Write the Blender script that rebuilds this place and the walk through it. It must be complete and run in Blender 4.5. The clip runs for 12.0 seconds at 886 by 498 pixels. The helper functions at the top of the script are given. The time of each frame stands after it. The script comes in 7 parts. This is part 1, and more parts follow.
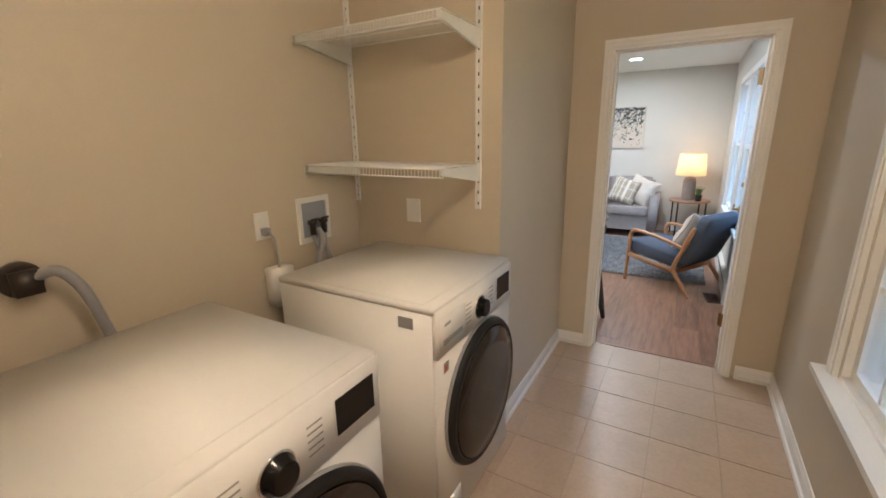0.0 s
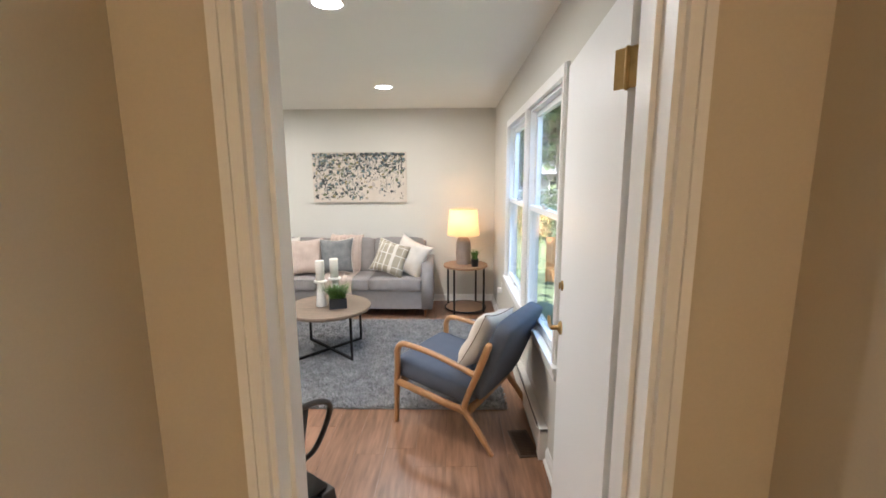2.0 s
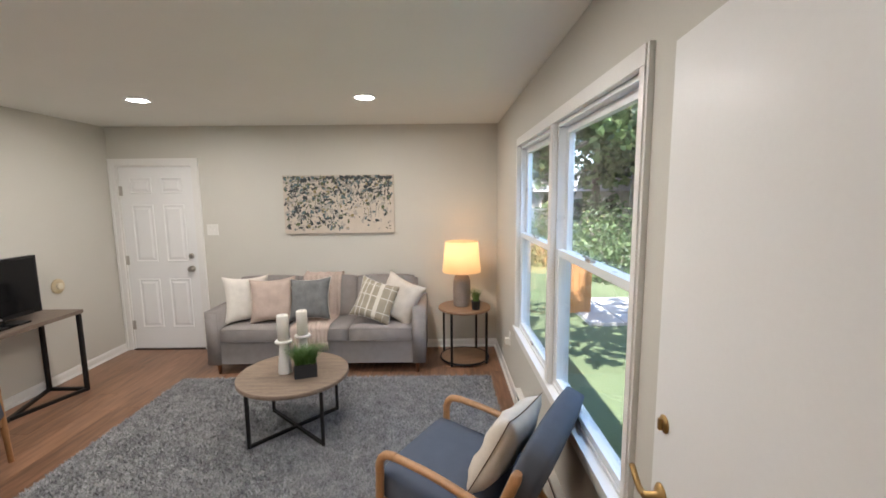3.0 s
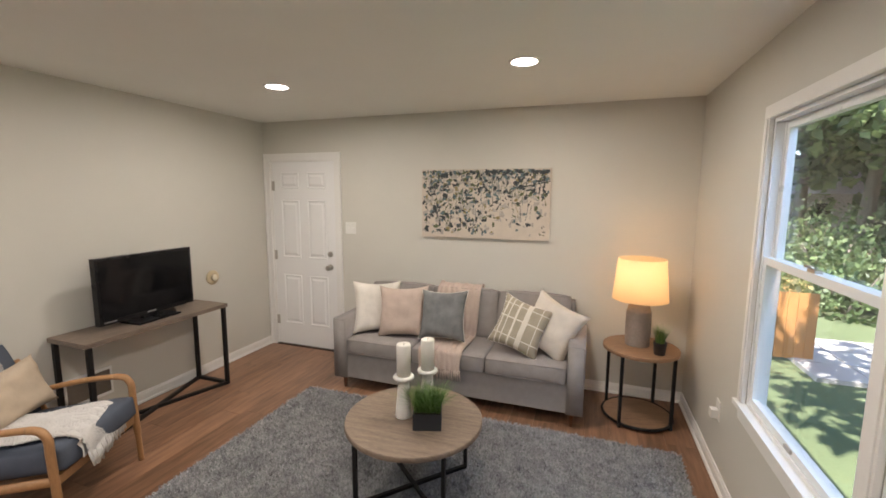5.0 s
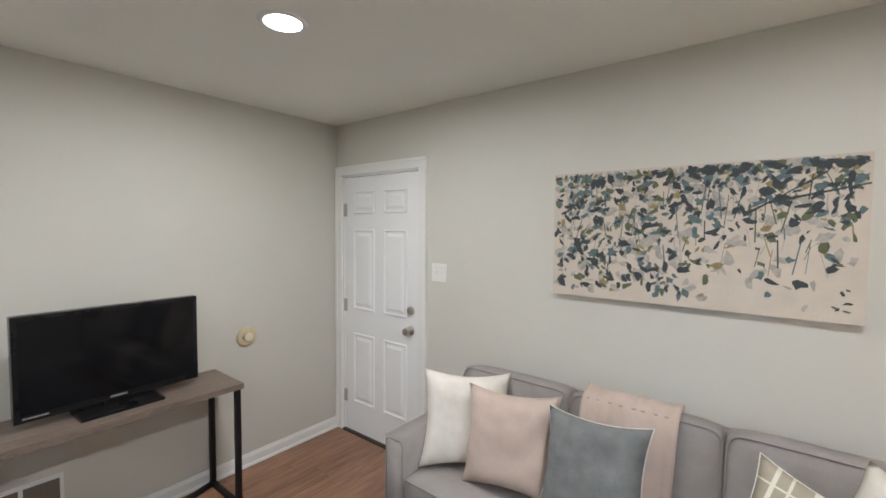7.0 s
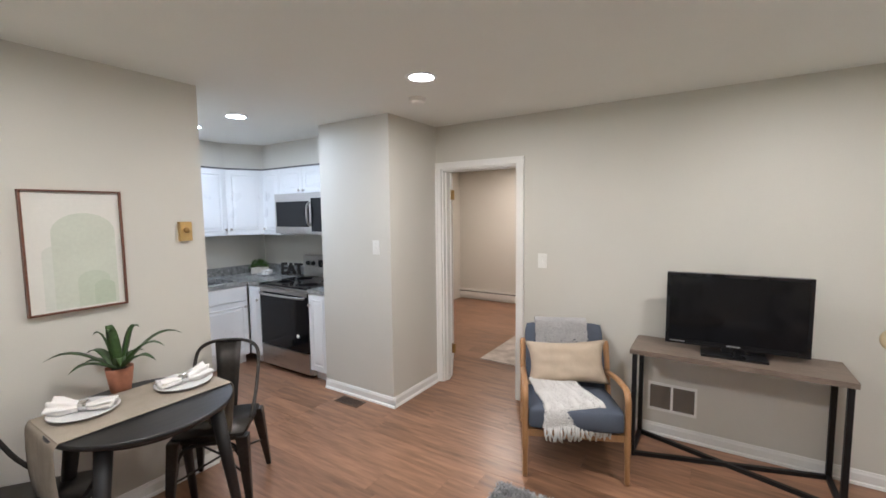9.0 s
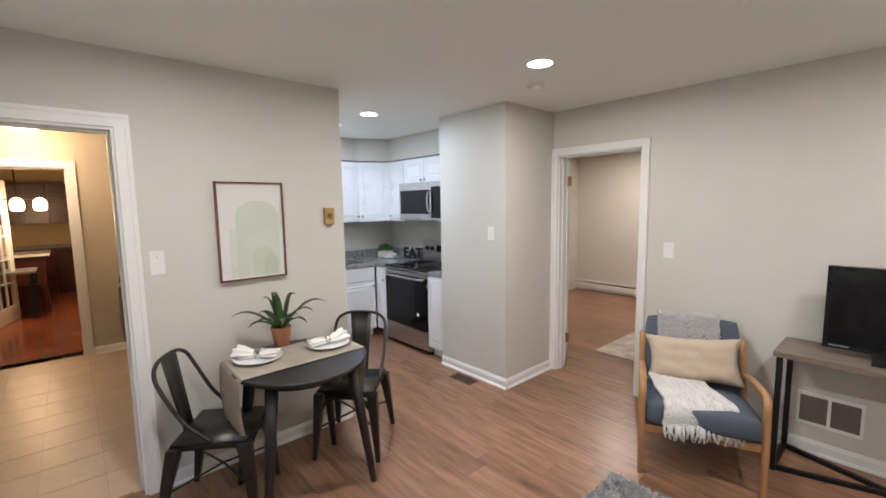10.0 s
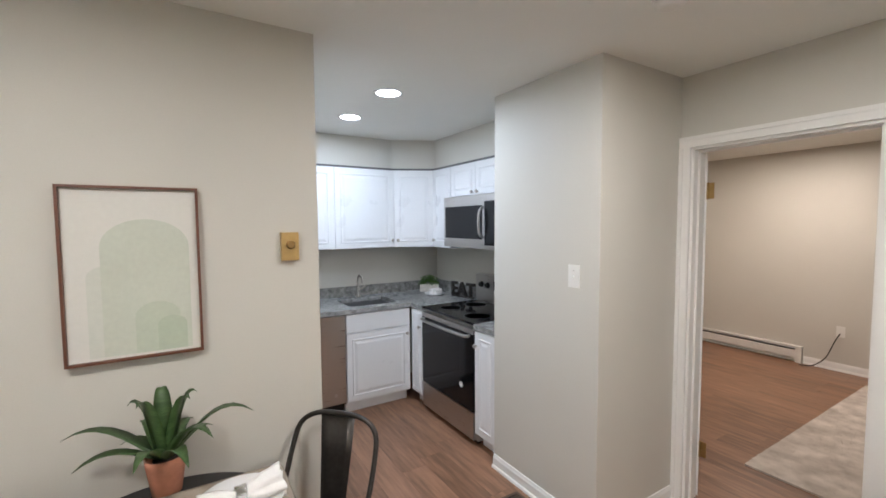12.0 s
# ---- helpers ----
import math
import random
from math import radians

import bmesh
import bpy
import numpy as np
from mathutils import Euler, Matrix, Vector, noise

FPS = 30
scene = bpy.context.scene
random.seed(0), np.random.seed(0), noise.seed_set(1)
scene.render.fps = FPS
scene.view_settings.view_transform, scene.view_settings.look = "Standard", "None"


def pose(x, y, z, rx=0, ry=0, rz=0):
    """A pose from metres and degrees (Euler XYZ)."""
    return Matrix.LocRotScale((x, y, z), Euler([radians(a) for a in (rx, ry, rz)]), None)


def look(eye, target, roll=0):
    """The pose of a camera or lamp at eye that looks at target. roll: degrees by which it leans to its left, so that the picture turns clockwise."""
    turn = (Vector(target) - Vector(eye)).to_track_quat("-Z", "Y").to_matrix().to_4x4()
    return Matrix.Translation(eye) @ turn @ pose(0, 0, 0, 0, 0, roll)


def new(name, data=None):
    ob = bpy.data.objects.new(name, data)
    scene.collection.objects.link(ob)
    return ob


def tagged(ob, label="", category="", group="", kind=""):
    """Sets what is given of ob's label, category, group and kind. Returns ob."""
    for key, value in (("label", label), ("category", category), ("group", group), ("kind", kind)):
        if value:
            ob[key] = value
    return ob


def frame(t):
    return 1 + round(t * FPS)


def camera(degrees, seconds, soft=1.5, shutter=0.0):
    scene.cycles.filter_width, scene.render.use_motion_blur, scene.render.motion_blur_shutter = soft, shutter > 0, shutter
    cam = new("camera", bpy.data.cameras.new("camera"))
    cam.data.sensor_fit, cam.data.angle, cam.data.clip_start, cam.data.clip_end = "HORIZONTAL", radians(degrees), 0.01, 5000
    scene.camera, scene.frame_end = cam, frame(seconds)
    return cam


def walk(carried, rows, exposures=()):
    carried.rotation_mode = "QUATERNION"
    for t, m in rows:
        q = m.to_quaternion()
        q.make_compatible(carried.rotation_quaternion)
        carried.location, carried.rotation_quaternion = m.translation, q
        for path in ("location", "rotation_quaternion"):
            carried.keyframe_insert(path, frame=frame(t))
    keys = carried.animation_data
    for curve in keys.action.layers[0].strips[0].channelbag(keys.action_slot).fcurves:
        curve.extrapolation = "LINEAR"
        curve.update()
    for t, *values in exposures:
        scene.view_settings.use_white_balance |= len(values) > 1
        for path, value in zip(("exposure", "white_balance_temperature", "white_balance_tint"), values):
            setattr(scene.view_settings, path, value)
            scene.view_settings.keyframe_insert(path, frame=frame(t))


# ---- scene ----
cam = camera(93.1, 12.0, soft=1.7)
PATH = [
    (0, (0.323, 0.412, 1.523), (-0.644, 2.084, 1.003), -1.0),
    (0.5, (0.329, 0.988, 1.566), (-0.132, 2.882, 1.12), 0.6),
    (1, (0.277, 1.511, 1.568), (0.134, 3.468, 1.181), 0.2),
    (1.5, (0.236, 2.027, 1.585), (0.261, 3.993, 1.216), 0.2),
    (2, (0.238, 2.565, 1.578), (0.195, 4.537, 1.248), -0.3),
    (2.5, (0.168, 3.008, 1.614), (0.176, 4.99, 1.343), -0.3),
    (2.7, (0.174, 3.168, 1.662), (0.202, 5.151, 1.403), -0.6),
    (4.3, (0.142, 3.808, 1.697), (-0.317, 5.741, 1.464), 0.2),
    (4.5, (0.12, 3.88, 1.691), (-0.433, 5.786, 1.445), 0.3),
    (5, (-0.015, 4.181, 1.675), (-0.665, 6.055, 1.421), 0.4),
    (5.5, (-0.159, 4.579, 1.627), (-0.784, 6.462, 1.371), 0.6),
    (6, (-0.278, 5.039, 1.637), (-0.943, 6.912, 1.417), 0.4),
    (6.5, (-0.495, 5.465, 1.626), (-1.22, 7.324, 1.483), 0.3),
    (7, (-0.604, 5.776, 1.628), (-1.836, 7.348, 1.528), 0.5),
    (7.5, (-0.514, 6.016, 1.65), (-2.29, 6.928, 1.518), 0.7),
    (7.7, (-0.449, 6.048, 1.657), (-2.341, 6.677, 1.503), 0.5),
    (9.3, (0.028, 6.32, 1.627), (-1.49, 5.031, 1.447), -0.7),
    (9.5, (0.048, 6.341, 1.624), (-1.389, 4.963, 1.432), -0.8),
    (10, (0.05, 6.332, 1.613), (-1.271, 4.845, 1.398), -0.9),
    (10.5, (-0.07, 6.131, 1.599), (-1.353, 4.613, 1.381), -1.1),
    (11, (-0.263, 5.843, 1.625), (-1.537, 4.315, 1.418), -1.3),
    (11.5, (-0.638, 5.605, 1.627), (-1.847, 4.018, 1.483), -1.0),
    (12, (-0.958, 5.388, 1.629), (-2.005, 3.688, 1.507), -0.4),
]

walk(cam, [(t, look(eye, target, roll)) for t, eye, target, roll in PATH],
     exposures=[(0.0, 2.80, 5050, 9), (0.9, 2.97, 5450, 13), (1.5, 2.94, 5250, 12), (2.0, 2.84, 5650, 11), (2.6, 2.50, 5800, 12), (4.5, 2.18, 6250, 14), (5.8, 2.26, 6100, 14), (7.0, 2.30, 5450, 10), (7.5, 2.38, 5450, 9), (9.5, 2.48, 5700, 13), (12.0, 2.40, 5750, 12)])

DOWN, KITCHEN, BEDROOM, LAUNDRY, TABLE_LAMP, SKY, HALL = 3.7, 1.9, 7.0, 4.4, 0.62, 0.15, 8
WINDOW_FILL, PORCH_FILL = 9, 1.0

# ---- world and light ----
world = bpy.data.worlds.new("world")
scene.world = world
world.use_nodes = True
wn = world.node_tree
sky = wn.nodes.new("ShaderNodeTexSky")
sky.sky_type, sky.sun_disc = "NISHITA", False
sky.sun_elevation, sky.sun_rotation = radians(58), radians(211)
wn.links.new(sky.outputs[0], wn.nodes["Background"].inputs[0])
wn.nodes["Background"].inputs[1].default_value = SKY


def lamp(kind, name, m, energy, colour, **more):
    data = bpy.data.lights.new(name, kind)
    data.energy, data.color = energy, colour
    if "size" in more:
        data.shape, data.size = more.get("shape", "DISK"), more["size"]
    if "size_y" in more:
        data.size_y = more["size_y"]
    if "radius" in more:
        data.shadow_soft_size = more["radius"]
    ob = new(name, data)
    ob.matrix_world = m
    return ob


sun = lamp("SUN", "sun", look((-6, -10, 18.6), (0, 0, 0)), 4.2, (1.0, 0.95, 0.86))
sun.data.angle = radians(0.5)
# added blue fill lamp, unseen above the double window, boosting the sky's light
lamp("AREA", "window_daylight", look((1.3, 5.61, 2.8), (-0.7, 5.61, 0.5)), WINDOW_FILL, (0.42, 0.66, 1.0), shape="RECTANGLE", size=2.0, size_y=0.7)

# added fill lamp, unseen under the porch roof, brightening the laundry through its window
lamp("AREA", "porch_daylight", look((1.36, 2.05, 2.42), (-0.4, 2.35, 0.9)), PORCH_FILL, (0.95, 0.97, 1.0), shape="RECTANGLE", size=0.8, size_y=0.4)

# ---- small tools ----
def box(bm, x0, x1, y0, y1, z0, z1, m=None):
    vs = [bm.verts.new((x, y, z)) for z in (z0, z1) for x, y in ((x0, y0), (x1, y0), (x1, y1), (x0, y1))]
    for f in ((3, 2, 1, 0), (4, 5, 6, 7), (0, 1, 5, 4), (1, 2, 6, 5), (2, 3, 7, 6), (3, 0, 4, 7)):
        bm.faces.new([vs[i] for i in f])
    if m is not None:
        bmesh.ops.transform(bm, matrix=m, verts=vs)
    return vs


def bevelled(bm, width, segments=2, angle=35):
    edges = [e for e in bm.edges if len(e.link_faces) == 2 and e.calc_face_angle(0) > radians(angle)]
    bmesh.ops.bevel(bm, geom=edges, offset=width, segments=segments, affect="EDGES", profile=0.5, clamp_overlap=True)
    return bm


def bbox(x0, x1, y0, y1, z0, z1, width=0.004, segments=2, m=None):
    """A box with rounded edges, as a bmesh."""
    bm = bmesh.new()
    box(bm, x0, x1, y0, y1, z0, z1)
    if width:
        bevelled(bm, width, segments)
    if m is not None:
        bmesh.ops.transform(bm, matrix=m, verts=bm.verts)
    return bm


def lathe(profile, n=32, m=None, caps=True):
    """A turned shape: profile is (radius, height) from bottom to top."""
    bm = bmesh.new()
    rings = []
    for r, z in profile:
        if r < 1e-5:
            rings.append([bm.verts.new((0, 0, z))])
        else:
            rings.append([bm.verts.new((r * math.cos(2 * math.pi * i / n), r * math.sin(2 * math.pi * i / n), z)) for i in range(n)])
    for a, b in zip(rings, rings[1:]):
        for i in range(n):
            j = (i + 1) % n
            if len(a) == 1 and len(b) == 1:
                continue
            if len(a) == 1:
                bm.faces.new((a[0], b[j], b[i]))
            elif len(b) == 1:
                bm.faces.new((a[i], a[j], b[0]))
            else:
                bm.faces.new((a[i], a[j], b[j], b[i]))
    for ring, flip in ((rings[0], True), (rings[-1], False)):
        if len(ring) > 1 and caps:
            bm.faces.new(list(reversed(ring)) if flip else ring)
    for f in bm.faces:
        f.smooth = len(f.verts) == 4
    if m is not None:
        bmesh.ops.transform(bm, matrix=m, verts=bm.verts)
    return bm


def tube(points, radius, n=10, closed=False, flat=1.0, m=None):
    """A round bar along points; radius is one number or one for each point. flat squeezes it along its own second axis."""
    bm = bmesh.new()
    pts = [Vector(p) for p in points]
    count = len(pts)
    rings = []
    up = None
    for i, p in enumerate(pts):
        a = pts[(i - 1) % count] if (closed or i > 0) else p
        b = pts[(i + 1) % count] if (closed or i < count - 1) else p
        d = (b - a).normalized()
        if up is None:
            up = d.orthogonal().normalized() if abs(d.z) > 0.9 else Vector((0, 0, 1))
        side = d.cross(up).normalized()
        up = side.cross(d).normalized()
        r = radius[i] if isinstance(radius, (list, tuple)) else radius
        rings.append([bm.verts.new(p + side * r * math.cos(2 * math.pi * k / n) + up * r * flat * math.sin(2 * math.pi * k / n)) for k in range(n)])
    pairs = list(zip(rings, rings[1:])) + ([(rings[-1], rings[0])] if closed else [])
    for a, b in pairs:
        for k in range(n):
            j = (k + 1) % n
            f = bm.faces.new((a[k], b[k], b[j], a[j]))
            f.smooth = True
    if not closed:
        bm.faces.new(rings[0])
        bm.faces.new(list(reversed(rings[-1])))
    bmesh.ops.recalc_face_normals(bm, faces=bm.faces)
    if m is not None:
        bmesh.ops.transform(bm, matrix=m, verts=bm.verts)
    return bm


def curve(points, steps=6):
    """Points on a smooth line through the given ones."""
    pts = [Vector(p) for p in points]
    out = []
    for i in range(len(pts) - 1):
        p0, p1, p2, p3 = pts[max(i - 1, 0)], pts[i], pts[i + 1], pts[min(i + 2, len(pts) - 1)]
        for k in range(steps):
            t = k / steps
            out.append(0.5 * ((2 * p1) + (p2 - p0) * t + (2 * p0 - 5 * p1 + 4 * p2 - p3) * t * t + (3 * p1 - p0 - 3 * p2 + p3) * t ** 3))
    out.append(pts[-1])
    return out


def join(*bms):
    """One bmesh out of several."""
    out = bms[0]
    for b in bms[1:]:
        me = bpy.data.meshes.new("temp")
        b.to_mesh(me)
        out.from_mesh(me)
        bpy.data.meshes.remove(me)
        b.free()
    return out


def meshed(name, bm, material):
    me = bpy.data.meshes.new(name)
    bm.to_mesh(me)
    bm.free()
    me.materials.append(material)
    return me


def solid(name, bm, material, label="", category="", kind="", group=""):
    """A top-level mesh, built in world places."""
    return tagged(new(name, meshed(name, bm, material)), label, category, group, kind)


def thing(name, m, label, category, group=""):
    ob = new(name)
    ob.empty_display_size = 0.1
    ob.matrix_world = m
    return tagged(ob, label, category, group)


def part(name, bm, material, parent, label="", m=None):
    ob = new(name, meshed(name, bm, material))
    ob.parent = parent
    if m is not None:
        ob.matrix_basis = m
    return tagged(ob, label)


def pieces(name, mesh, parent, mats):
    """Alike pieces on one mesh, at the given poses."""
    for m in mats:
        ob = new(name, mesh)
        ob.parent = parent
        ob.matrix_basis = m


def smooth(bm):
    for f in bm.faces:
        f.smooth = True
    return bm


def wall(name, axis, a0, a1, n0, n1, z0, z1, openings, material, label):
    """A wall along x or y from a0 to a1, n0 to n1 thick; openings are (a, a, z, z)."""
    bm = bmesh.new()
    cuts = sorted({a0, a1, *[v for o in openings for v in o[:2]]})
    for u, v in zip(cuts, cuts[1:]):
        spans = sorted((o[2], o[3]) for o in openings if o[0] <= u + 1e-6 and o[1] >= v - 1e-6)
        low = z0
        for s, e in spans + [(z1, z1)]:
            if s > low + 1e-6:
                if axis == "x":
                    box(bm, u, v, n0, n1, low, s)
                else:
                    box(bm, n0, n1, u, v, low, s)
            low = e
    bmesh.ops.remove_doubles(bm, verts=bm.verts, dist=1e-5)
    return solid(name, bm, material, label, "wall", "structure")

# ---- materials ----
def material(name, colour, rough=0.5, metal=0.0, vary=0.06, scale=6.0, fine=60.0, bump=0.05, stretch=(1, 1, 1), second=None, spec=0.5, coat=0.0, by_object=0.0, dist=0.002, island=0.0):
    """A painted, plain or woven surface with broad and fine variation."""
    m = bpy.data.materials.new(name)
    m.use_nodes = True
    t = m.node_tree
    b = t.nodes["Principled BSDF"]
    co = t.nodes.new("ShaderNodeTexCoord")
    mp = t.nodes.new("ShaderNodeMapping")
    mp.inputs["Scale"].default_value = stretch
    t.links.new(co.outputs["Object"], mp.inputs[0])
    if by_object:
        shift = t.nodes.new("ShaderNodeObjectInfo")
        far = t.nodes.new("ShaderNodeMath")
        far.operation = "MULTIPLY"
        far.inputs[1].default_value = 90.0
        t.links.new(shift.outputs["Random"], far.inputs[0])
        t.links.new(far.outputs[0], mp.inputs["Location"])
    n1, n2 = t.nodes.new("ShaderNodeTexNoise"), t.nodes.new("ShaderNodeTexNoise")
    n1.inputs["Scale"].default_value, n1.inputs["Detail"].default_value = scale, 4
    n2.inputs["Scale"].default_value, n2.inputs["Detail"].default_value = fine, 3
    for n in (n1, n2):
        t.links.new(mp.outputs[0], n.inputs["Vector"])
    mixn = t.nodes.new("ShaderNodeMath")
    mixn.operation = "ADD"
    t.links.new(n1.outputs["Fac"], mixn.inputs[0])
    t.links.new(n2.outputs["Fac"], mixn.inputs[1])
    half = t.nodes.new("ShaderNodeMath")
    half.operation = "MULTIPLY"
    half.inputs[1].default_value = 0.5
    t.links.new(mixn.outputs[0], half.inputs[0])
    last = half.outputs[0]
    if by_object:
        info = t.nodes.new("ShaderNodeObjectInfo")
        add = t.nodes.new("ShaderNodeMath")
        add.operation = "MULTIPLY_ADD"
        add.inputs[1].default_value = by_object
        t.links.new(info.outputs["Random"], add.inputs[0])
        t.links.new(last, add.inputs[2])
        off = t.nodes.new("ShaderNodeMath")
        off.operation = "SUBTRACT"
        off.inputs[1].default_value = by_object / 2
        t.links.new(add.outputs[0], off.inputs[0])
        last = off.outputs[0]
    if island:
        geo, add = t.nodes.new("ShaderNodeNewGeometry"), t.nodes.new("ShaderNodeMath")
        add.operation = "MULTIPLY_ADD"
        add.inputs[1].default_value = island
        t.links.new(geo.outputs["Random Per Island"], add.inputs[0])
        t.links.new(last, add.inputs[2])
        off = t.nodes.new("ShaderNodeMath")
        off.operation = "SUBTRACT"
        off.inputs[1].default_value = island / 2
        t.links.new(add.outputs[0], off.inputs[0])
        last = off.outputs[0]
    ramp = t.nodes.new("ShaderNodeValToRGB")
    a = [max(0, c * (1 - vary)) for c in colour]
    z = list(second) if second else [min(1, c * (1 + vary)) for c in colour]
    ramp.color_ramp.elements[0].position, ramp.color_ramp.elements[1].position = 0.3, 0.7
    ramp.color_ramp.elements[0].color, ramp.color_ramp.elements[1].color = (*a, 1), (*z, 1)
    t.links.new(last, ramp.inputs[0])
    t.links.new(ramp.outputs[0], b.inputs["Base Color"])
    b.inputs["Roughness"].default_value, b.inputs["Metallic"].default_value = rough, metal
    b.inputs["Specular IOR Level"].default_value = spec
    b.inputs["Coat Weight"].default_value = coat
    rr = t.nodes.new("ShaderNodeMapRange")
    rr.inputs["To Min"].default_value, rr.inputs["To Max"].default_value = max(0, rough - 0.08), min(1, rough + 0.08)
    t.links.new(n1.outputs["Fac"], rr.inputs["Value"])
    t.links.new(rr.outputs[0], b.inputs["Roughness"])
    if bump:
        bp = t.nodes.new("ShaderNodeBump")
        bp.inputs["Strength"].default_value, bp.inputs["Distance"].default_value = bump, dist
        t.links.new(n2.outputs["Fac"], bp.inputs["Height"])
        t.links.new(bp.outputs[0], b.inputs["Normal"])
    return m


def glow(name, colour, strength):
    m = bpy.data.materials.new(name)
    m.use_nodes = True
    b = m.node_tree.nodes["Principled BSDF"]
    b.inputs["Base Color"].default_value = (0.8, 0.8, 0.8, 1)
    b.inputs["Emission Color"].default_value, b.inputs["Emission Strength"].default_value = (*colour, 1), strength
    return m


def glassy(name, colour=(1, 1, 1), rough=0.0, thin=True):
    """Window glass: a clear sheet with a faint mirror on it."""
    m = bpy.data.materials.new(name)
    m.use_nodes = True
    t = m.node_tree
    out = t.nodes["Material Output"]
    t.nodes.remove(t.nodes["Principled BSDF"])
    clear, gloss, mix, fres = (t.nodes.new("ShaderNode" + k) for k in ("BsdfTransparent", "BsdfGlossy", "MixShader", "LayerWeight"))
    clear.inputs[0].default_value, gloss.inputs["Roughness"].default_value = (*colour, 1), rough
    fres.inputs[0].default_value = 0.5
    power, scale_ = t.nodes.new("ShaderNodeMath"), t.nodes.new("ShaderNodeMath")
    power.operation, scale_.operation = "POWER", "MULTIPLY_ADD"
    power.inputs[1].default_value = 4.0
    scale_.inputs[1].default_value, scale_.inputs[2].default_value = 0.5, 0.035
    t.links.new(fres.outputs["Facing"], power.inputs[0])
    t.links.new(power.outputs[0], scale_.inputs[0])
    t.links.new(scale_.outputs[0], mix.inputs[0])
    t.links.new(clear.outputs[0], mix.inputs[1])
    t.links.new(gloss.outputs[0], mix.inputs[2])
    t.links.new(mix.outputs[0], out.inputs[0])
    return m


WALL = material("wall_paint", (0.62, 0.60, 0.54), 0.55, vary=0.025, scale=2.5, fine=180, bump=0.06)
WALL_BEIGE = material("beige_wall_paint", (0.56, 0.49, 0.37), 0.5, vary=0.03, scale=2.2, fine=160, bump=0.06)
CEIL = material("ceiling_paint", (0.83, 0.83, 0.78), 0.8, vary=0.02, scale=3, fine=140, bump=0.08)
TRIM = material("white_trim_paint", (0.82, 0.81, 0.78), 0.32, vary=0.02, scale=5, fine=90, bump=0.03)
DOORW = material("white_door_paint", (0.84, 0.84, 0.83), 0.35, vary=0.015, scale=4, fine=80, bump=0.03)
VINYL = material("white_vinyl", (0.8, 0.82, 0.83), 0.3, vary=0.015, scale=6, fine=90, bump=0.02)
OAK = material("vinyl_plank_oak", (0.19, 0.10, 0.055), 0.33, vary=0.32, scale=3.0, fine=8, bump=0.07, stretch=(0.6, 5.0, 5.0), by_object=0.14, second=(0.37, 0.20, 0.118))
GROUT = material("dark_joint", (0.10, 0.06, 0.04), 0.8, vary=0.1)
TILE = material("beige_floor_tile", (0.52, 0.41, 0.30), 0.36, vary=0.10, scale=9, fine=45, bump=0.03, by_object=0.15)
TILEJ = material("tile_grout", (0.46, 0.365, 0.27), 0.85, vary=0.08)
CHERRY = material("cherry_floor", (0.26, 0.075, 0.03), 0.18, vary=0.25, scale=4, fine=30, bump=0.05, stretch=(10, 1, 1), by_object=0.25)
GLASS = glassy("window_glass")
BLACKM = material("black_powder_coat", (0.011, 0.010, 0.010), 0.5, vary=0.1, scale=20, bump=0.05, spec=0.3)
BRASS = material("brass", (0.38, 0.25, 0.10), 0.36, metal=1.0, vary=0.12, scale=25, bump=0.04)
NICKEL = material("satin_nickel", (0.5, 0.47, 0.43), 0.3, metal=1.0, vary=0.06, scale=25, bump=0.02)
STEEL = material("stainless_steel", (0.52, 0.50, 0.48), 0.3, metal=1.0, vary=0.05, scale=4, fine=120, bump=0.03, stretch=(1, 1, 30))
CHROME = material("chrome", (0.75, 0.75, 0.75), 0.1, metal=1.0, vary=0.03, bump=0)
PLASTIC = material("white_plastic", (0.8, 0.79, 0.75), 0.35, vary=0.015, bump=0.02)
BLACKGL = material("black_glass", (0.006, 0.006, 0.007), 0.09, vary=0.1, bump=0, spec=0.28)

# ---- the setting ----
XW, XE, YS, YN, H = -3.36, 0.775, 3.55, 7.91, 2.43      # living room
XL0, XL1, YL0, YL1 = -0.40, 0.925, 0.35, 3.395          # laundry
XK, YK = -1.453, 1.36                                   # kitchen's far sides
XB, YB0, YB1 = -6.95, 2.2, 6.6                          # bedroom

wall("wall_north", "x", XW - 0.12, XE + 0.15, YN, YN + 0.15, 0, H, [(-3.285, -2.475, 0, 2.03)], WALL, "greige painted wall with the entry door")
wall("wall_east", "y", YS, YN, XE, XE + 0.09, 0, H, [(4.64, 5.572, 0.62, 2.04), (5.648, 6.58, 0.62, 2.04)], WALL, "greige painted wall with a double window")
wall("wall_south", "x", -1.453, XE + 0.15, YL1, YS, 0, H, [(-0.160, 0.66, 0, 2.03)], WALL, "greige painted wall with the laundry doorway")
wall("wall_west", "y", 4.055, YN, XW - 0.12, XW, 0, H, [(4.115, 4.875, 0, 2.035)], WALL, "greige painted wall with the bedroom doorway")
bm = bmesh.new()
box(bm, XW - 0.12, -2.675, 3.24, 4.055, 0, H)
solid("wall_corner_closet", bm, WALL, "boxed-out greige wall beside the kitchen", "wall", "structure")
wall("wall_kitchen_west", "y", YK, 3.24, XW - 0.12, XW, 0, H, [], WALL, "kitchen wall behind the range")
wall("wall_kitchen_south", "x", XW - 0.12, XK + 0.12, YK - 0.12, YK, 0, H, [], WALL, "kitchen wall behind the sink")
wall("wall_kitchen_east", "y", YK, YL1, XK, XK + 0.08, 0, H, [], WALL, "kitchen side wall")
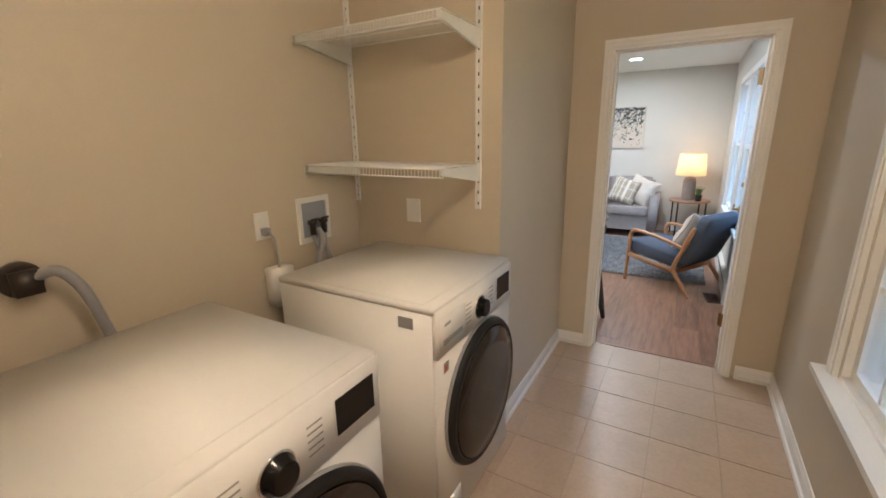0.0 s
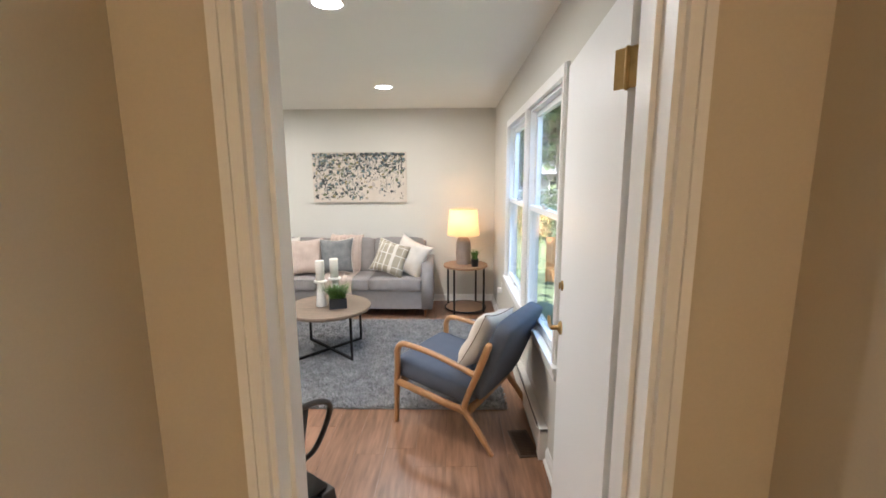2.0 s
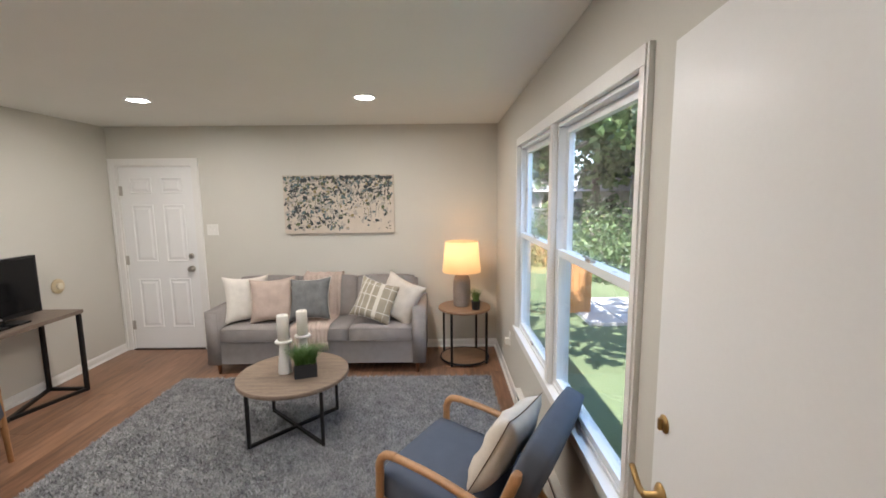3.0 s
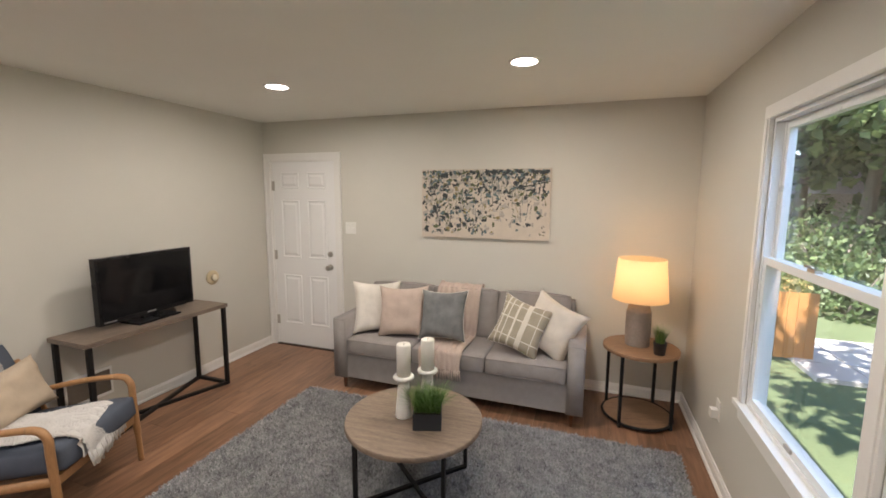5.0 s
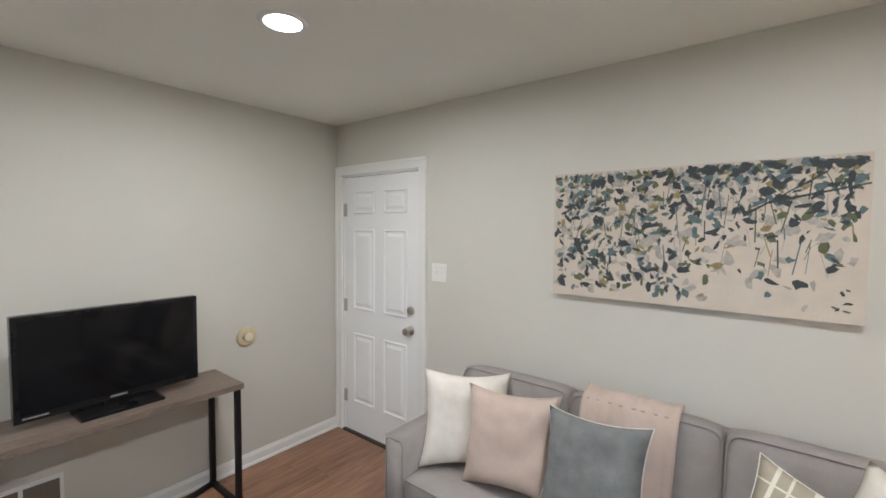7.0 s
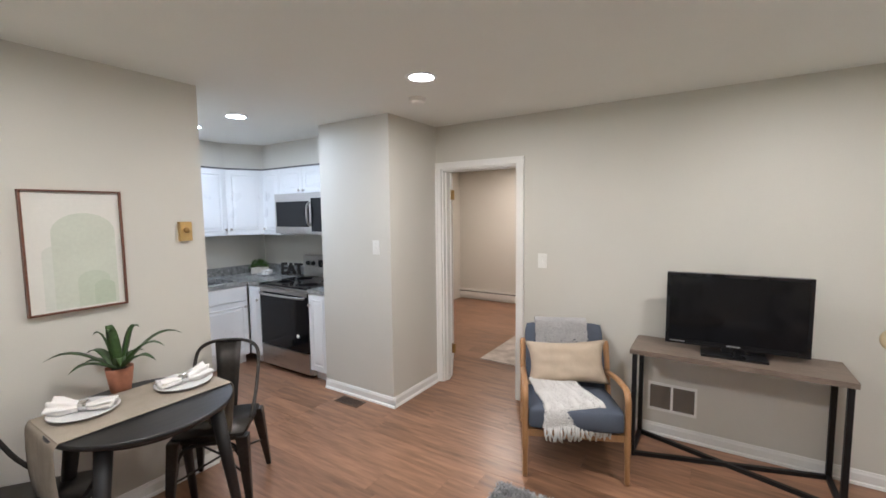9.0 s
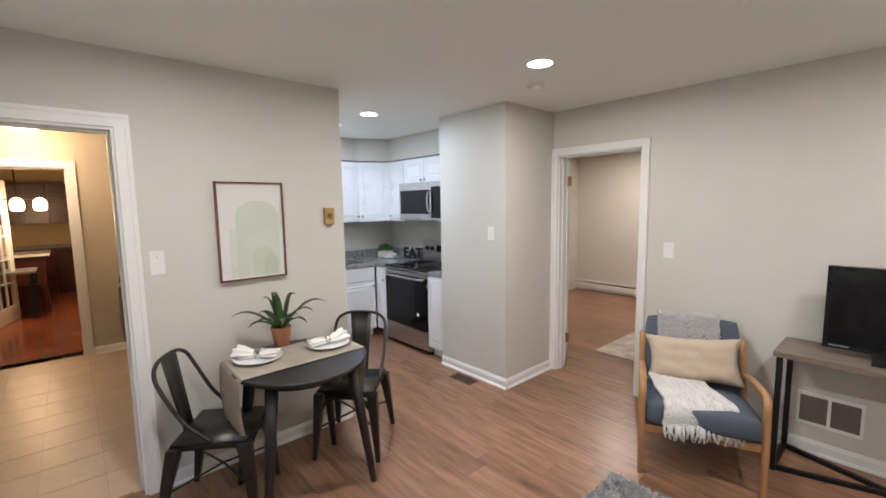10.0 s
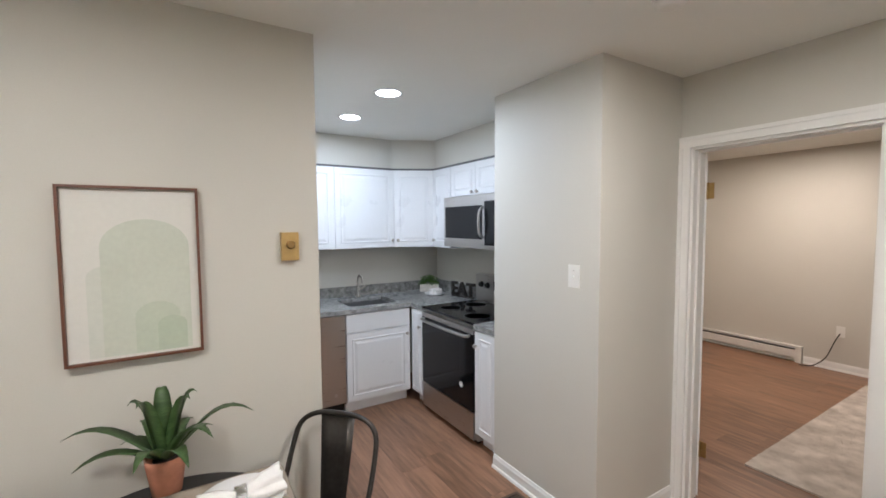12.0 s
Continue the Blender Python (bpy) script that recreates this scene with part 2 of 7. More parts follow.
# bedroom
wall("wall_bedroom_west", "y", YB0, YB1, XB - 0.12, XB, 0, H, [], WALL, "greige bedroom wall above a baseboard heater")
wall("wall_bedroom_south", "x", XB - 0.12, XW - 0.12, YB0 - 0.12, YB0, 0, H, [], WALL, "greige bedroom side wall")
wall("wall_bedroom_north", "x", XB - 0.12, XW - 0.12, YB1, YB1 + 0.12, 0, H, [], WALL, "greige bedroom side wall")
wall("wall_bedroom_east", "y", YB0, 4.0, XW - 0.24, XW - 0.12, 0, H, [], WALL, "greige bedroom wall beside the doorway")
# laundry
wall("wall_laundry_west", "y", 2.19, YL1, -0.52, XL0, 0, H, [], WALL_BEIGE, "beige laundry wall")
bm = bmesh.new()
box(bm, -1.25, -0.52, 2.19, 2.31, 0, H)
solid("wall_alcove_end", bm, WALL_BEIGE, "beige end wall of the laundry alcove", "wall", "structure")
wall("wall_alcove_back", "y", YL0 - 0.15, 2.31, -1.33, -1.25, 0, H, [], WALL_BEIGE, "beige wall behind the washer and dryer")
wall("wall_laundry_east", "y", YL0 - 0.15, YL1, XL1, XL1 + 0.15, 0, H, [(1.68, 2.43, 0.57, 2.07)], WALL_BEIGE, "beige laundry wall with a window")
wall("wall_laundry_south", "x", -1.25, XL1, YL0 - 0.15, YL0, 0, H, [(0.02, 0.80, 0, 2.05)], WALL_BEIGE, "beige laundry wall with a cased opening")
bm = bmesh.new()
box(bm, -0.405, -0.160, YL1 - 0.004, YL1 - 0.001, 0, H)
box(bm, 0.66, XL1, YL1 - 0.004, YL1 - 0.001, 0, H)
box(bm, -0.160, 0.66, YL1 - 0.004, YL1 - 0.001, 2.03, H)
solid("wall_laundry_north", bm, WALL_BEIGE, "beige painted face of the wall round the living room doorway", "wall", "structure")
# ceilings
for name, a, label in (("ceiling", (XW - 0.12, XE + 0.15, YL1, YN + 0.15), "flat off-white living room ceiling"),
                       ("ceiling_kitchen", (XW - 0.12, XK + 0.12, YK - 0.12, YL1), "flat off-white kitchen ceiling"),
                       ("ceiling_laundry", (XK + 0.12, XL1 + 0.15, YL0 - 0.15, YL1), "flat off-white laundry ceiling"),
                       ("ceiling_bedroom", (XB - 0.12, XW - 0.12, YB0 - 0.12, YB1 + 0.12), "flat off-white bedroom ceiling")):
    bm = bmesh.new()
    box(bm, *a, H, H + 0.12)
    solid(name, bm, CEIL, label, "ceiling", "structure")
# floors
floors = {}
for name, a, mt, label in (("floor", (XW, XE + 0.15, YS - 0.07, YN + 0.15), GROUT, "brown oak plank floor of the living room"),
                           ("floor_kitchen", (XW, XK, YK, YS - 0.07), GROUT, "brown oak plank floor of the kitchen"),
                           ("floor_bedroom", (XB, XW, YB0, YB1), GROUT, "brown oak plank floor of the bedroom"),
                           ("floor_laundry", (-1.25, XL1 + 0.1, YL0 - 0.08, YS - 0.07), TILEJ, "beige square tile floor of the laundry")):
    bm = bmesh.new()
    box(bm, *a, -0.1, -0.004)
    floors[name] = solid(name, bm, mt, label, "floor", "structure")

# ---- trim, doors, windows ----
def casing(name, axis, face, out, a0, a1, z1, width=0.068, depth=0.018, legs=(True, True)):
    """A moulded door casing on a wall's face round an opening a0..a1; out is the way it stands proud."""
    ob = thing(name, Matrix(), "white painted door casing with a stepped edge", "door casing")
    ob["kind"] = "structure"
    d0, d1, d2 = sorted((face, face + out * depth)), sorted((face, face + out * (depth + 0.007))), None

    def bar(nm, b0, b1, zz0, zz1, inner):
        bms = []
        for (lo, hi), (c0, c1, e0, e1) in ((d0, (b0, b1, zz0, zz1)), (d1, inner)):
            if axis == "x":
                bms.append(bbox(c0, c1, lo, hi, e0, e1, 0.003))
            else:
                bms.append(bbox(lo, hi, c0, c1, e0, e1, 0.003))
        part(nm, join(*bms), TRIM, ob)
    if legs[0]:
        bar("side_casing", a0 - width, a0, 0, z1, (a0 - width + 0.0015, a0 - width + 0.022, 0.0015, z1 - 0.0015))
    if legs[1]:
        bar("side_casing", a1, a1 + width, 0, z1, (a1 + width - 0.022, a1 + width - 0.0015, 0.0015, z1 - 0.0015))
    bar("head_casing", a0 - width, a1 + width, z1, z1 + width, (a0 - width + 0.0015, a1 + width - 0.0015, z1 + width - 0.022, z1 + width - 0.0015))
    return ob


def jamb(name, axis, n0, n1, a0, a1, z1):
    """The lining of a doorway with its stop."""
    ob = thing(name, Matrix(), "white painted door jamb with a stop bead", "door jamb")
    ob["kind"] = "structure"
    mid, t = (n0 + n1) / 2, 0.014
    for nm, b0, b1, z0, zz in (("side_jamb", a0, a0 + t, 0, z1), ("side_jamb", a1 - t, a1, 0, z1), ("head_jamb", a0 + t, a1 - t, z1 - t, z1)):
        bm = bmesh.new()
        box(bm, *((b0, b1, n0, n1) if axis == "x" else (n0, n1, b0, b1)), z0, zz)
        s = 0.012
        if nm == "head_jamb":
            c0, c1, e0, e1 = b0, b1, z0 - s, z0
        else:
            c0, c1 = (b1, b1 + s) if b0 == a0 else (b0 - s, b0)
            e0, e1 = 0, z1 - t - s
        box(bm, *((c0, c1, mid - 0.018, mid + 0.018) if axis == "x" else (mid - 0.018, mid + 0.018, c0, c1)), e0, e1)
        part(nm, bm, TRIM, ob)


def baseboard(name, axis, face, out, a0, a1, height=0.085):
    ob = thing(name, Matrix(), "white painted baseboard with a quarter-round shoe", "baseboard")
    ob["kind"] = "structure"
    prof = [(0, height), (0.006, height), (0.009, height - 0.012), (0.013, height - 0.022), (0.013, 0.018), (0.022, 0.014), (0.026, 0.0), (0, 0)]
    bm = bmesh.new()
    ends = []
    for a in (a0, a1):
        ends.append([bm.verts.new((a, face + out * d, z) if axis == "x" else (face + out * d, a, z)) for d, z in prof])
    n = len(prof)
    for i in range(n):
        bm.faces.new((ends[0][i], ends[0][(i + 1) % n], ends[1][(i + 1) % n], ends[1][i]))
    bm.faces.new(ends[0])
    bm.faces.new(list(reversed(ends[1])))
    bmesh.ops.recalc_face_normals(bm, faces=bm.faces)
    part("board", bm, TRIM, ob)


jamb("door_jamb_laundry", "x", YL1 - 0.006, YS, -0.160, 0.66, 2.03)
casing("door_trim_laundry", "x", YS, 1, -0.160, 0.66, 2.03)
casing("door_trim_laundry_inner", "x", YL1 - 0.004, -1, -0.160, 0.66, 2.03, width=0.046)
jamb("door_jamb_bedroom", "y", XW - 0.12, XW, 4.115, 4.875, 2.035)
casing("door_trim_bedroom", "y", XW, 1, 4.115, 4.875, 2.035, width=0.06)
jamb("door_jamb_entry", "x", YN, YN + 0.15, -3.285, -2.475, 2.03)
casing("door_trim_entry", "x", YN, -1, -3.285, -2.475, 2.03, width=0.07)
jamb("door_jamb_hall", "x", YL0 - 0.15, YL0, 0.02, 0.80, 2.05)
casing("door_trim_hall", "x", YL0, 1, 0.02, 0.80, 2.05)

for args in (("x", YN, -1, -2.395, XE), ("y", XW, 1, 4.94, YN), ("y", XE, -1, 6.47, YN), ("y", XE, -1, YS, 4.72),
             ("x", YS, 1, -1.453, -0.23), ("x", YS, 1, 0.73, XE), ("y", -2.675, 1, 3.24, 4.055 + 0.026), ("x", 4.055, 1, XW, -2.675 + 0.013),
             ("x", YN, -1, XW, -3.352), ("y", XB, 1, 3.53, YB1), ("y", XL0, 1, 2.19, YL1), ("x", YL1 - 0.004, -1, XL0, -0.208), ("x", YL1 - 0.004, -1, 0.73, XL1),
             ("y", XL1, -1, YL0, YL1), ("x", YL0, 1, -1.2, -0.05), ("y", -1.453, -1, YL1, YS)):
    baseboard("baseboard", *args)


def frame_ring(x0, x1, z0, z1, w, y, d):
    """One mitred moulding round a panel on a face at y, standing d proud along -y."""
    bm = bmesh.new()
    rings = []
    for ins, out in ((0, 0), (w * 0.2, d * 0.8), (w * 0.5, d), (w * 0.8, d * 0.6), (w, 0)):
        rings.append([bm.verts.new(v) for v in ((x0 + ins, y - out, z0 + ins), (x1 - ins, y - out, z0 + ins), (x1 - ins, y - out, z1 - ins), (x0 + ins, y - out, z1 - ins))])
    for a, b in zip(rings, rings[1:]):
        for i in range(4):
            j = (i + 1) % 4
            bm.faces.new((a[i], a[j], b[j], b[i]))
    bmesh.ops.recalc_face_normals(bm, faces=bm.faces)
    if sum(f.normal.y for f in bm.faces) > 0:
        bmesh.ops.reverse_faces(bm, faces=bm.faces)
    return bm


def field(x0, x1, z0, z1, y, d):
    """A raised field with sloping sides."""
    bm = bmesh.new()
    rings = [[bm.verts.new((x0 + i, y - o, z0 + i)), bm.verts.new((x1 - i, y - o, z0 + i)), bm.verts.new((x1 - i, y - o, z1 - i)), bm.verts.new((x0 + i, y - o, z1 - i))] for i, o in ((0, 0), (0.02, d), (0.023, d))]
    for a, b in zip(rings, rings[1:]):
        for i in range(4):
            j = (i + 1) % 4
            bm.faces.new((a[i], a[j], b[j], b[i]))
    bm.faces.new(rings[-1])
    bmesh.ops.recalc_face_normals(bm, faces=bm.faces)
    if sum(f.normal.y * f.calc_area() for f in bm.faces) > 0:
        bmesh.ops.reverse_faces(bm, faces=bm.faces)
    return bm


def hinge(parent, m):
    h = part("hinge", join(bbox(-0.032, 0.0, -0.0015, 0.0015, -0.045, 0.045, 0.001, 1), bbox(0.0, 0.032, -0.0015, 0.0015, -0.045, 0.045, 0.001, 1),
                           lathe([(0.0, -0.05), (0.005, -0.047), (0.0065, -0.045), (0.0065, 0.045), (0.005, 0.047), (0, 0.05)], 10)), BRASS, parent, "brass butt hinge", m)
    return h


# entry door, closed
door = thing("door_entry", pose(-3.269, YN + 0.03, 0.012), "white six-panel entry door, closed, with nickel knob and deadbolt", "door")
door["kind"] = "structure"
W, HH = 0.778, 2.0
leaf = part("door_leaf", bbox(0, W, -0.021, 0.021, 0, HH, 0.002), DOORW, door)
for x in (0.105, 0.438):
    for z0, z1 in ((0.24, 0.79), (0.98, 1.60), (1.72, 1.89)):
        part("panel_moulding", frame_ring(x, x + 0.235, z0, z1, 0.016, -0.021, 0.011), DOORW, leaf)
        part("door_panel", field(x + 0.03, x + 0.205, z0 + 0.03, z1 - 0.03, -0.021, 0.012), DOORW, leaf)
for z in (0.27, 1.0, 1.75):
    part("hinge", join(lathe([(0.007, -0.05), (0.007, 0.05)], 10), bbox(-0.004, 0.03, -0.002, 0.002, -0.05, 0.05, 0.001, 1)), NICKEL, door, "satin nickel hinge", pose(-0.004, -0.024, z))
part("deadbolt", lathe([(0.030, 0), (0.030, 0.006), (0.024, 0.014), (0.022, 0.022), (0, 0.023)], 24), NICKEL, door, "satin nickel deadbolt", pose(W - 0.07, -0.021, 1.04, 90))
part("door_knob", lathe([(0.032, 0), (0.032, 0.006), (0.014, 0.012), (0.012, 0.03), (0.022, 0.038), (0.028, 0.052), (0.024, 0.064), (0, 0.068)], 24), NICKEL, door, "satin nickel knob", pose(W - 0.07, -0.021, 0.90, 90))
solid("threshold", bbox(-3.275, -2.475, YN - 0.02, YN + 0.12, 0.0, 0.011, 0.004), material("dark_threshold", (0.03, 0.02, 0.016), 0.5), "dark metal door threshold strip", "threshold", "structure")

# laundry door, swung open against the window wall
ldoor = thing("door_laundry", pose(0.645, 3.592, 0.012, 0, 0, 90 - 5.0), "white flush door standing open, with brass hinges and lever handle", "door")
ldoor["kind"] = "structure"
part("door_leaf", bbox(0.0, 0.775, -0.036, 0.0, 0, 2.01, 0.002), DOORW, ldoor)
for z in (0.28, 1.815):
    hinge(ldoor, pose(0.0, 0.004, z, 0, 0, 40))
for s, y in ((1, 0.0), (-1, -0.036)):
    part("lever_handle", join(lathe([(0.03, 0), (0.03, 0.005), (0.02, 0.012), (0.010, 0.016), (0.010, 0.045), (0, 0.046)], 20),
                              tube(curve([(0, 0, 0.04), (0, -0.03, 0.043), (-0.02 * s, -0.09, 0.04)]), [0.009] * 6 + [0.008] * 7, 10)), BRASS, ldoor, "polished brass lever handle", pose(0.715, y, 0.93, -90 * s, 0, 0) @ pose(0, 0, 0, 0, 0, 90 if s > 0 else 90))
part("bolt_plate", join(lathe([(0.022, 0), (0.022, 0.004), (0.014, 0.008), (0, 0.009)], 20), bbox(-0.004, 0.004, -0.014, 0.014, 0.006, 0.016, 0.002)), BRASS, ldoor, "brass thumb turn", pose(0.72, 0.0, 1.115, -90))

# bedroom door, swung open into the bedroom
bdoor = thing("door_bedroom", pose(-3.487, 4.137, 0.012, 0, 0, 180 + 30), "white flush bedroom door swung open on brass hinges", "door")
bdoor["kind"] = "structure"
part("door_leaf", bbox(0.0, 0.735, 0.0, 0.036, 0, 2.01, 0.002), DOORW, bdoor)
for z in (0.285, 1.79):
    hinge(bdoor, pose(0.0, -0.004, z, 0, 0, 70))


def sash(bm_frame, y0, y1, z0, z1, x, rail=0.045, deep=0.03):
    for a in ((y0, y1, z0, z0 + rail), (y0, y1, z1 - rail, z1), (y0, y0 + rail, z0 + rail, z1 - rail), (y1 - rail, y1, z0 + rail, z1 - rail)):
        join(bm_frame, bbox(x - deep / 2, x + deep / 2, *a, 0.004))
    return (y0 + rail, y1 - rail, z0 + rail, z1 - rail)


def double_hung(name, x_in, y0, y1, z0, z1, meet, mt, label, grid=0, deep=0.024, thick=0.084):
    """A double-hung window in an east wall: lining, two sashes, panes, latch and lift."""
    w = thing(name, Matrix(), label, "window")
    w["kind"] = "structure"
    t = 0.018
    bm = bmesh.new()
    for a in ((y0, y0 + t, z0, z1), (y1 - t, y1, z0, z1), (y0 + t, y1 - t, z0, z0 + t), (y0 + t, y1 - t, z1 - t, z1)):
        box(bm, x_in + 0.004, x_in + thick, *a)
    for a in ((y0 + t, y0 + t + 0.012, z0 + t, z1 - t), (y1 - t - 0.012, y1 - t, z0 + t, z1 - t)):
        box(bm, x_in + deep + 0.016, x_in + deep + 0.020, *a)
    part("window_frame", bm, mt, w)
    for nm, xs, za, zb in (("upper_sash", x_in + deep + 0.036, meet - 0.02, z1 - t), ("lower_sash", x_in + deep, z0 + t, meet + 0.02)):
        bm = bmesh.new()
        g = sash(bm, y0 + t + 0.002, y1 - t - 0.002, za + 0.001, zb - 0.001, xs, 0.034 if not grid else 0.04)
        s = part(nm, bm, mt, w)
        bm = bmesh.new()
        box(bm, xs - 0.003, xs + 0.003, *g)
        p = part("pane", bm, GLASS, s, "clear glass pane")
        p.visible_shadow = False
        if grid:
            b2 = bmesh.new()
            for k in range(1, grid):
                yy = g[0] + (g[1] - g[0]) * k / grid
                join(b2, bbox(xs - 0.011, xs + 0.011, yy - 0.009, yy + 0.009, g[2], g[3], 0.004, 1))
            zz = (g[2] + g[3]) / 2
            join(b2, bbox(xs - 0.010, xs + 0.010, g[0], g[1], zz - 0.009, zz + 0.009, 0.004, 1))
            part("muntins", b2, mt, s)
        if nm == "lower_sash":
            yc = (y0 + y1) / 2
            if not grid:
                part("sash_lock", join(bbox(xs - 0.012, xs + 0.012, yc - 0.03, yc + 0.03, zb - 0.001, zb + 0.012, 0.004),
                                       tube([(xs, yc, zb + 0.012), (xs - 0.012, yc + 0.02, zb + 0.02), (xs - 0.018, yc + 0.035, zb + 0.02)], 0.005, 8)), NICKEL, s, "small metal sash lock")
                part("sash_lift", join(bbox(xs - 0.024, xs - 0.015, yc - 0.028, yc + 0.028, za + 0.015, za + 0.03, 0.003),
                                       bbox(xs - 0.018, xs - 0.014, yc - 0.02, yc + 0.02, za + 0.01, za + 0.02, 0.002)), NICKEL, s, "small metal sash lift")
    return w


double_hung("window_1", XE, 4.64, 5.572, 0.637, 2.04, 1.375, VINYL, "white vinyl double-hung window over the lawn")
double_hung("window_2", XE, 5.648, 6.58, 0.637, 2.04, 1.375, VINYL, "white vinyl double-hung window over the lawn")
double_hung("window_3", XL1, 1.68, 2.43, 0.585, 2.07, 1.335, TRIM, "white wooden double-hung window with small panes", grid=3, deep=0.045, thick=0.146)
wc = thing("window_trim", Matrix(), "white window casing with mullion, sill and apron", "window trim")
wc["kind"] = "structure"
for a in ((4.585, 4.64, 0.64, 2.04), (6.58, 6.635, 0.64, 2.04), (5.572, 5.648, 0.64, 2.04), (4.585, 6.635, 2.04, 2.10)):
    part("side_casing" if a[1] - a[0] < 1 else "head_casing", join(bbox(XE - 0.018, XE + 0.002, *a, 0.004), bbox(XE - 0.024, XE - 0.016, a[0] + 0.012, a[1] - 0.012, a[2] + 0.001, a[3] - 0.002, 0.003)), TRIM, wc)
part("window_sill", bbox(XE - 0.036, XE + 0.008, 4.55, 6.65, 0.61, 0.636, 0.008, 3), TRIM, wc)
part("apron", bbox(XE - 0.016, XE, 4.60, 6.62, 0.545, 0.61, 0.004), TRIM, wc)
wc = thing("window_trim_laundry", Matrix(), "white window casing with a deep sill", "window trim")
wc["kind"] = "structure"
for a in ((2.43, 2.495, 0.586, 2.07), (1.615, 1.68, 0.586, 2.07), (1.615, 2.495, 2.07, 2.135)):
    part("side_casing" if a[1] - a[0] < 0.5 else "head_casing", join(bbox(XL1 - 0.018, XL1, *a, 0.004), bbox(XL1 - 0.024, XL1 - 0.016, a[0] + 0.02, a[1] - 0.005, a[2] + 0.001, a[3] - 0.002, 0.003)), TRIM, wc)
part("window_sill", bbox(XL1 - 0.065, XL1 + 0.05, 1.58, 2.53, 0.56, 0.586, 0.008, 3), TRIM, wc)
part("apron", bbox(XL1 - 0.016, XL1, 1.63, 2.48, 0.50, 0.56, 0.004), TRIM, wc)


# ---- lights in the ceilings ----
LED = glow("downlight_lens", (1.0, 0.90, 0.78), 5.0)
LEDC = glow("cool_downlight_lens", (0.92, 0.96, 1.0), 5.0)
RIM = material("downlight_rim", (0.85, 0.85, 0.84), 0.4, vary=0.01, bump=0)


def downlight(x, y, energy, colour, lens):
    d = thing("recessed_downlight", pose(x, y, H), "round white recessed ceiling light, switched on", "ceiling light", "recessed ceiling lights")
    part("trim_ring", lathe([(0.072, -0.004), (0.088, -0.007), (0.094, -0.001), (0.094, 0.0)], 36, caps=False), RIM, d)
    part("lens", lathe([(0, -0.003), (0.072, -0.003), (0.072, -0.0005), (0, -0.0005)], 36), lens, d, "glowing diffuser")
    l = lamp("AREA", "downlight_beam", pose(x, y, H - 0.012), energy, colour, size=0.13)
    l.data.spread = radians(178)


WARM, COOL = (1.0, 0.90, 0.77), (0.86, 0.93, 1.0)
for x, y in ((-0.403, 6.685), (-2.15, 6.716), (-2.11, 4.79), (-0.37, 4.775)):
    downlight(x, y, DOWN, WARM, LED)
for x, y in ((-2.055, 2.98), (-2.05, 2.30)):
    downlight(x, y, KITCHEN, COOL, LEDC)
downlight(-5.88, 3.59, BEDROOM, (1.0, 0.80, 0.62), LED)
dome = thing("flush_dome_light", pose(0.30, 0.80, H), "round glowing flush dome ceiling light in the laundry", "ceiling light")
part("base", lathe([(0.15, -0.03), (0.155, -0.02), (0.155, 0)], 32), RIM, dome)
part("shade", lathe([(0, -0.105), (0.06, -0.098), (0.11, -0.075), (0.14, -0.045), (0.148, -0.03), (0.1, -0.03)], 32), glow("dome_glass", (1.0, 0.72, 0.44), 1.6), dome, "glowing frosted glass dome")
lamp("POINT", "dome_bulb", pose(0.30, 0.80, H - 0.17), LAUNDRY, (1.0, 0.68, 0.38), radius=0.1)
sm = thing("smoke_detector", pose(-2.47, 4.495, H), "small round white smoke detector on the ceiling", "smoke detector")
part("body", lathe([(0, -0.036), (0.03, -0.036), (0.048, -0.03), (0.055, -0.02), (0.055, -0.014)], 28), PLASTIC, sm)
part("base", lathe([(0.05, -0.014), (0.062, -0.012), (0.062, 0)], 28), PLASTIC, sm)


# ---- plates, vents, heaters on the walls ----
def plate(name, m, w, h, label, category, toggles=1, dark=False, kind="toggle"):
    """A wall plate; local x right, z up, y out of the wall."""
    p = thing(name, m, label, category)
    part("cover", bbox(-w / 2, w / 2, 0, 0.006, -h / 2, h / 2, 0.0025), PLASTIC, p)
    for k in range(toggles):
        x = (k - (toggles - 1) / 2) * 0.045
        if kind == "toggle":
            part("toggle", bbox(x - 0.005, x + 0.005, 0.005, 0.015, -0.010, 0.008, 0.002), PLASTIC, p)
            part("screw", lathe([(0.003, 0), (0.003, 0.0015), (0, 0.002)], 8, pose(x, 0.006, 0.03, -90)), NICKEL, p)
        else:
            for z in (-0.02, 0.02):
                part("socket", join(lathe([(0.0165, 0), (0.0165, 0.002), (0, 0.0022)], 20, pose(x, 0.006, z, -90)), bbox(x - 0.007, x - 0.005, 0.007, 0.009, z - 0.005, z + 0.005, 0), bbox(x + 0.005, x + 0.007, 0.007, 0.009, z - 0.005, z + 0.005, 0)), PLASTIC, p)
    return p


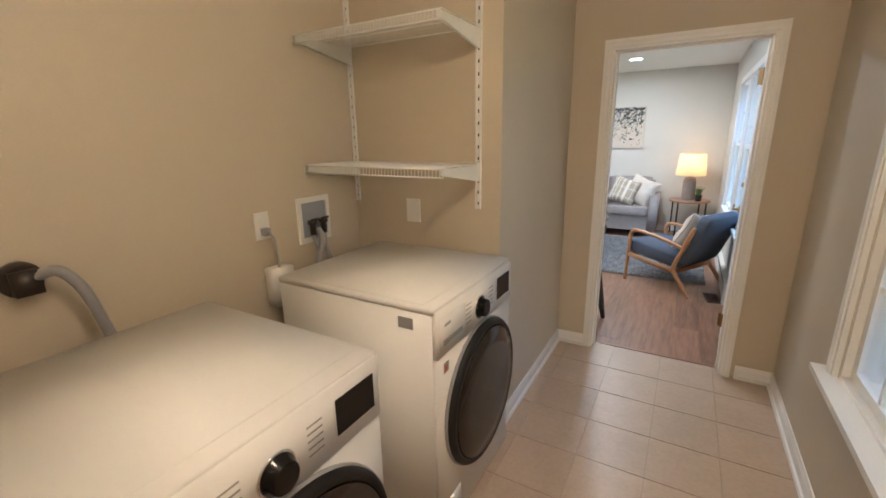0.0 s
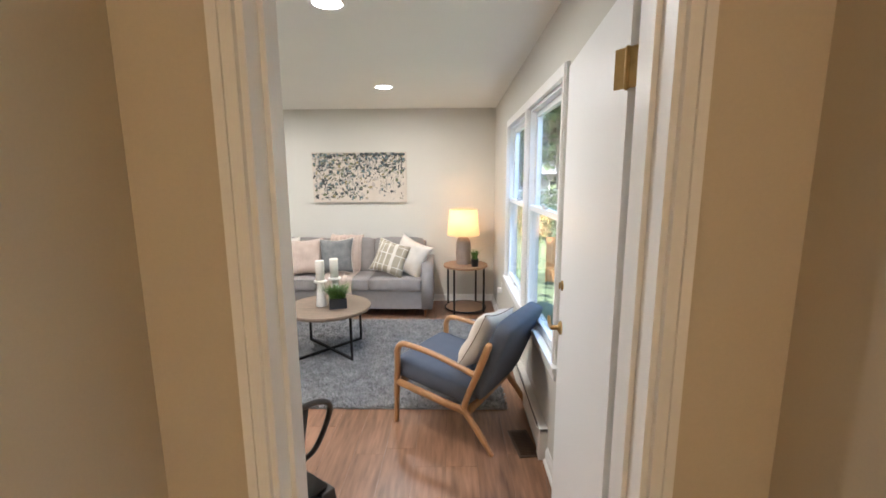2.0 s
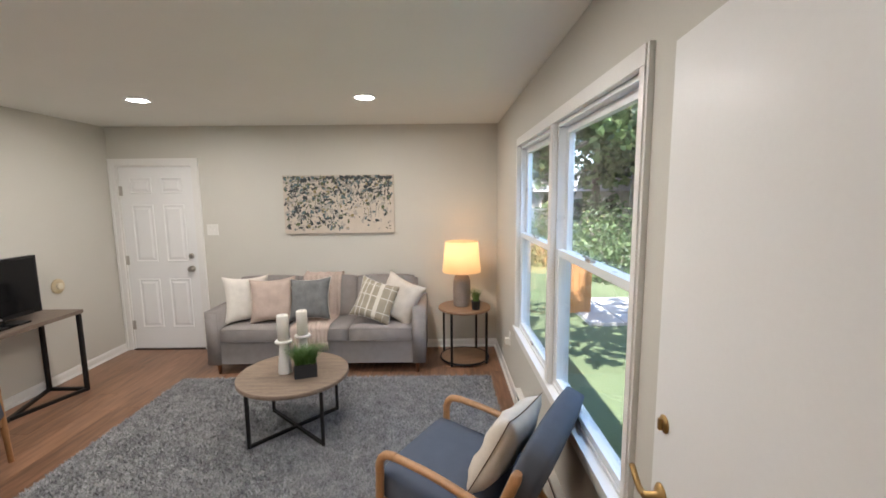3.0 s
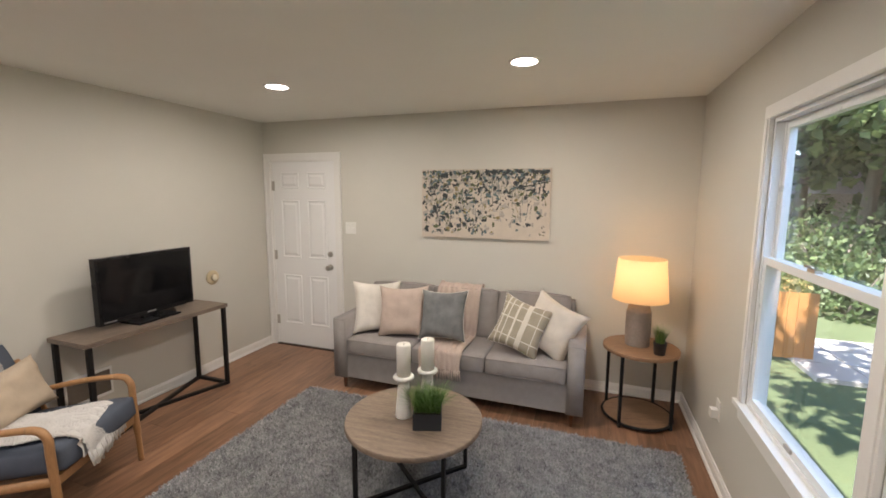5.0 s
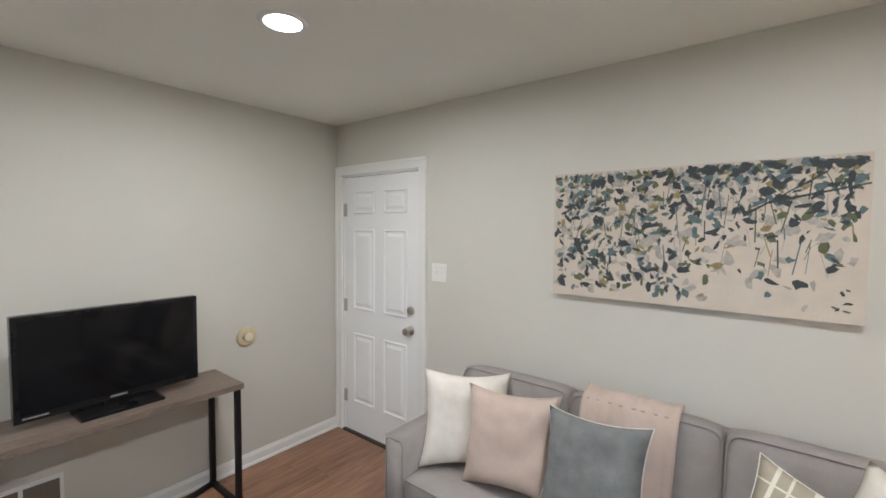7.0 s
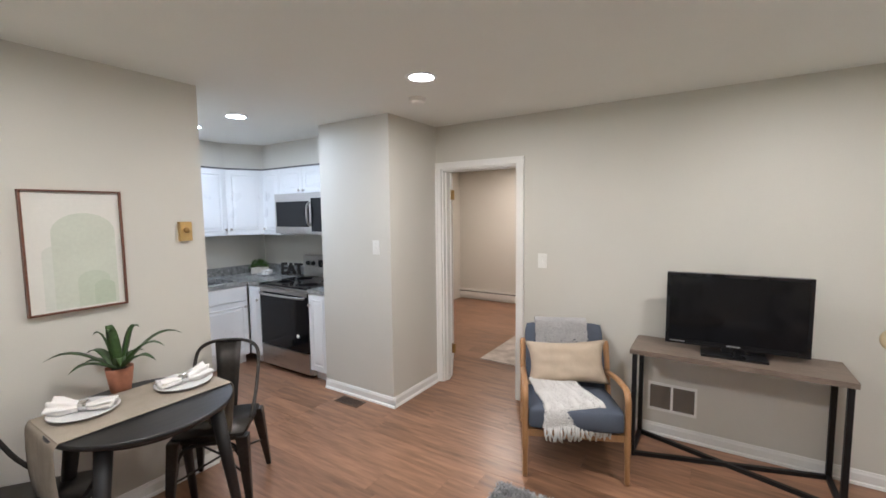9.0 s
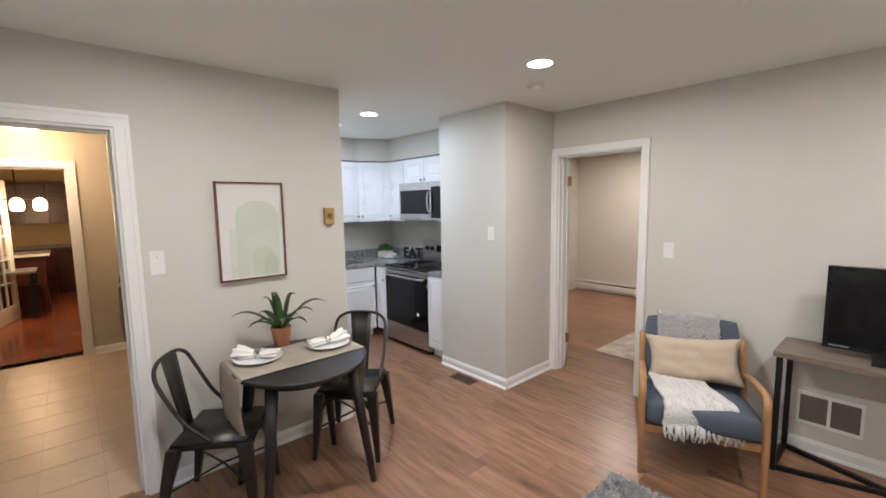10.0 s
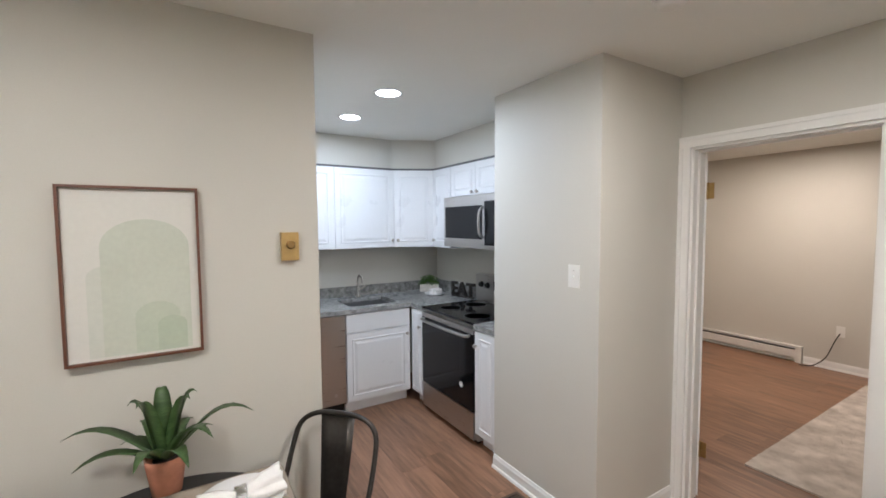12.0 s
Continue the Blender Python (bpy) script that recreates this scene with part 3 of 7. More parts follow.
plate("light_switch", pose(-2.304, YN, 1.338, 0, 0, 180), 0.118, 0.118, "white double toggle switch plate beside the entry door", "light switch", 2)
plate("phone_jack", pose(-0.298, YS, 1.312, 0, 0, 0), 0.07, 0.13, "blank white wall plate with a centre jack", "wall plate", 1)
plate("light_switch", pose(XW, 5.095, 1.232, 0, 0, -90), 0.072, 0.118, "white single toggle switch plate beside the bedroom door", "light switch")
plate("light_switch", pose(-2.675, 3.90, 1.35, 0, 0, -90), 0.072, 0.118, "white single toggle switch plate on the boxed-out wall", "light switch")
pl = plate("wall_outlet", pose(XE, 6.97, 0.41, 0, 0, 90), 0.072, 0.118, "white wall outlet with a plug adapter in it", "outlet", 1, kind="socket")
part("plug", bbox(-0.025, 0.025, 0.008, 0.045, -0.045, 0.005, 0.006), PLASTIC, pl, "white plug adapter")
pl = plate("wall_outlet", pose(XB, 3.835, 0.43, 0, 0, -90), 0.072, 0.118, "white bedroom wall outlet with a dark cord", "outlet", 1, kind="socket")
part("cord", tube(curve([(0, 0.02, -0.02), (0.03, 0.05, -0.1), (0.10, 0.06, -0.3), (0.2, 0.08, -0.41), (0.3, 0.14, -0.42)]), 0.006, 8), material("dark_cord", (0.05, 0.045, 0.04), 0.6), pl, "dark power cord")
plate("wall_outlet", pose(-1.25, 1.565, 1.16, 0, 0, -90), 0.072, 0.118, "white wall outlet behind the washer with a cord", "outlet", 1, kind="socket")
plate("wall_outlet", pose(-0.874, 2.19, 1.157, 0, 0, 180), 0.08, 0.118, "blank cream wall plate above the washer", "wall plate", 0)

th = thing("thermostat", pose(-1.33, YS, 1.538, 0, 0, 0), "gold-coloured wall thermostat with a round dial", "thermostat")
GOLD = material("aged_gold_paint", (0.52, 0.36, 0.14), 0.4, metal=0.6, vary=0.1, scale=20)
part("body", bbox(-0.034, 0.034, 0, 0.03, -0.058, 0.058, 0.006, 3), GOLD, th)
part("dial", lathe([(0.017, 0), (0.017, 0.012), (0.012, 0.016), (0, 0.016)], 24, pose(0, 0.03, 0.008, -90)), BRASS, th, "round brass dial")
dm = thing("rotary_dimmer", pose(XW, 7.159, 0.888, 0, 0, -90), "cream round rotary dial with a knob on the wall", "dimmer")
part("plate", lathe([(0.068, 0), (0.068, 0.006), (0.060, 0.012), (0.045, 0.014), (0, 0.014)], 28, pose(0, 0, 0, -90)), material("cream_plastic", (0.62, 0.52, 0.34), 0.4), dm)
part("knob", lathe([(0.030, 0.014), (0.030, 0.03), (0.024, 0.036), (0, 0.037)], 24, pose(0, 0, 0, -90)), material("ivory_plastic", (0.75, 0.68, 0.52), 0.35), dm)

TAUPE = material("taupe_vent_paint", (0.16, 0.125, 0.095), 0.6, vary=0.08)
vent = thing("wall_vent", pose(XW, 6.063, 0.285, 0, 0, -90), "taupe louvred return-air grille in a white frame", "wall vent")
part("frame", join(bbox(-0.155, 0.155, 0, 0.006, 0.085, 0.105, 0.002), bbox(-0.155, 0.155, 0, 0.006, -0.105, -0.085, 0.002), bbox(-0.155, -0.14, 0, 0.006, -0.085, 0.085, 0.002),
                   bbox(0.14, 0.155, 0, 0.006, -0.085, 0.085, 0.002), bbox(-0.008, 0.008, 0, 0.006, -0.085, 0.085, 0.002)), TRIM, vent)
part("backing", bbox(-0.14, 0.14, -0.004 + 0.005, 0.0015, -0.085, 0.085, 0), TAUPE, vent)
slat = meshed("slat", bbox(0, 0.131, 0.0015, 0.006, -0.003, 0.003, 0.001, 1, pose(0, 0, 0, 25)), TAUPE)
pieces("slat", slat, vent, [pose(x, 0, -0.08 + 0.0107 * k) for x in (-0.1395, 0.0085) for k in range(16)])

REG = material("brown_register", (0.10, 0.065, 0.045), 0.45, metal=0.3, vary=0.1)
def register(x, y, rz):
    r = thing("floor_register", pose(x, y, 0, 0, 0, rz), "brown metal floor register with slots", "floor vent", "floor registers")
    part("rim", join(bbox(-0.06, 0.06, -0.13, -0.112, 0, 0.006, 0.002), bbox(-0.06, 0.06, 0.112, 0.13, 0, 0.006, 0.002), bbox(-0.06, -0.045, -0.112, 0.112, 0, 0.006, 0.002), bbox(0.045, 0.06, -0.112, 0.112, 0, 0.006, 0.002)), REG, r)
    part("backing", bbox(-0.045, 0.045, -0.112, 0.112, 0.0, 0.002, 0), BLACKM, r)
    bar_ = meshed("slat", bbox(-0.045, 0.045, -0.0035, 0.0035, 0.001, 0.005, 0.001, 1), REG)
    pieces("slat", bar_, r, [pose(0, -0.1 + 0.0145 * k, 0) for k in range(15)])
register(-2.555, 3.66, 0)
register(0.665, 4.878, 8)

HEAT = material("white_heater_enamel", (0.78, 0.77, 0.73), 0.35, vary=0.02)
def heater(name, m, length, label):
    """An electric baseboard heater along local x; y out of the wall."""
    h = thing(name, m, label, "baseboard heater")
    part("back_panel", bbox(0, length, 0, 0.006, 0.02, 0.19, 0.002), HEAT, h)
    part("front_cover", bbox(0.02, length - 0.02, 0.040, 0.046, 0.055, 0.145, 0.003), HEAT, h)
    part("top_hood", bbox(0, length, 0.004, 0.042, 0.17, 0.19, 0.006), HEAT, h)
    part("bottom_rail", bbox(0.02, length - 0.02, 0.004, 0.042, 0.02, 0.03, 0.003), HEAT, h)
    for x in (0, length - 0.06):
        part("end_cap", bbox(x, x + 0.06, 0.004, 0.048, 0.0, 0.188, 0.005), HEAT, h)
    part("element", bbox(0.06, length - 0.06, 0.008, 0.034, 0.06, 0.15, 0), BLACKM, h, "dark heating element")
heater("baseboard_heater", pose(XE, 4.73, 0, 0, 0, 90), 1.73, "white electric baseboard heater under the window")
heater("baseboard_heater", pose(XB, 3.52, 0, 0, 0, -90), 1.45, "white electric baseboard heater in the bedroom")

# ---- living room furniture ----
def fabric(name, colour, vary=0.12, fine=420, bump=0.35, **more):
    return material(name, colour, 0.9, vary=vary, scale=14, fine=fine, bump=bump, spec=0.2, dist=0.0015, **more)


SOFA = fabric("grey_sofa_weave", (0.30, 0.272, 0.257), second=(0.345, 0.315, 0.30))
BLUEGREY = fabric("slate_blue_upholstery", (0.090, 0.104, 0.134))
CREAM = fabric("cream_linen", (0.60, 0.55, 0.48))
WHITEF = fabric("white_linen", (0.74, 0.70, 0.63))
PINK = fabric("blush_cotton", (0.52, 0.42, 0.355))
TAN = fabric("tan_linen", (0.50, 0.41, 0.31))
DENIM = fabric("washed_grey_denim", (0.185, 0.19, 0.188), vary=0.35)
OLIVE = fabric("olive_plaid_cloth", (0.36, 0.32, 0.245))
BEECH = material("honey_beech", (0.40, 0.215, 0.095), 0.38, vary=0.22, scale=5, fine=50, bump=0.06, stretch=(6, 6, 1))
GREYWOOD = material("weathered_oak_veneer", (0.17, 0.12, 0.085), 0.5, vary=0.3, scale=4, fine=26, bump=0.15, stretch=(1.2, 12, 12), second=(0.33, 0.25, 0.185))
GREYWOOD_Y = material("weathered_oak_veneer_long", (0.155, 0.115, 0.088), 0.5, vary=0.3, scale=4, fine=26, bump=0.15, stretch=(12, 1.2, 12), second=(0.27, 0.21, 0.165))
WARMWOOD = material("brown_oak_veneer", (0.25, 0.14, 0.075), 0.45, vary=0.3, scale=4, fine=26, bump=0.12, stretch=(1.2, 12, 12), second=(0.36, 0.22, 0.13))
LEGWOOD = material("walnut_leg", (0.20, 0.08, 0.035), 0.4, vary=0.2, stretch=(8, 8, 1))
DARKPOT = material("black_ceramic", (0.02, 0.022, 0.026), 0.5, vary=0.15, scale=15)
GRASS = material("grass_blade", (0.06, 0.15, 0.025), 0.5, vary=0.4, scale=30, island=0.5, second=(0.12, 0.22, 0.045))
SOIL = material("potting_soil", (0.03, 0.022, 0.016), 0.95, vary=0.4, scale=60, bump=0.6)


def banded(m, bands, colour):
    """Woven bands across a cloth: (axis, place, half width) in the cloth's own metres."""
    t = m.node_tree
    b = t.nodes["Principled BSDF"]
    src = b.inputs["Base Color"].links[0].from_socket
    co = t.nodes.new("ShaderNodeTexCoord")
    sep = t.nodes.new("ShaderNodeSeparateXYZ")
    t.links.new(co.outputs["Object"], sep.inputs[0])
    last = None
    for axis, place, half in bands:
        c = t.nodes.new("ShaderNodeMath")
        c.operation = "COMPARE"
        c.inputs[1].default_value, c.inputs[2].default_value = place, half
        t.links.new(sep.outputs[axis], c.inputs[0])
        if last is None:
            last = c.outputs[0]
        else:
            mx = t.nodes.new("ShaderNodeMath")
            mx.operation = "MAXIMUM"
            t.links.new(last, mx.inputs[0])
            t.links.new(c.outputs[0], mx.inputs[1])
            last = mx.outputs[0]
    mix = t.nodes.new("ShaderNodeMix")
    mix.data_type = "RGBA"
    t.links.new(last, mix.inputs[0])
    t.links.new(src, mix.inputs[6])
    mix.inputs[7].default_value = (*colour, 1)
    t.links.new(mix.outputs[2], b.inputs["Base Color"])


banded(OLIVE, [("X", -0.145, 0.006), ("X", -0.105, 0.004), ("X", -0.045, 0.008), ("X", 0.035, 0.019), ("X", 0.13, 0.003), ("Z", -0.11, 0.004), ("Z", 0.03, 0.005), ("Z", 0.135, 0.003)], (0.66, 0.62, 0.54))


def pillow(w, h, d, seed=0, n=18):
    """A stuffed cushion standing in its own x-z plane."""
    bm = bmesh.new()
    rows = {}
    for side in (1, -1):
        for i in range(n + 1):
            for j in range(n + 1):
                u, v = -1 + 2 * i / n, -1 + 2 * j / n
                edge = i in (0, n) or j in (0, n)
                if side < 0 and edge:
                    rows[side, i, j] = rows[1, i, j]
                    continue
                x = w / 2 * u * (1 - 0.14 * (1 - v * v) * abs(u) ** 3)
                z = h / 2 * v * (1 - 0.14 * (1 - u * u) * abs(v) ** 3)
                t = d / 2 * ((1 - u ** 4) * (1 - v ** 4)) ** 0.55
                wr = 0.012 * noise.noise((u * 2.3 + seed * 5.1, v * 2.3, side * 3.0 + seed)) + 0.006 * noise.noise((u * 6 + seed, v * 5, side * 7.0))
                y = side * (t + (0 if edge else wr))
                rows[side, i, j] = bm.verts.new((x, y, z))
    for side in (1, -1):
        for i in range(n):
            for j in range(n):
                q = [rows[side, i, j], rows[side, i + 1, j], rows[side, i + 1, j + 1], rows[side, i, j + 1]]
                bm.faces.new(q if side < 0 else list(reversed(q)))
    return smooth(bm)


def throw_pillow(m, w, h, d, mat_, label, seed, piping=None):
    p = thing("throw_pillow", m, label, "pillow", "throw pillows")
    part("cover", pillow(w, h, d, seed), mat_, p)
    if piping:
        pts = []
        for k in range(64):
            s = k / 16
            e, f = int(s) % 4, (s % 1) * 2 - 1
            u, v = ((f, -1), (1, f), (-f, 1), (-1, -f))[e]
            pts.append((w / 2 * u * (1 - 0.14 * (1 - v * v) * abs(u) ** 3), 0, h / 2 * v * (1 - 0.14 * (1 - u * u) * abs(v) ** 3)))
        part("piping", tube(pts, 0.0024, 6, closed=True), piping, p)
    return p


def cushion(x0, x1, y0, y1, z0, z1, r=0.03, puff=0.012, seed=0):
    """An upholstered block with a soft crown."""
    bm = bmesh.new()
    box(bm, x0, x1, y0, y1, z0, z1)
    bmesh.ops.subdivide_edges(bm, edges=bm.edges[:], cuts=7, use_grid_fill=True)
    c = Vector(((x0 + x1) / 2, (y0 + y1) / 2, (z0 + z1) / 2))
    half = Vector(((x1 - x0) / 2, (y1 - y0) / 2, (z1 - z0) / 2))
    for v in bm.verts:
        p = v.co - c
        inner = Vector([max(-(h - r), min(h - r, q)) for q, h in zip(p, half)])
        e = p - inner
        if e.length > 1e-6:
            k = max(abs(a) for a in e)
            p = inner + e.normalized() * k
        q = Vector([a / h for a, h in zip(p, half)])
        big = max(range(3), key=lambda a: abs(q[a]))
        others = [a for a in range(3) if a != big]
        bulge = puff * (1 - q[others[0]] ** 2) * (1 - q[others[1]] ** 2)
        p[big] += math.copysign(bulge, q[big])
        p += Vector((0, 0, 0.004 * noise.noise((v.co * 5 + Vector((seed, 0, 0))))))
        v.co = c + p
    return smooth(bm)


def rounded_loop(x0, x1, z0, z1, y, r_):
    """A closed piping cord round a cushion's face."""
    pts = []
    for cx, cz, a0 in ((x1 - r_, z1 - r_, 0), (x0 + r_, z1 - r_, 90), (x0 + r_, z0 + r_, 180), (x1 - r_, z0 + r_, 270)):
        pts += [(cx + r_ * math.cos(radians(a0 + 22.5 * k)), y, cz + r_ * math.sin(radians(a0 + 22.5 * k))) for k in range(5)]
    return tube(pts, 0.0038, 6, closed=True)


# sofa
sofa = thing("sofa", pose(-1.02, 7.2, 0), "grey woven three-seat sofa with square arms and tapered wooden legs", "sofa")
part("base", bbox(-0.93, 0.93, 0.0, 0.64, 0.105, 0.325, 0.012, 3), SOFA, sofa)
for x in (-1.03, 0.91):
    a = part("arm", smooth(bbox(x, x + 0.12, -0.02, 0.66, 0.105, 0.622, 0.022, 3)), SOFA, sofa)
    part("piping", tube([(x + 0.006, -0.018, 0.14), (x + 0.006, -0.018, 0.60), (x + 0.02, -0.018, 0.614), (x + 0.10, -0.018, 0.614), (x + 0.114, -0.018, 0.60), (x + 0.114, -0.018, 0.14)], 0.004, 6), SOFA, a)
part("back_frame", smooth(bbox(-0.93, 0.93, 0.56, 0.68, 0.105, 0.80, 0.03, 3)), SOFA, sofa)
for k in range(3):
    x0 = -0.905 + k * 0.605
    sc = part("seat_cushion", cushion(x0 + 0.002, x0 + 0.598, -0.03, 0.50, 0.325, 0.455, 0.02, 0.010, k), SOFA, sofa)
    for z in (0.334, 0.447):
        part("piping", tube([(x0 + 0.012, -0.027, z), (x0 + 0.3, -0.033, z + (0.003 if z > 0.4 else 0)), (x0 + 0.588, -0.027, z)], 0.0038, 6), SOFA, sc)
    bc = part("back_cushion", cushion(x0 + 0.003, x0 + 0.599, -0.075, 0.075, -0.21, 0.215, 0.026, 0.009, k + 7), SOFA, sofa, m=pose(0, 0.50, 0.645, -9))
    part("piping", rounded_loop(x0 + 0.006, x0 + 0.596, -0.20, 0.209, -0.072, 0.05), SOFA, bc)
for x in (-0.95, 0.95):
    for y in (0.03, 0.6):
        part("leg", lathe([(0.014, 0), (0.024, 0.13), (0.024, 0.135)], 16, pose(x, y, 0)), LEGWOOD, sofa, "tapered walnut leg")

throw_pillow(pose(-1.775, 7.47, 0.675, -14, 4, 42), 0.45, 0.47, 0.16, WHITEF, "plump white linen throw pillow on the sofa", 1)
throw_pillow(pose(-1.50, 7.42, 0.672, -17, -3, 8), 0.45, 0.45, 0.16, PINK, "blush beige cotton throw pillow on the sofa", 2)
throw_pillow(pose(-1.115, 7.365, 0.695, -21, -4, -4), 0.42, 0.42, 0.14, DENIM, "washed grey denim throw pillow with a pale edge", 3, WHITEF)
throw_pillow(pose(-0.475, 7.36, 0.672, -25, 15, -10), 0.41, 0.41, 0.14, OLIVE, "olive plaid throw pillow with cream stripes", 4, WHITEF)
throw_pillow(pose(-0.25, 7.43, 0.668, -18, 20, -26), 0.45, 0.44, 0.16, CREAM, "cream linen throw pillow leaning on the arm", 5)


def drape(path, width, nx, fold, seed, thick=0.006, taper=0.0):
    """A cloth laid along a path (y, z); x is its width."""
    pts = curve([(0, y, z) for y, z in path], 8)
    bm = bmesh.new()
    grid = []
    for i, p in enumerate(pts):
        a, b = pts[max(i - 1, 0)], pts[min(i + 1, len(pts) - 1)]
        d = (b - a).normalized()
        nrm = Vector((0, -d.z, d.y))
        if nrm.z < 0 and abs(nrm.z) > abs(nrm.y):
            nrm = -nrm
        elif abs(nrm.z) <= abs(nrm.y) and nrm.y > 0:
            nrm = -nrm
        row = []
        k = i / (len(pts) - 1)
        for j in range(nx + 1):
            u = j / nx - 0.5
            f = fold * (math.sin(u * 26 + seed + 1.2 * math.sin(k * 5)) * 0.6 + noise.noise((u * 7 + seed, k * 4, 1.0)))
            q = p + nrm * (abs(f) + thick) + Vector((u * width * (1 - taper * k) + 0.012 * noise.noise((k * 6, u * 3, seed)), 0, 0))
            row.append(bm.verts.new(q))
        grid.append(row)
    for a, b in zip(grid, grid[1:]):
        for j in range(nx):
            bm.faces.new((a[j], a[j + 1], b[j + 1], b[j]))
    ends = [v.co.copy() for v in grid[-1]]
    bmesh.ops.recalc_face_normals(bm, faces=bm.faces)
    r = bmesh.ops.solidify(bm, geom=bm.faces[:], thickness=0.005)
    return smooth(bm), ends


throw = thing("sofa_throw", pose(-1.065, 0, 0), "blush pink cotton throw with a knotted fringe draped over the sofa", "throw blanket")
bm, ends = drape([(7.80, 0.72), (7.78, 0.862), (7.70, 0.872), (7.63, 0.80), (7.575, 0.50), (7.50, 0.472), (7.30, 0.478), (7.17, 0.468), (7.148, 0.42), (7.142, 0.33)], 0.40, 44, 0.017, 0.7, 0.006, 0.16)
part("cloth", bm, PINK, throw)
fr = bmesh.new()
rnd = random.Random(4)
for k in range(22):
    e = Vector((-0.165 + 0.33 * k / 21, 7.142 - 0.012, 0.335))
    join(fr, tube([e, e + Vector((rnd.uniform(-0.006, 0.006), -0.004, -0.03)), e + Vector((rnd.uniform(-0.012, 0.012), -0.002, -0.075 - rnd.uniform(0, 0.02)))], [0.0055, 0.007, 0.004], 6))
part("fringe", fr, PINK, throw, "knotted fringe")

# rug
SHAG = fabric("grey_shag", (0.25, 0.252, 0.26), vary=0.25, fine=240, bump=0.5, second=(0.48, 0.475, 0.47), island=0.3)


def shag_rug(name, x0, x1, y0, y1, mat_, label, count, seed, tall=0.028, blade=0.012):
    rg = np.random.RandomState(seed)
    r = thing(name, pose((x0 + x1) / 2, (y0 + y1) / 2, 0), label, "rug")
    hx, hy = (x1 - x0) / 2, (y1 - y0) / 2
    part("backing", bbox(-hx, hx, -hy, hy, 0.0, 0.012, 0.005), mat_, r)
    base = np.stack([rg.uniform(-hx, hx, count), rg.uniform(-hy, hy, count), np.full(count, 0.008)], 1)
    ang = rg.uniform(0, 2 * np.pi, count)
    lean = np.stack([np.cos(ang), np.sin(ang), np.zeros(count)], 1) * rg.uniform(0.2, 1.0, count)[:, None] * tall * 0.9
    tip = base + lean + np.array([0, 0, 1]) * (tall * rg.uniform(0.45, 1.0, count) - 0.008)[:, None]
    a2 = ang + np.pi / 2 + rg.uniform(-0.6, 0.6, count)
    side = np.stack([np.cos(a2), np.sin(a2), np.zeros(count)], 1) * blade / 2
    verts = np.stack([base - side, base + side, tip + side * 0.5, tip - side * 0.5], 1).reshape(-1, 3)
    faces = np.arange(count * 4).reshape(-1, 4)
    me = bpy.data.meshes.new("shag_surface")
    me.from_pydata(verts.tolist(), [], faces.tolist())
    me.materials.append(mat_)
    ob = new("shag_surface", me)
    ob.parent = r
    tagged(ob, "dense shaggy pile", kind="stuff")
    return r


shag_rug("area_rug", -2.23, 0.61, 5.25, 7.08, SHAG, "grey shag area rug under the coffee table", 150000, 3, 0.03, 0.011)


def sqbar(p, q, s):
    """A square bar between two points."""
    p, q = Vector(p), Vector(q)
    d = q - p
    m = Matrix.Translation(p) @ d.to_track_quat("Z", "Y").to_matrix().to_4x4()
    return bbox(-s / 2, s / 2, -s / 2, s / 2, 0, d.length, 0.0015, 1, m)


def grass(count, radius, tall, seed, spread=0.6, square=False):
    rg = random.Random(seed)
    bm = bmesh.new()
    for k in range(count):
        a = rg.uniform(0, 2 * math.pi)
        if square:
            b = Vector((rg.uniform(-radius, radius), rg.uniform(-radius, radius), 0))
        else:
            b = Vector((math.cos(a), math.sin(a), 0)) * radius * math.sqrt(rg.random())
        out = Vector((math.cos(a), math.sin(a), 0)) * spread * rg.random() + b * 3
        h, w = tall * rg.uniform(0.6, 1.0), rg.uniform(0.0015, 0.003)
        side = Vector((-math.sin(a), math.cos(a), 0)) * w
        prev = None
        for s in range(4):
            t = s / 3
            p = b + Vector((0, 0, h * t)) + out * h * t * t
            pair = (bm.verts.new(p - side * (1 - t * 0.9)), bm.verts.new(p + side * (1 - t * 0.9)))
            if prev:
                bm.faces.new((prev[0], prev[1], pair[1], pair[0]))
            prev = pair
    return bm


# coffee table
ct = thing("coffee_table", pose(-0.885, 6.215, 0.028, 0, 0, 3), "round weathered-oak coffee table on a black crossed metal base", "coffee table")
part("tabletop", lathe([(0.374, 0.392), (0.380, 0.397), (0.380, 0.418), (0.376, 0.423), (0, 0.423)], 72), GREYWOOD, ct)
feet = [(0.342 * math.cos(radians(a)), 0.342 * math.sin(radians(a))) for a in (45, 135, 225, 315)]
for x, y in feet:
    part("leg", sqbar((x, y, 0), (x, y, 0.393), 0.02), BLACKM, ct, "black square metal leg")
for (x, y), (u, v), lift in ((feet[0], feet[2], 0.0), (feet[1], feet[3], 0.0003)):
    part("cross_bar", sqbar((x, y, 0.010 + lift), (u, v, 0.010 + lift), 0.0195 - lift), BLACKM, ct)
for (x, y), (u, v), lift in ((feet[0], feet[2], 0.0), (feet[1], feet[3], 0.0003)):
    part("top_bar", sqbar((x, y, 0.382 + lift), (u, v, 0.382 + lift), 0.0195 - lift), BLACKM, ct)
CTZ = 0.451
WAX = material("white_candle_wax", (0.82, 0.79, 0.72), 0.5, vary=0.03)
CERAM = material("white_glazed_wood", (0.78, 0.76, 0.72), 0.3, vary=0.04)
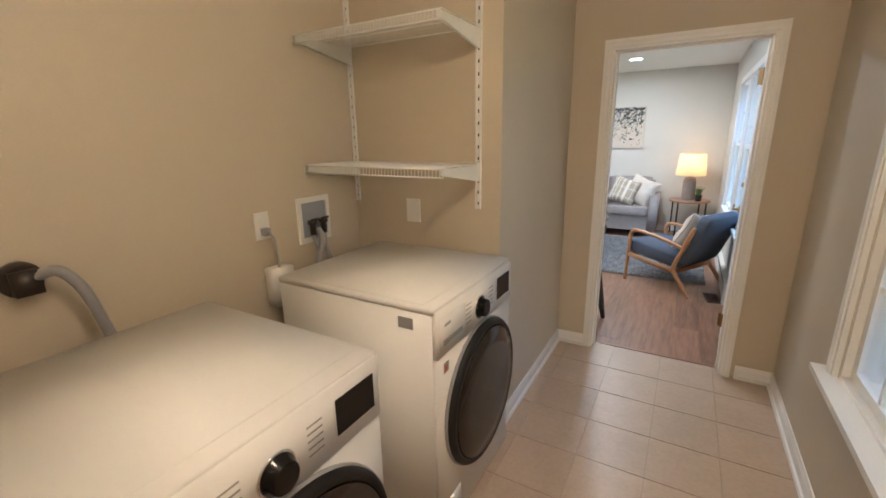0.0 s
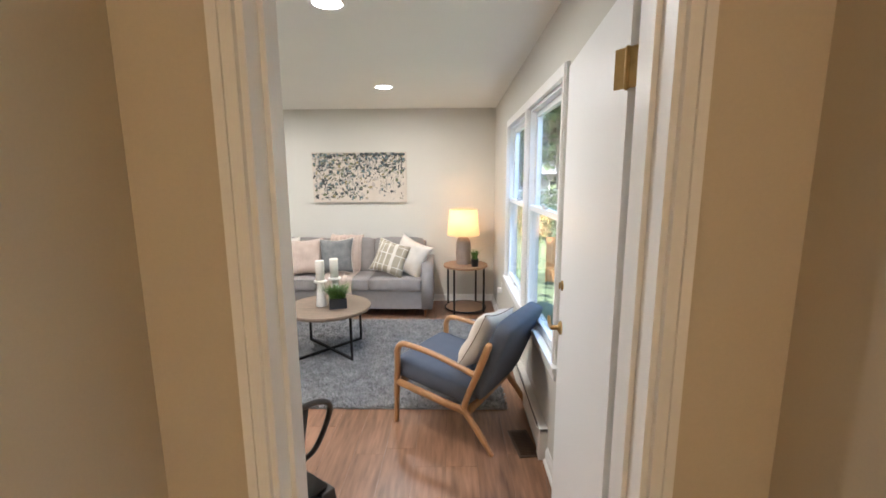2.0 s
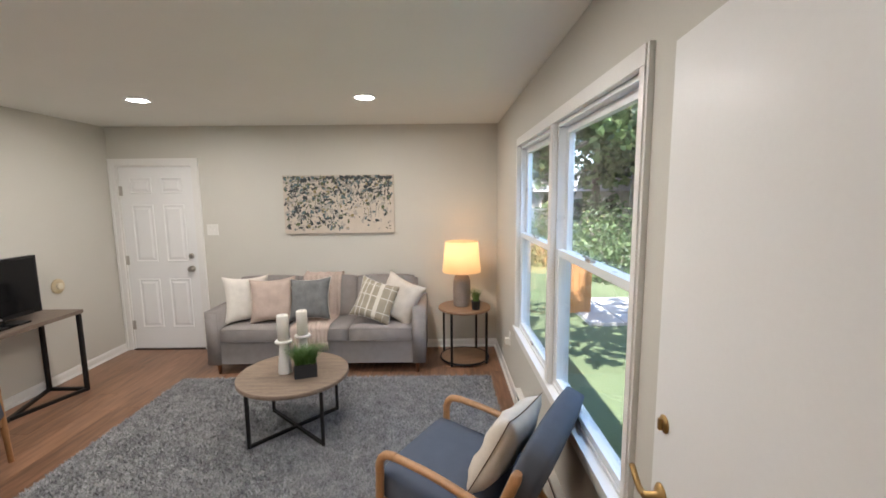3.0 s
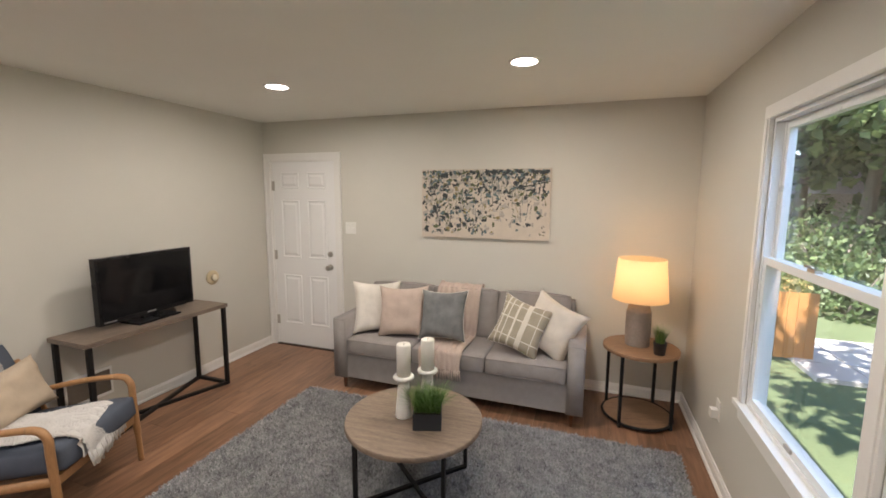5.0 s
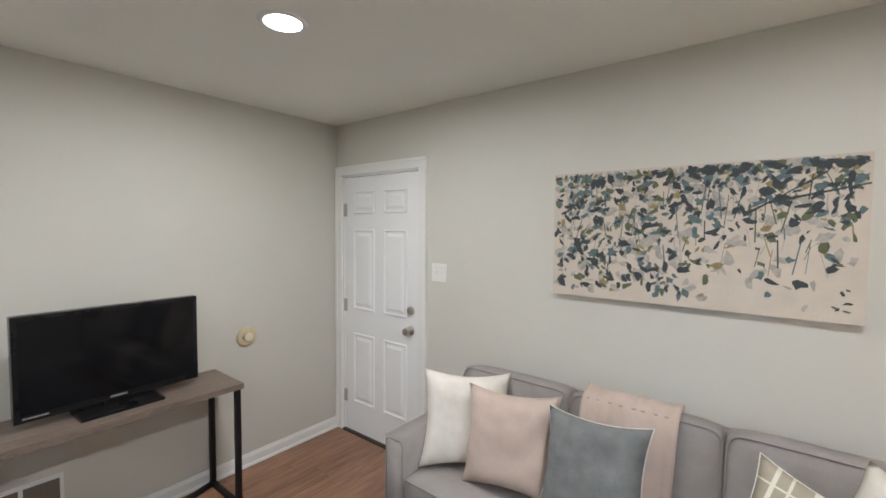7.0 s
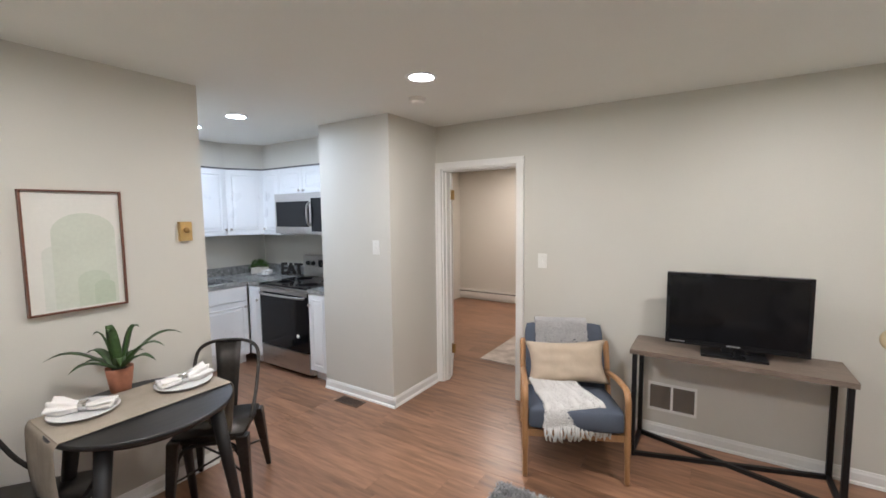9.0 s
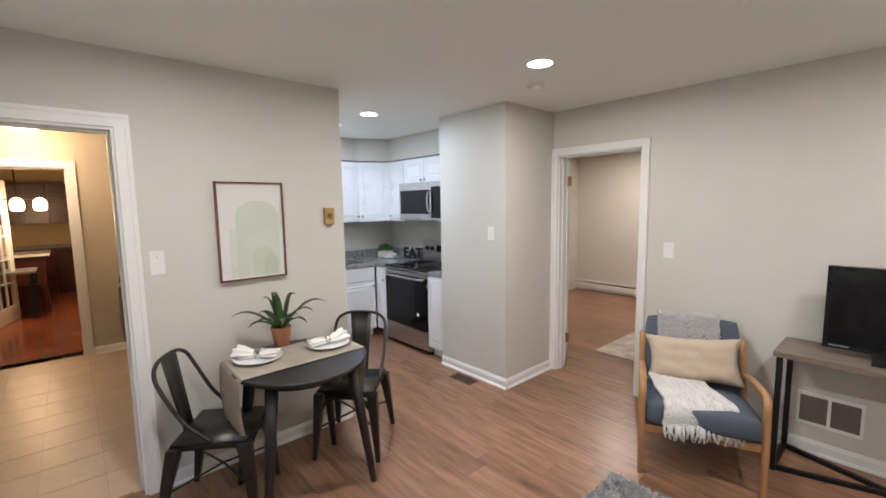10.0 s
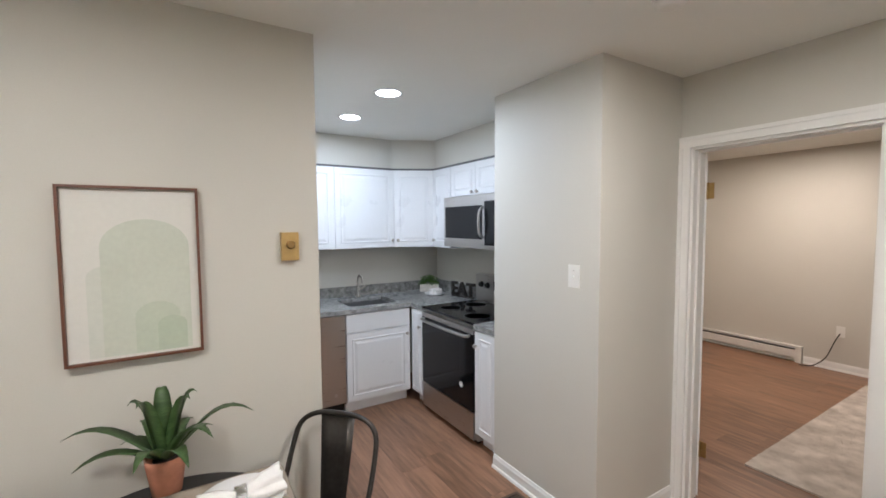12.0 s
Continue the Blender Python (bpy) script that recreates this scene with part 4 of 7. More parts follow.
for x, y, h in ((-0.94, 6.20, 0.235), (-0.855, 6.345, 0.225)):
    c = thing("candle_holder", pose(x, y, CTZ), "white turned candle holder with a pillar candle", "candle holder", "candle holders")
    part("holder", lathe([(0.046, 0), (0.048, 0.006), (0.044, 0.05), (0.033, h - 0.07), (0.030, h - 0.03), (0.034, h - 0.022), (0.055, h - 0.016), (0.059, h - 0.006), (0.055, h + 0.002), (0.04, h + 0.003), (0, h + 0.003)], 32), CERAM, c)
    part("candle", lathe([(0.039, h + 0.003), (0.039, h + 0.175), (0.036, h + 0.182), (0.012, h + 0.178), (0, h + 0.177)], 32), WAX, c, "white pillar candle")
    part("wick", tube([(0, 0, h + 0.176), (0.002, 0, h + 0.188)], 0.0012, 6), BLACKM, c)
pl = thing("grass_planter", pose(-0.785, 6.17, CTZ, 0, 0, 18), "square black planter with bright artificial grass", "planter")
bm = bbox(-0.075, 0.075, -0.075, 0.075, 0, 0.09, 0.004)
part("pot", bm, DARKPOT, pl)
part("soil", bbox(-0.07, 0.07, -0.07, 0.07, 0.085, 0.093, 0.001), SOIL, pl)
part("grass", grass(1000, 0.068, 0.112, 5, 1.6, True), GRASS, pl, "bright green grass blades", pose(0, 0, 0.091))

# end table, lamp and small pot
et = thing("end_table", pose(0.40, 7.545, 0, 0, 0, 12), "round oak end table with black metal legs and a low shelf", "end table")
part("tabletop", lathe([(0.260, 0.532), (0.266, 0.536), (0.266, 0.556), (0.262, 0.56), (0, 0.56)], 56), WARMWOOD, et)
part("shelf", lathe([(0.238, 0.022), (0.238, 0.034), (0, 0.034)], 56), WARMWOOD, et, "low round oak shelf")
part("ring", tube([(0.246 * math.cos(2 * math.pi * k / 48), 0.246 * math.sin(2 * math.pi * k / 48), 0.028) for k in range(48)], 0.010, 8, closed=True), BLACKM, et, "black metal ring")
for a in (45, 135, 225, 315):
    x, y = 0.253 * math.cos(radians(a)), 0.253 * math.sin(radians(a))
    part("leg", sqbar((x, y, 0), (x, y, 0.533), 0.02), BLACKM, et, "black square metal leg")
lp = thing("table_lamp", pose(0.375, 7.575, 0.56), "table lamp with a ribbed taupe base and glowing cream shade", "table lamp")
prof = [(0.0, 0.0), (0.082, 0.0), (0.085, 0.006)]
for k in range(26):
    z = 0.012 + k * 0.0095
    prof += [(0.083 + 0.003 * math.sin(math.pi * k / 26), z), (0.087 + 0.003 * math.sin(math.pi * k / 26), z + 0.005)]
prof += [(0.082, 0.27), (0.074, 0.30), (0.058, 0.322), (0.03, 0.33), (0.014, 0.335), (0.012, 0.36), (0, 0.36)]
part("base", lathe(prof, 40), material("taupe_ribbed_ceramic", (0.30, 0.24, 0.20), 0.75, vary=0.15, scale=12, bump=0.3), lp, "ribbed taupe ceramic base")
SHADE = bpy.data.materials.new("cream_lamp_shade")
SHADE.use_nodes = True
st = SHADE.node_tree
sb = st.nodes["Principled BSDF"]
tr, mx = st.nodes.new("ShaderNodeBsdfTranslucent"), st.nodes.new("ShaderNodeMixShader")
wv = st.nodes.new("ShaderNodeTexNoise")
wv.inputs["Scale"].default_value = 120
rp = st.nodes.new("ShaderNodeValToRGB")
rp.color_ramp.elements[0].color, rp.color_ramp.elements[1].color = (0.72, 0.60, 0.42, 1), (0.84, 0.74, 0.56, 1)
st.links.new(wv.outputs["Fac"], rp.inputs[0])
st.links.new(rp.outputs[0], sb.inputs["Base Color"])
st.links.new(rp.outputs[0], tr.inputs[0])
sb.inputs["Roughness"].default_value = 0.9
mx.inputs[0].default_value = 0.6
st.links.new(sb.outputs[0], mx.inputs[1])
st.links.new(tr.outputs[0], mx.inputs[2])
st.links.new(mx.outputs[0], st.nodes["Material Output"].inputs[0])
part("shade", lathe([(0.193, 0.352), (0.195, 0.352), (0.165, 0.660), (0.163, 0.660)], 56), SHADE, lp, "glowing cream fabric shade")
sh = lp.children[-1]
bmh = bmesh.new()
bmh.from_mesh(sh.data)
bmesh.ops.delete(bmh, geom=[f for f in bmh.faces if len(f.verts) > 4], context="FACES")
bmh.to_mesh(sh.data)
bmh.free()
part("bulb", lathe([(0.012, 0.36), (0.014, 0.40), (0.028, 0.44), (0.03, 0.47), (0.02, 0.495), (0, 0.502)], 20), glow("lamp_bulb", (1.0, 0.62, 0.28), 1.5), lp, "glowing bulb")
part("harp", join(tube([(-0.012, 0, 0.36), (-0.05, 0, 0.42), (-0.05, 0, 0.55), (0, 0, 0.64), (0.05, 0, 0.55), (0.05, 0, 0.42), (0.012, 0, 0.36)], 0.002, 6)), BRASS, lp)
lamp("POINT", "table_lamp_bulb", pose(0.375, 7.575, 0.56 + 0.54), TABLE_LAMP, (1.0, 0.56, 0.25), radius=0.03)
gp = thing("grass_pot", pose(0.505, 7.405, 0.56), "small black pot with artificial grass on the end table", "planter")
part("pot", lathe([(0.036, 0), (0.045, 0.088), (0.046, 0.09), (0.04, 0.09), (0.038, 0.082), (0, 0.082)], 24), DARKPOT, gp)
part("grass", grass(220, 0.032, 0.135, 8, 0.5), GRASS, gp, "bright green grass blades", pose(0, 0, 0.082))

# console and television
cs = thing("console_table", pose(-3.145, 6.385, 0), "weathered-oak console table on a black metal frame", "console table")
part("tabletop", bbox(-0.19, 0.185, -0.55, 0.555, 0.697, 0.728, 0.003), GREYWOOD_Y, cs)
for x in (-0.17, 0.165):
    for y in (-0.52, 0.525):
        part("leg", sqbar((x, y, 0), (x, y, 0.698), 0.028), BLACKM, cs, "black square metal leg")
for y in (-0.52, 0.525):
    part("side_bar", sqbar((-0.156, y, 0.014), (0.151, y, 0.014), 0.027), BLACKM, cs)
part("cross_bar", sqbar((-0.165, -0.51, 0.0135), (0.16, 0.515, 0.0135), 0.026), BLACKM, cs)
part("cross_bar", sqbar((0.16, -0.51, 0.0137), (-0.165, 0.515, 0.0137), 0.0255), BLACKM, cs)
TVB = material("glossy_black_plastic", (0.008, 0.008, 0.009), 0.28, vary=0.1, bump=0, spec=0.3)
tv = thing("television", pose(-3.145, 6.398, 0.728, 0, 0, 2.5), "black flat-screen television, switched off, on a stand", "television")
part("bezel", bbox(-0.035, 0.012, -0.372, 0.372, 0.040, 0.505, 0.006, 3), TVB, tv)
part("screen", bbox(0.011, 0.0135, -0.352, 0.352, 0.072, 0.487, 0.0008, 1), BLACKGL, tv, "dark glossy screen")
part("neck", bbox(-0.03, 0.01, -0.06, 0.06, 0.012, 0.045, 0.006), TVB, tv)
part("stand", bbox(-0.09, 0.10, -0.17, 0.17, 0.0, 0.014, 0.006, 3), TVB, tv)
part("soundbar_lip", bbox(0.012, 0.016, -0.25, 0.25, 0.044, 0.050, 0.001, 1), BLACKM, tv)
SILV = material("silver_badge", (0.6, 0.6, 0.6), 0.3, metal=0.8, vary=0.02, bump=0)
part("badge", bbox(0.012, 0.0145, -0.035, 0.035, 0.054, 0.062, 0.0005, 1), SILV, tv)
part("badge", bbox(0.012, 0.0145, -0.345, -0.26, 0.054, 0.060, 0.0005, 1), SILV, tv)


# armchairs
def armchair(m, label):
    c = thing("armchair", m, label, "armchair", "armchairs")
    for s in (-1, 1):
        x = s * 0.300
        part("front_leg", tube(curve([(x, 0.335, 0), (x, 0.325, 0.20), (x, 0.315, 0.42), (x, 0.312, 0.50), (x, 0.28, 0.545), (x, 0.22, 0.553)], 6), [0.016] * 6 + [0.0195] * 24 + [0.018], 12), BEECH, c, "curved beech front leg")
        part("armrest", tube(curve([(x, 0.225, 0.553), (x, 0.05, 0.535), (x, -0.12, 0.50), (x, -0.255, 0.465)], 6), 0.0195, 12, flat=0.85), BEECH, c, "rounded beech armrest")
        part("back_leg", tube(curve([(x, -0.36, 0), (x, -0.27, 0.12), (x, -0.185, 0.225), (x, -0.19, 0.30), (x, -0.255, 0.465), (x, -0.335, 0.675)], 6), [0.015] * 4 + [0.019] * 20 + [0.022] * 6 + [0.015], 12), BEECH, c, "splayed beech back leg")
        part("side_rail", tube([(x, 0.318, 0.285), (x, 0.0, 0.245), (x, -0.19, 0.225)], 0.019, 12, flat=1.25), BEECH, c)
    part("front_rail", bbox(-0.285, 0.285, 0.30, 0.325, 0.255, 0.30, 0.006), BEECH, c)
    part("rear_rail", bbox(-0.285, 0.285, -0.21, -0.185, 0.205, 0.25, 0.006), BEECH, c)
    part("seat_cushion", cushion(-0.279, 0.279, -0.27, 0.29, -0.065, 0.065, 0.024, 0.018, 3), BLUEGREY, c, "", pose(0, 0.06, 0.345, 7))
    part("backrest", cushion(-0.277, 0.277, -0.055, 0.055, -0.25, 0.25, 0.026, 0.012, 9), BLUEGREY, c, "", pose(0, -0.315, 0.543, 22))
    return c


def facing(x, y, fx, fy):
    return pose(x, y, 0, 0, 0, math.degrees(math.atan2(fy, fx)) - 90)


gm = facing(-2.81, 5.483, 0.918, 0.398)
g = armchair(gm, "slate-grey armchair with a beech frame beside the console")
bmv = facing(0.31, 5.20, -0.86, 0.51)
armchair(bmv, "slate-blue armchair with a beech frame under the window")
throw_pillow(gm @ pose(0, -0.165, 0.56, 22, 3, 0), 0.57, 0.31, 0.14, TAN, "tan linen lumbar pillow on the armchair", 11)
throw_pillow(bmv @ pose(0.0, -0.165, 0.585, 26, 8, 0), 0.42, 0.40, 0.14, CREAM, "cream throw pillow with a dark patterned edge on the armchair", 12, material("brown_braid", (0.12, 0.08, 0.05), 0.9))
CHUNK = fabric("chunky_grey_knit", (0.40, 0.39, 0.385), vary=0.08, fine=160, bump=0.3, second=(0.50, 0.49, 0.48))


def chunky(name, m, path, width, seed, label, loops, mat_, spread=0.0, fringe=0):
    """A looped knit throw along a path (y, z), wider by spread at its end, with a twisted fringe."""
    c = thing(name, m, label, "throw blanket")
    bm, ends = drape(path, width, 24, 0.012, seed, 0.008, -spread)
    part("cloth", bm, mat_, c)
    rg = random.Random(seed)
    pts = curve([(0, y, z) for y, z in path], 8)
    verts, faces = [], []
    for k in range(loops):
        i = rg.randrange(len(pts) - 1)
        wide = width * (1 + spread * i / (len(pts) - 1))
        p = pts[i].lerp(pts[i + 1], rg.random()) + Vector((rg.uniform(-0.5, 0.5) * wide, 0, 0))
        d = (pts[i + 1] - pts[i]).normalized()
        nrm = Vector((0, -d.z, d.y))
        if (abs(nrm.z) > abs(nrm.y) and nrm.z < 0) or (abs(nrm.z) <= abs(nrm.y) and nrm.y < 0):
            nrm = -nrm
        a = rg.uniform(0, math.pi)
        s = Vector((math.cos(a), 0, 0)) * 0.006 + d * math.sin(a) * 0.006
        q = p + nrm * 0.009
        for pt, rad in ((q - s, 0.0048), (q + nrm * 0.004, 0.0062), (q + s, 0.0048)):
            base = len(verts)
            for e in ((1, 0, 0), (-1, 0, 0), (0, 1, 0), (0, -1, 0), (0, 0, 1), (0, 0, -1)):
                verts.append(tuple(pt + Vector(e) * rad))
            for f in ((0, 2, 4), (2, 1, 4), (1, 3, 4), (3, 0, 4), (2, 0, 5), (1, 2, 5), (3, 1, 5), (0, 3, 5)):
                faces.append(tuple(base + w for w in f))
    me = bpy.data.meshes.new("loops")
    me.from_pydata(verts, [], faces)
    me.materials.append(mat_)
    me.shade_smooth()
    ob = new("knit_surface", me)
    ob.parent = c
    tagged(ob, "knitted loops", kind="stuff")
    if fringe:
        fr_ = None
        end, before = pts[-1], pts[-3]
        d = (end - before).normalized()
        for k in range(fringe):
            p = end + Vector(((k / (fringe - 1) - 0.5) * width * (1 + spread), 0.012, 0.0))
            w1, w2 = rg.uniform(-0.012, 0.012), rg.uniform(-0.02, 0.02)
            ln = rg.uniform(0.05, 0.085)
            strand = tube([p - d * 0.02, p + d * ln * 0.4 + Vector((w1, 0.006, 0)), p + d * ln + Vector((w2, 0.004, 0))], [0.006, 0.0075, 0.004], 6)
            fr_ = strand if fr_ is None else join(fr_, strand)
        part("fringe", smooth(fr_), mat_, c, "thick twisted fringe")


WHITEK = fabric("chunky_white_knit", (0.60, 0.58, 0.555), vary=0.06, fine=160, bump=0.3, second=(0.70, 0.68, 0.655))
chunky("knitted_throw", gm @ pose(0.085, -0.02, 0, 0, 0, 14), [(-0.12, 0.445), (0.05, 0.43), (0.20, 0.446), (0.315, 0.442), (0.365, 0.40), (0.378, 0.345)], 0.30, 5, "chunky white knitted throw with a fringe over the armchair seat", 6200, WHITEK, 0.35, 38)
chunky("shaggy_throw", gm @ pose(0.02, 0, 0), [(-0.235, 0.56), (-0.305, 0.70), (-0.365, 0.795), (-0.425, 0.80), (-0.47, 0.73)], 0.37, 8, "grey shaggy throw folded over the armchair back", 5000, CHUNK)

# painting over the sofa
pt = thing("painting", pose(-0.92, YN, 1.60, 0, 0, 180), "wide abstract canvas of grey-green leaves on cream", "painting")
CANVAS = fabric("cream_canvas", (0.60, 0.53, 0.45), vary=0.10, fine=300, bump=0.2)
PW, PH = 0.588, 0.31
part("canvas", bbox(-PW, PW, 0, 0.036, -PH, PH, 0.004), CANVAS, pt)
tones = [("grey_leaves", (0.40, 0.365, 0.325)), ("ochre_leaves", (0.28, 0.22, 0.10)), ("green_leaves", (0.11, 0.125, 0.065)), ("teal_leaves", (0.11, 0.155, 0.165)), ("dark_leaves", (0.045, 0.052, 0.055))]
rnd = random.Random(17)
for k, (nm, col) in enumerate(tones):
    bm = bmesh.new()
    for i in range((330, 80, 170, 190, 350)[k]):
        x = rnd.uniform(-PW + 0.02, PW - 0.02)
        top = rnd.random() ** (1.5 if x > 0 else 2.1)
        z = PH - 0.02 - (2 * PH - 0.06) * top
        if x < -0.05 and z < -0.02 and rnd.random() < (0.75 if k > 1 else 0.4):
            continue
        r = rnd.uniform(0.007, 0.027) * (1.3 if k == 0 else 0.95)
        a = rnd.uniform(0, math.pi)
        ratio = rnd.uniform(0.3, 0.75)
        yy = 0.0364 + 0.0003 * k + 0.0000015 * i
        ring = []
        for s in range(9):
            th_ = 2 * math.pi * s / 9
            rr = r * (1 + 0.45 * rnd.uniform(-1, 1))
            px, pz = rr * math.cos(th_), rr * ratio * math.sin(th_)
            xx, zz = x + px * math.cos(a) - pz * math.sin(a), z + px * math.sin(a) + pz * math.cos(a)
            ring.append(bm.verts.new((max(-PW + 0.004, min(PW - 0.004, xx)), yy, max(-PH + 0.004, min(PH - 0.004, zz)))))
        bm.faces.new(ring)
    for i in range((40, 6, 14, 14, 10)[k]):
        x, z, ln, w = rnd.uniform(-PW + 0.03, PW - 0.03), rnd.uniform(-0.05, PH - 0.05), rnd.uniform(0.04, 0.14), rnd.uniform(0.001, 0.0026)
        tilt = rnd.uniform(-0.03, 0.03)
        yy = 0.0364 + 0.0003 * k + 0.00018 + 0.000001 * i
        bm.faces.new([bm.verts.new(v) for v in ((x - w, yy, z), (x + w, yy, z), (x + w + tilt, yy, max(z - ln, -PH + 0.01)), (x - w + tilt, yy, max(z - ln, -PH + 0.01)))])
    if k == 4:
        for a, b, w in (((-0.585, 0.20), (-0.30, 0.14), 0.006), ((-0.44, 0.30), (-0.50, 0.17), 0.004), ((-0.30, 0.14), (-0.22, 0.09), 0.008), ((-0.3, 0.14), (-0.47, 0.25), 0.004)):
            bm.faces.new([bm.verts.new(v) for v in ((a[0], 0.0383, a[1] - w / 2), (b[0], 0.0383, b[1] - w), (b[0], 0.0383, b[1] + w), (a[0], 0.0383, a[1] + w / 2))])
    bmesh.ops.recalc_face_normals(bm, faces=bm.faces)
    part(nm, bm, material("paint_" + nm, col, 0.7, vary=0.3, scale=20, bump=0.1), pt)

# framed print by the dining table
fp = thing("framed_print", pose(-0.805, YS, 1.461, 0, 0, 0), "framed print of pale green arches in a walnut frame", "framed print")
FR = material("walnut_frame", (0.14, 0.055, 0.03), 0.4, vary=0.2, scale=10)
for a in ((-0.20, 0.20, 0.294, 0.303), (-0.20, 0.20, -0.303, -0.294), (-0.20, -0.191, -0.294, 0.294), (0.191, 0.20, -0.294, 0.294)):
    part("frame_rail", bbox(a[0], a[1], 0, 0.034, a[2], a[3], 0.0015), FR, fp)
part("print", bbox(-0.191, 0.191, 0.004, 0.018, -0.294, 0.294, 0), material("print_paper", (0.70, 0.685, 0.63), 0.6, vary=0.03), fp)


def arch(x0, x1, z0, z1, y, mat_, nm):
    bm = bmesh.new()
    r = (x1 - x0) / 2
    c = (x0 + x1) / 2
    pts = [(x0, z0), (x1, z0)] + [(c + r * math.cos(math.pi * k / 20), z1 - r * 0.75 + r * 0.75 * math.sin(math.pi * k / 20)) for k in range(21)]
    bm.faces.new([bm.verts.new((x, y, z)) for x, z in reversed(pts)])
    part(nm, bm, mat_, fp)


arch(0.03, 0.135, -0.285, 0.03, 0.0184, material("faint_sage", (0.625, 0.635, 0.565), 0.6, vary=0.05), "side_arch")
arch(-0.165, 0.095, -0.285, 0.19, 0.0188, material("pale_sage", (0.575, 0.60, 0.51), 0.6, vary=0.06), "tall_arch")
arch(-0.13, 0.005, -0.285, -0.105, 0.0192, material("mid_sage", (0.515, 0.56, 0.455), 0.6, vary=0.06), "low_arch")
arch(-0.15, -0.06, -0.285, -0.16, 0.0196, material("deep_sage", (0.465, 0.525, 0.41), 0.6, vary=0.06), "small_arch")

# ---- dining corner ----
GUN = material("gunmetal", (0.055, 0.05, 0.046), 0.38, metal=0.75, vary=0.25, scale=12, bump=0.04)
TBLACK = material("black_stained_wood", (0.012, 0.011, 0.012), 0.45, vary=0.3, scale=6, fine=40, bump=0.05, stretch=(1, 10, 10))
RUNNER = fabric("taupe_burlap", (0.33, 0.285, 0.23), vary=0.15, fine=260, bump=0.5)
PLATEC = material("white_china", (0.72, 0.72, 0.72), 0.15, vary=0.02, bump=0)
NAPKIN = fabric("white_napkin", (0.80, 0.78, 0.75), vary=0.04, fine=300)
TERRA = material("terracotta", (0.44, 0.19, 0.115), 0.8, vary=0.12, scale=14, bump=0.15)
ALOE = material("aloe_leaf", (0.045, 0.10, 0.03), 0.4, vary=0.3, scale=12, fine=50, bump=0.1, stretch=(1, 1, 4), second=(0.095, 0.16, 0.055))

TX, TY, TR = -0.875, 4.06, 0.362
dt = thing("dining_table", pose(TX, TY, 0), "round black wooden dining table with splayed legs", "dining table")
part("tabletop", lathe([(TR - 0.014, 0.722), (TR - 0.002, 0.73), (TR, 0.742), (TR - 0.004, 0.75), (0, 0.75)], 72), TBLACK, dt)
part("apron", lathe([(0.26, 0.672), (0.265, 0.675), (0.265, 0.722), (0.26, 0.722)], 48), TBLACK, dt)
for a in (37, 138, 220, 320):
    c, s = math.cos(radians(a)), math.sin(radians(a))
    top, foot = Vector((0.285 * c, 0.285 * s, 0.722)), Vector((0.39 * c, 0.39 * s, 0))
    part("leg", tube([foot, foot.lerp(top, 0.5), top], [0.018, 0.026, 0.034], 16), TBLACK, dt, "round tapered black leg")

rn = thing("table_runner", pose(TX, TY - 0.075, 0), "taupe burlap runner hanging over both table ends", "table runner")
path = [(-0.345, 0.34), (-0.36, 0.55), (-0.365, 0.70), (-0.352, 0.752), (-0.31, 0.757), (0.0, 0.757), (0.31, 0.757), (0.352, 0.752), (0.365, 0.70), (0.35, 0.50), (0.29, 0.26)]
pts = curve([(x, 0, z) for x, z in path], 8)
bm = bmesh.new()
grid = []
for i, p in enumerate(pts):
    row = []
    hang = max(0, 0.74 - p.z)
    for j in range(25):
        u = j / 24 - 0.5
        w = 0.36 * (1 - 0.35 * min(1, hang * 2))
        out = hang * 0.10 * math.sin(u * 17 + (1 if p.x > 0 else 3)) * 0.9
        row.append(bm.verts.new((p.x + math.copysign(abs(out) if hang > 0 else 0, p.x), u * w + hang * 0.12 * (-1 if p.x < 0 else 0.3), p.z + 0.001 * noise.noise((p.x * 9, u * 9, 2)))))
    grid.append(row)
for a, b in zip(grid, grid[1:]):
    for j in range(24):
        bm.faces.new((a[j], a[j + 1], b[j + 1], b[j]))
bmesh.ops.recalc_face_normals(bm, faces=bm.faces)
bmesh.ops.solidify(bm, geom=bm.faces[:], thickness=0.002)
part("cloth", smooth(bm), RUNNER, rn)


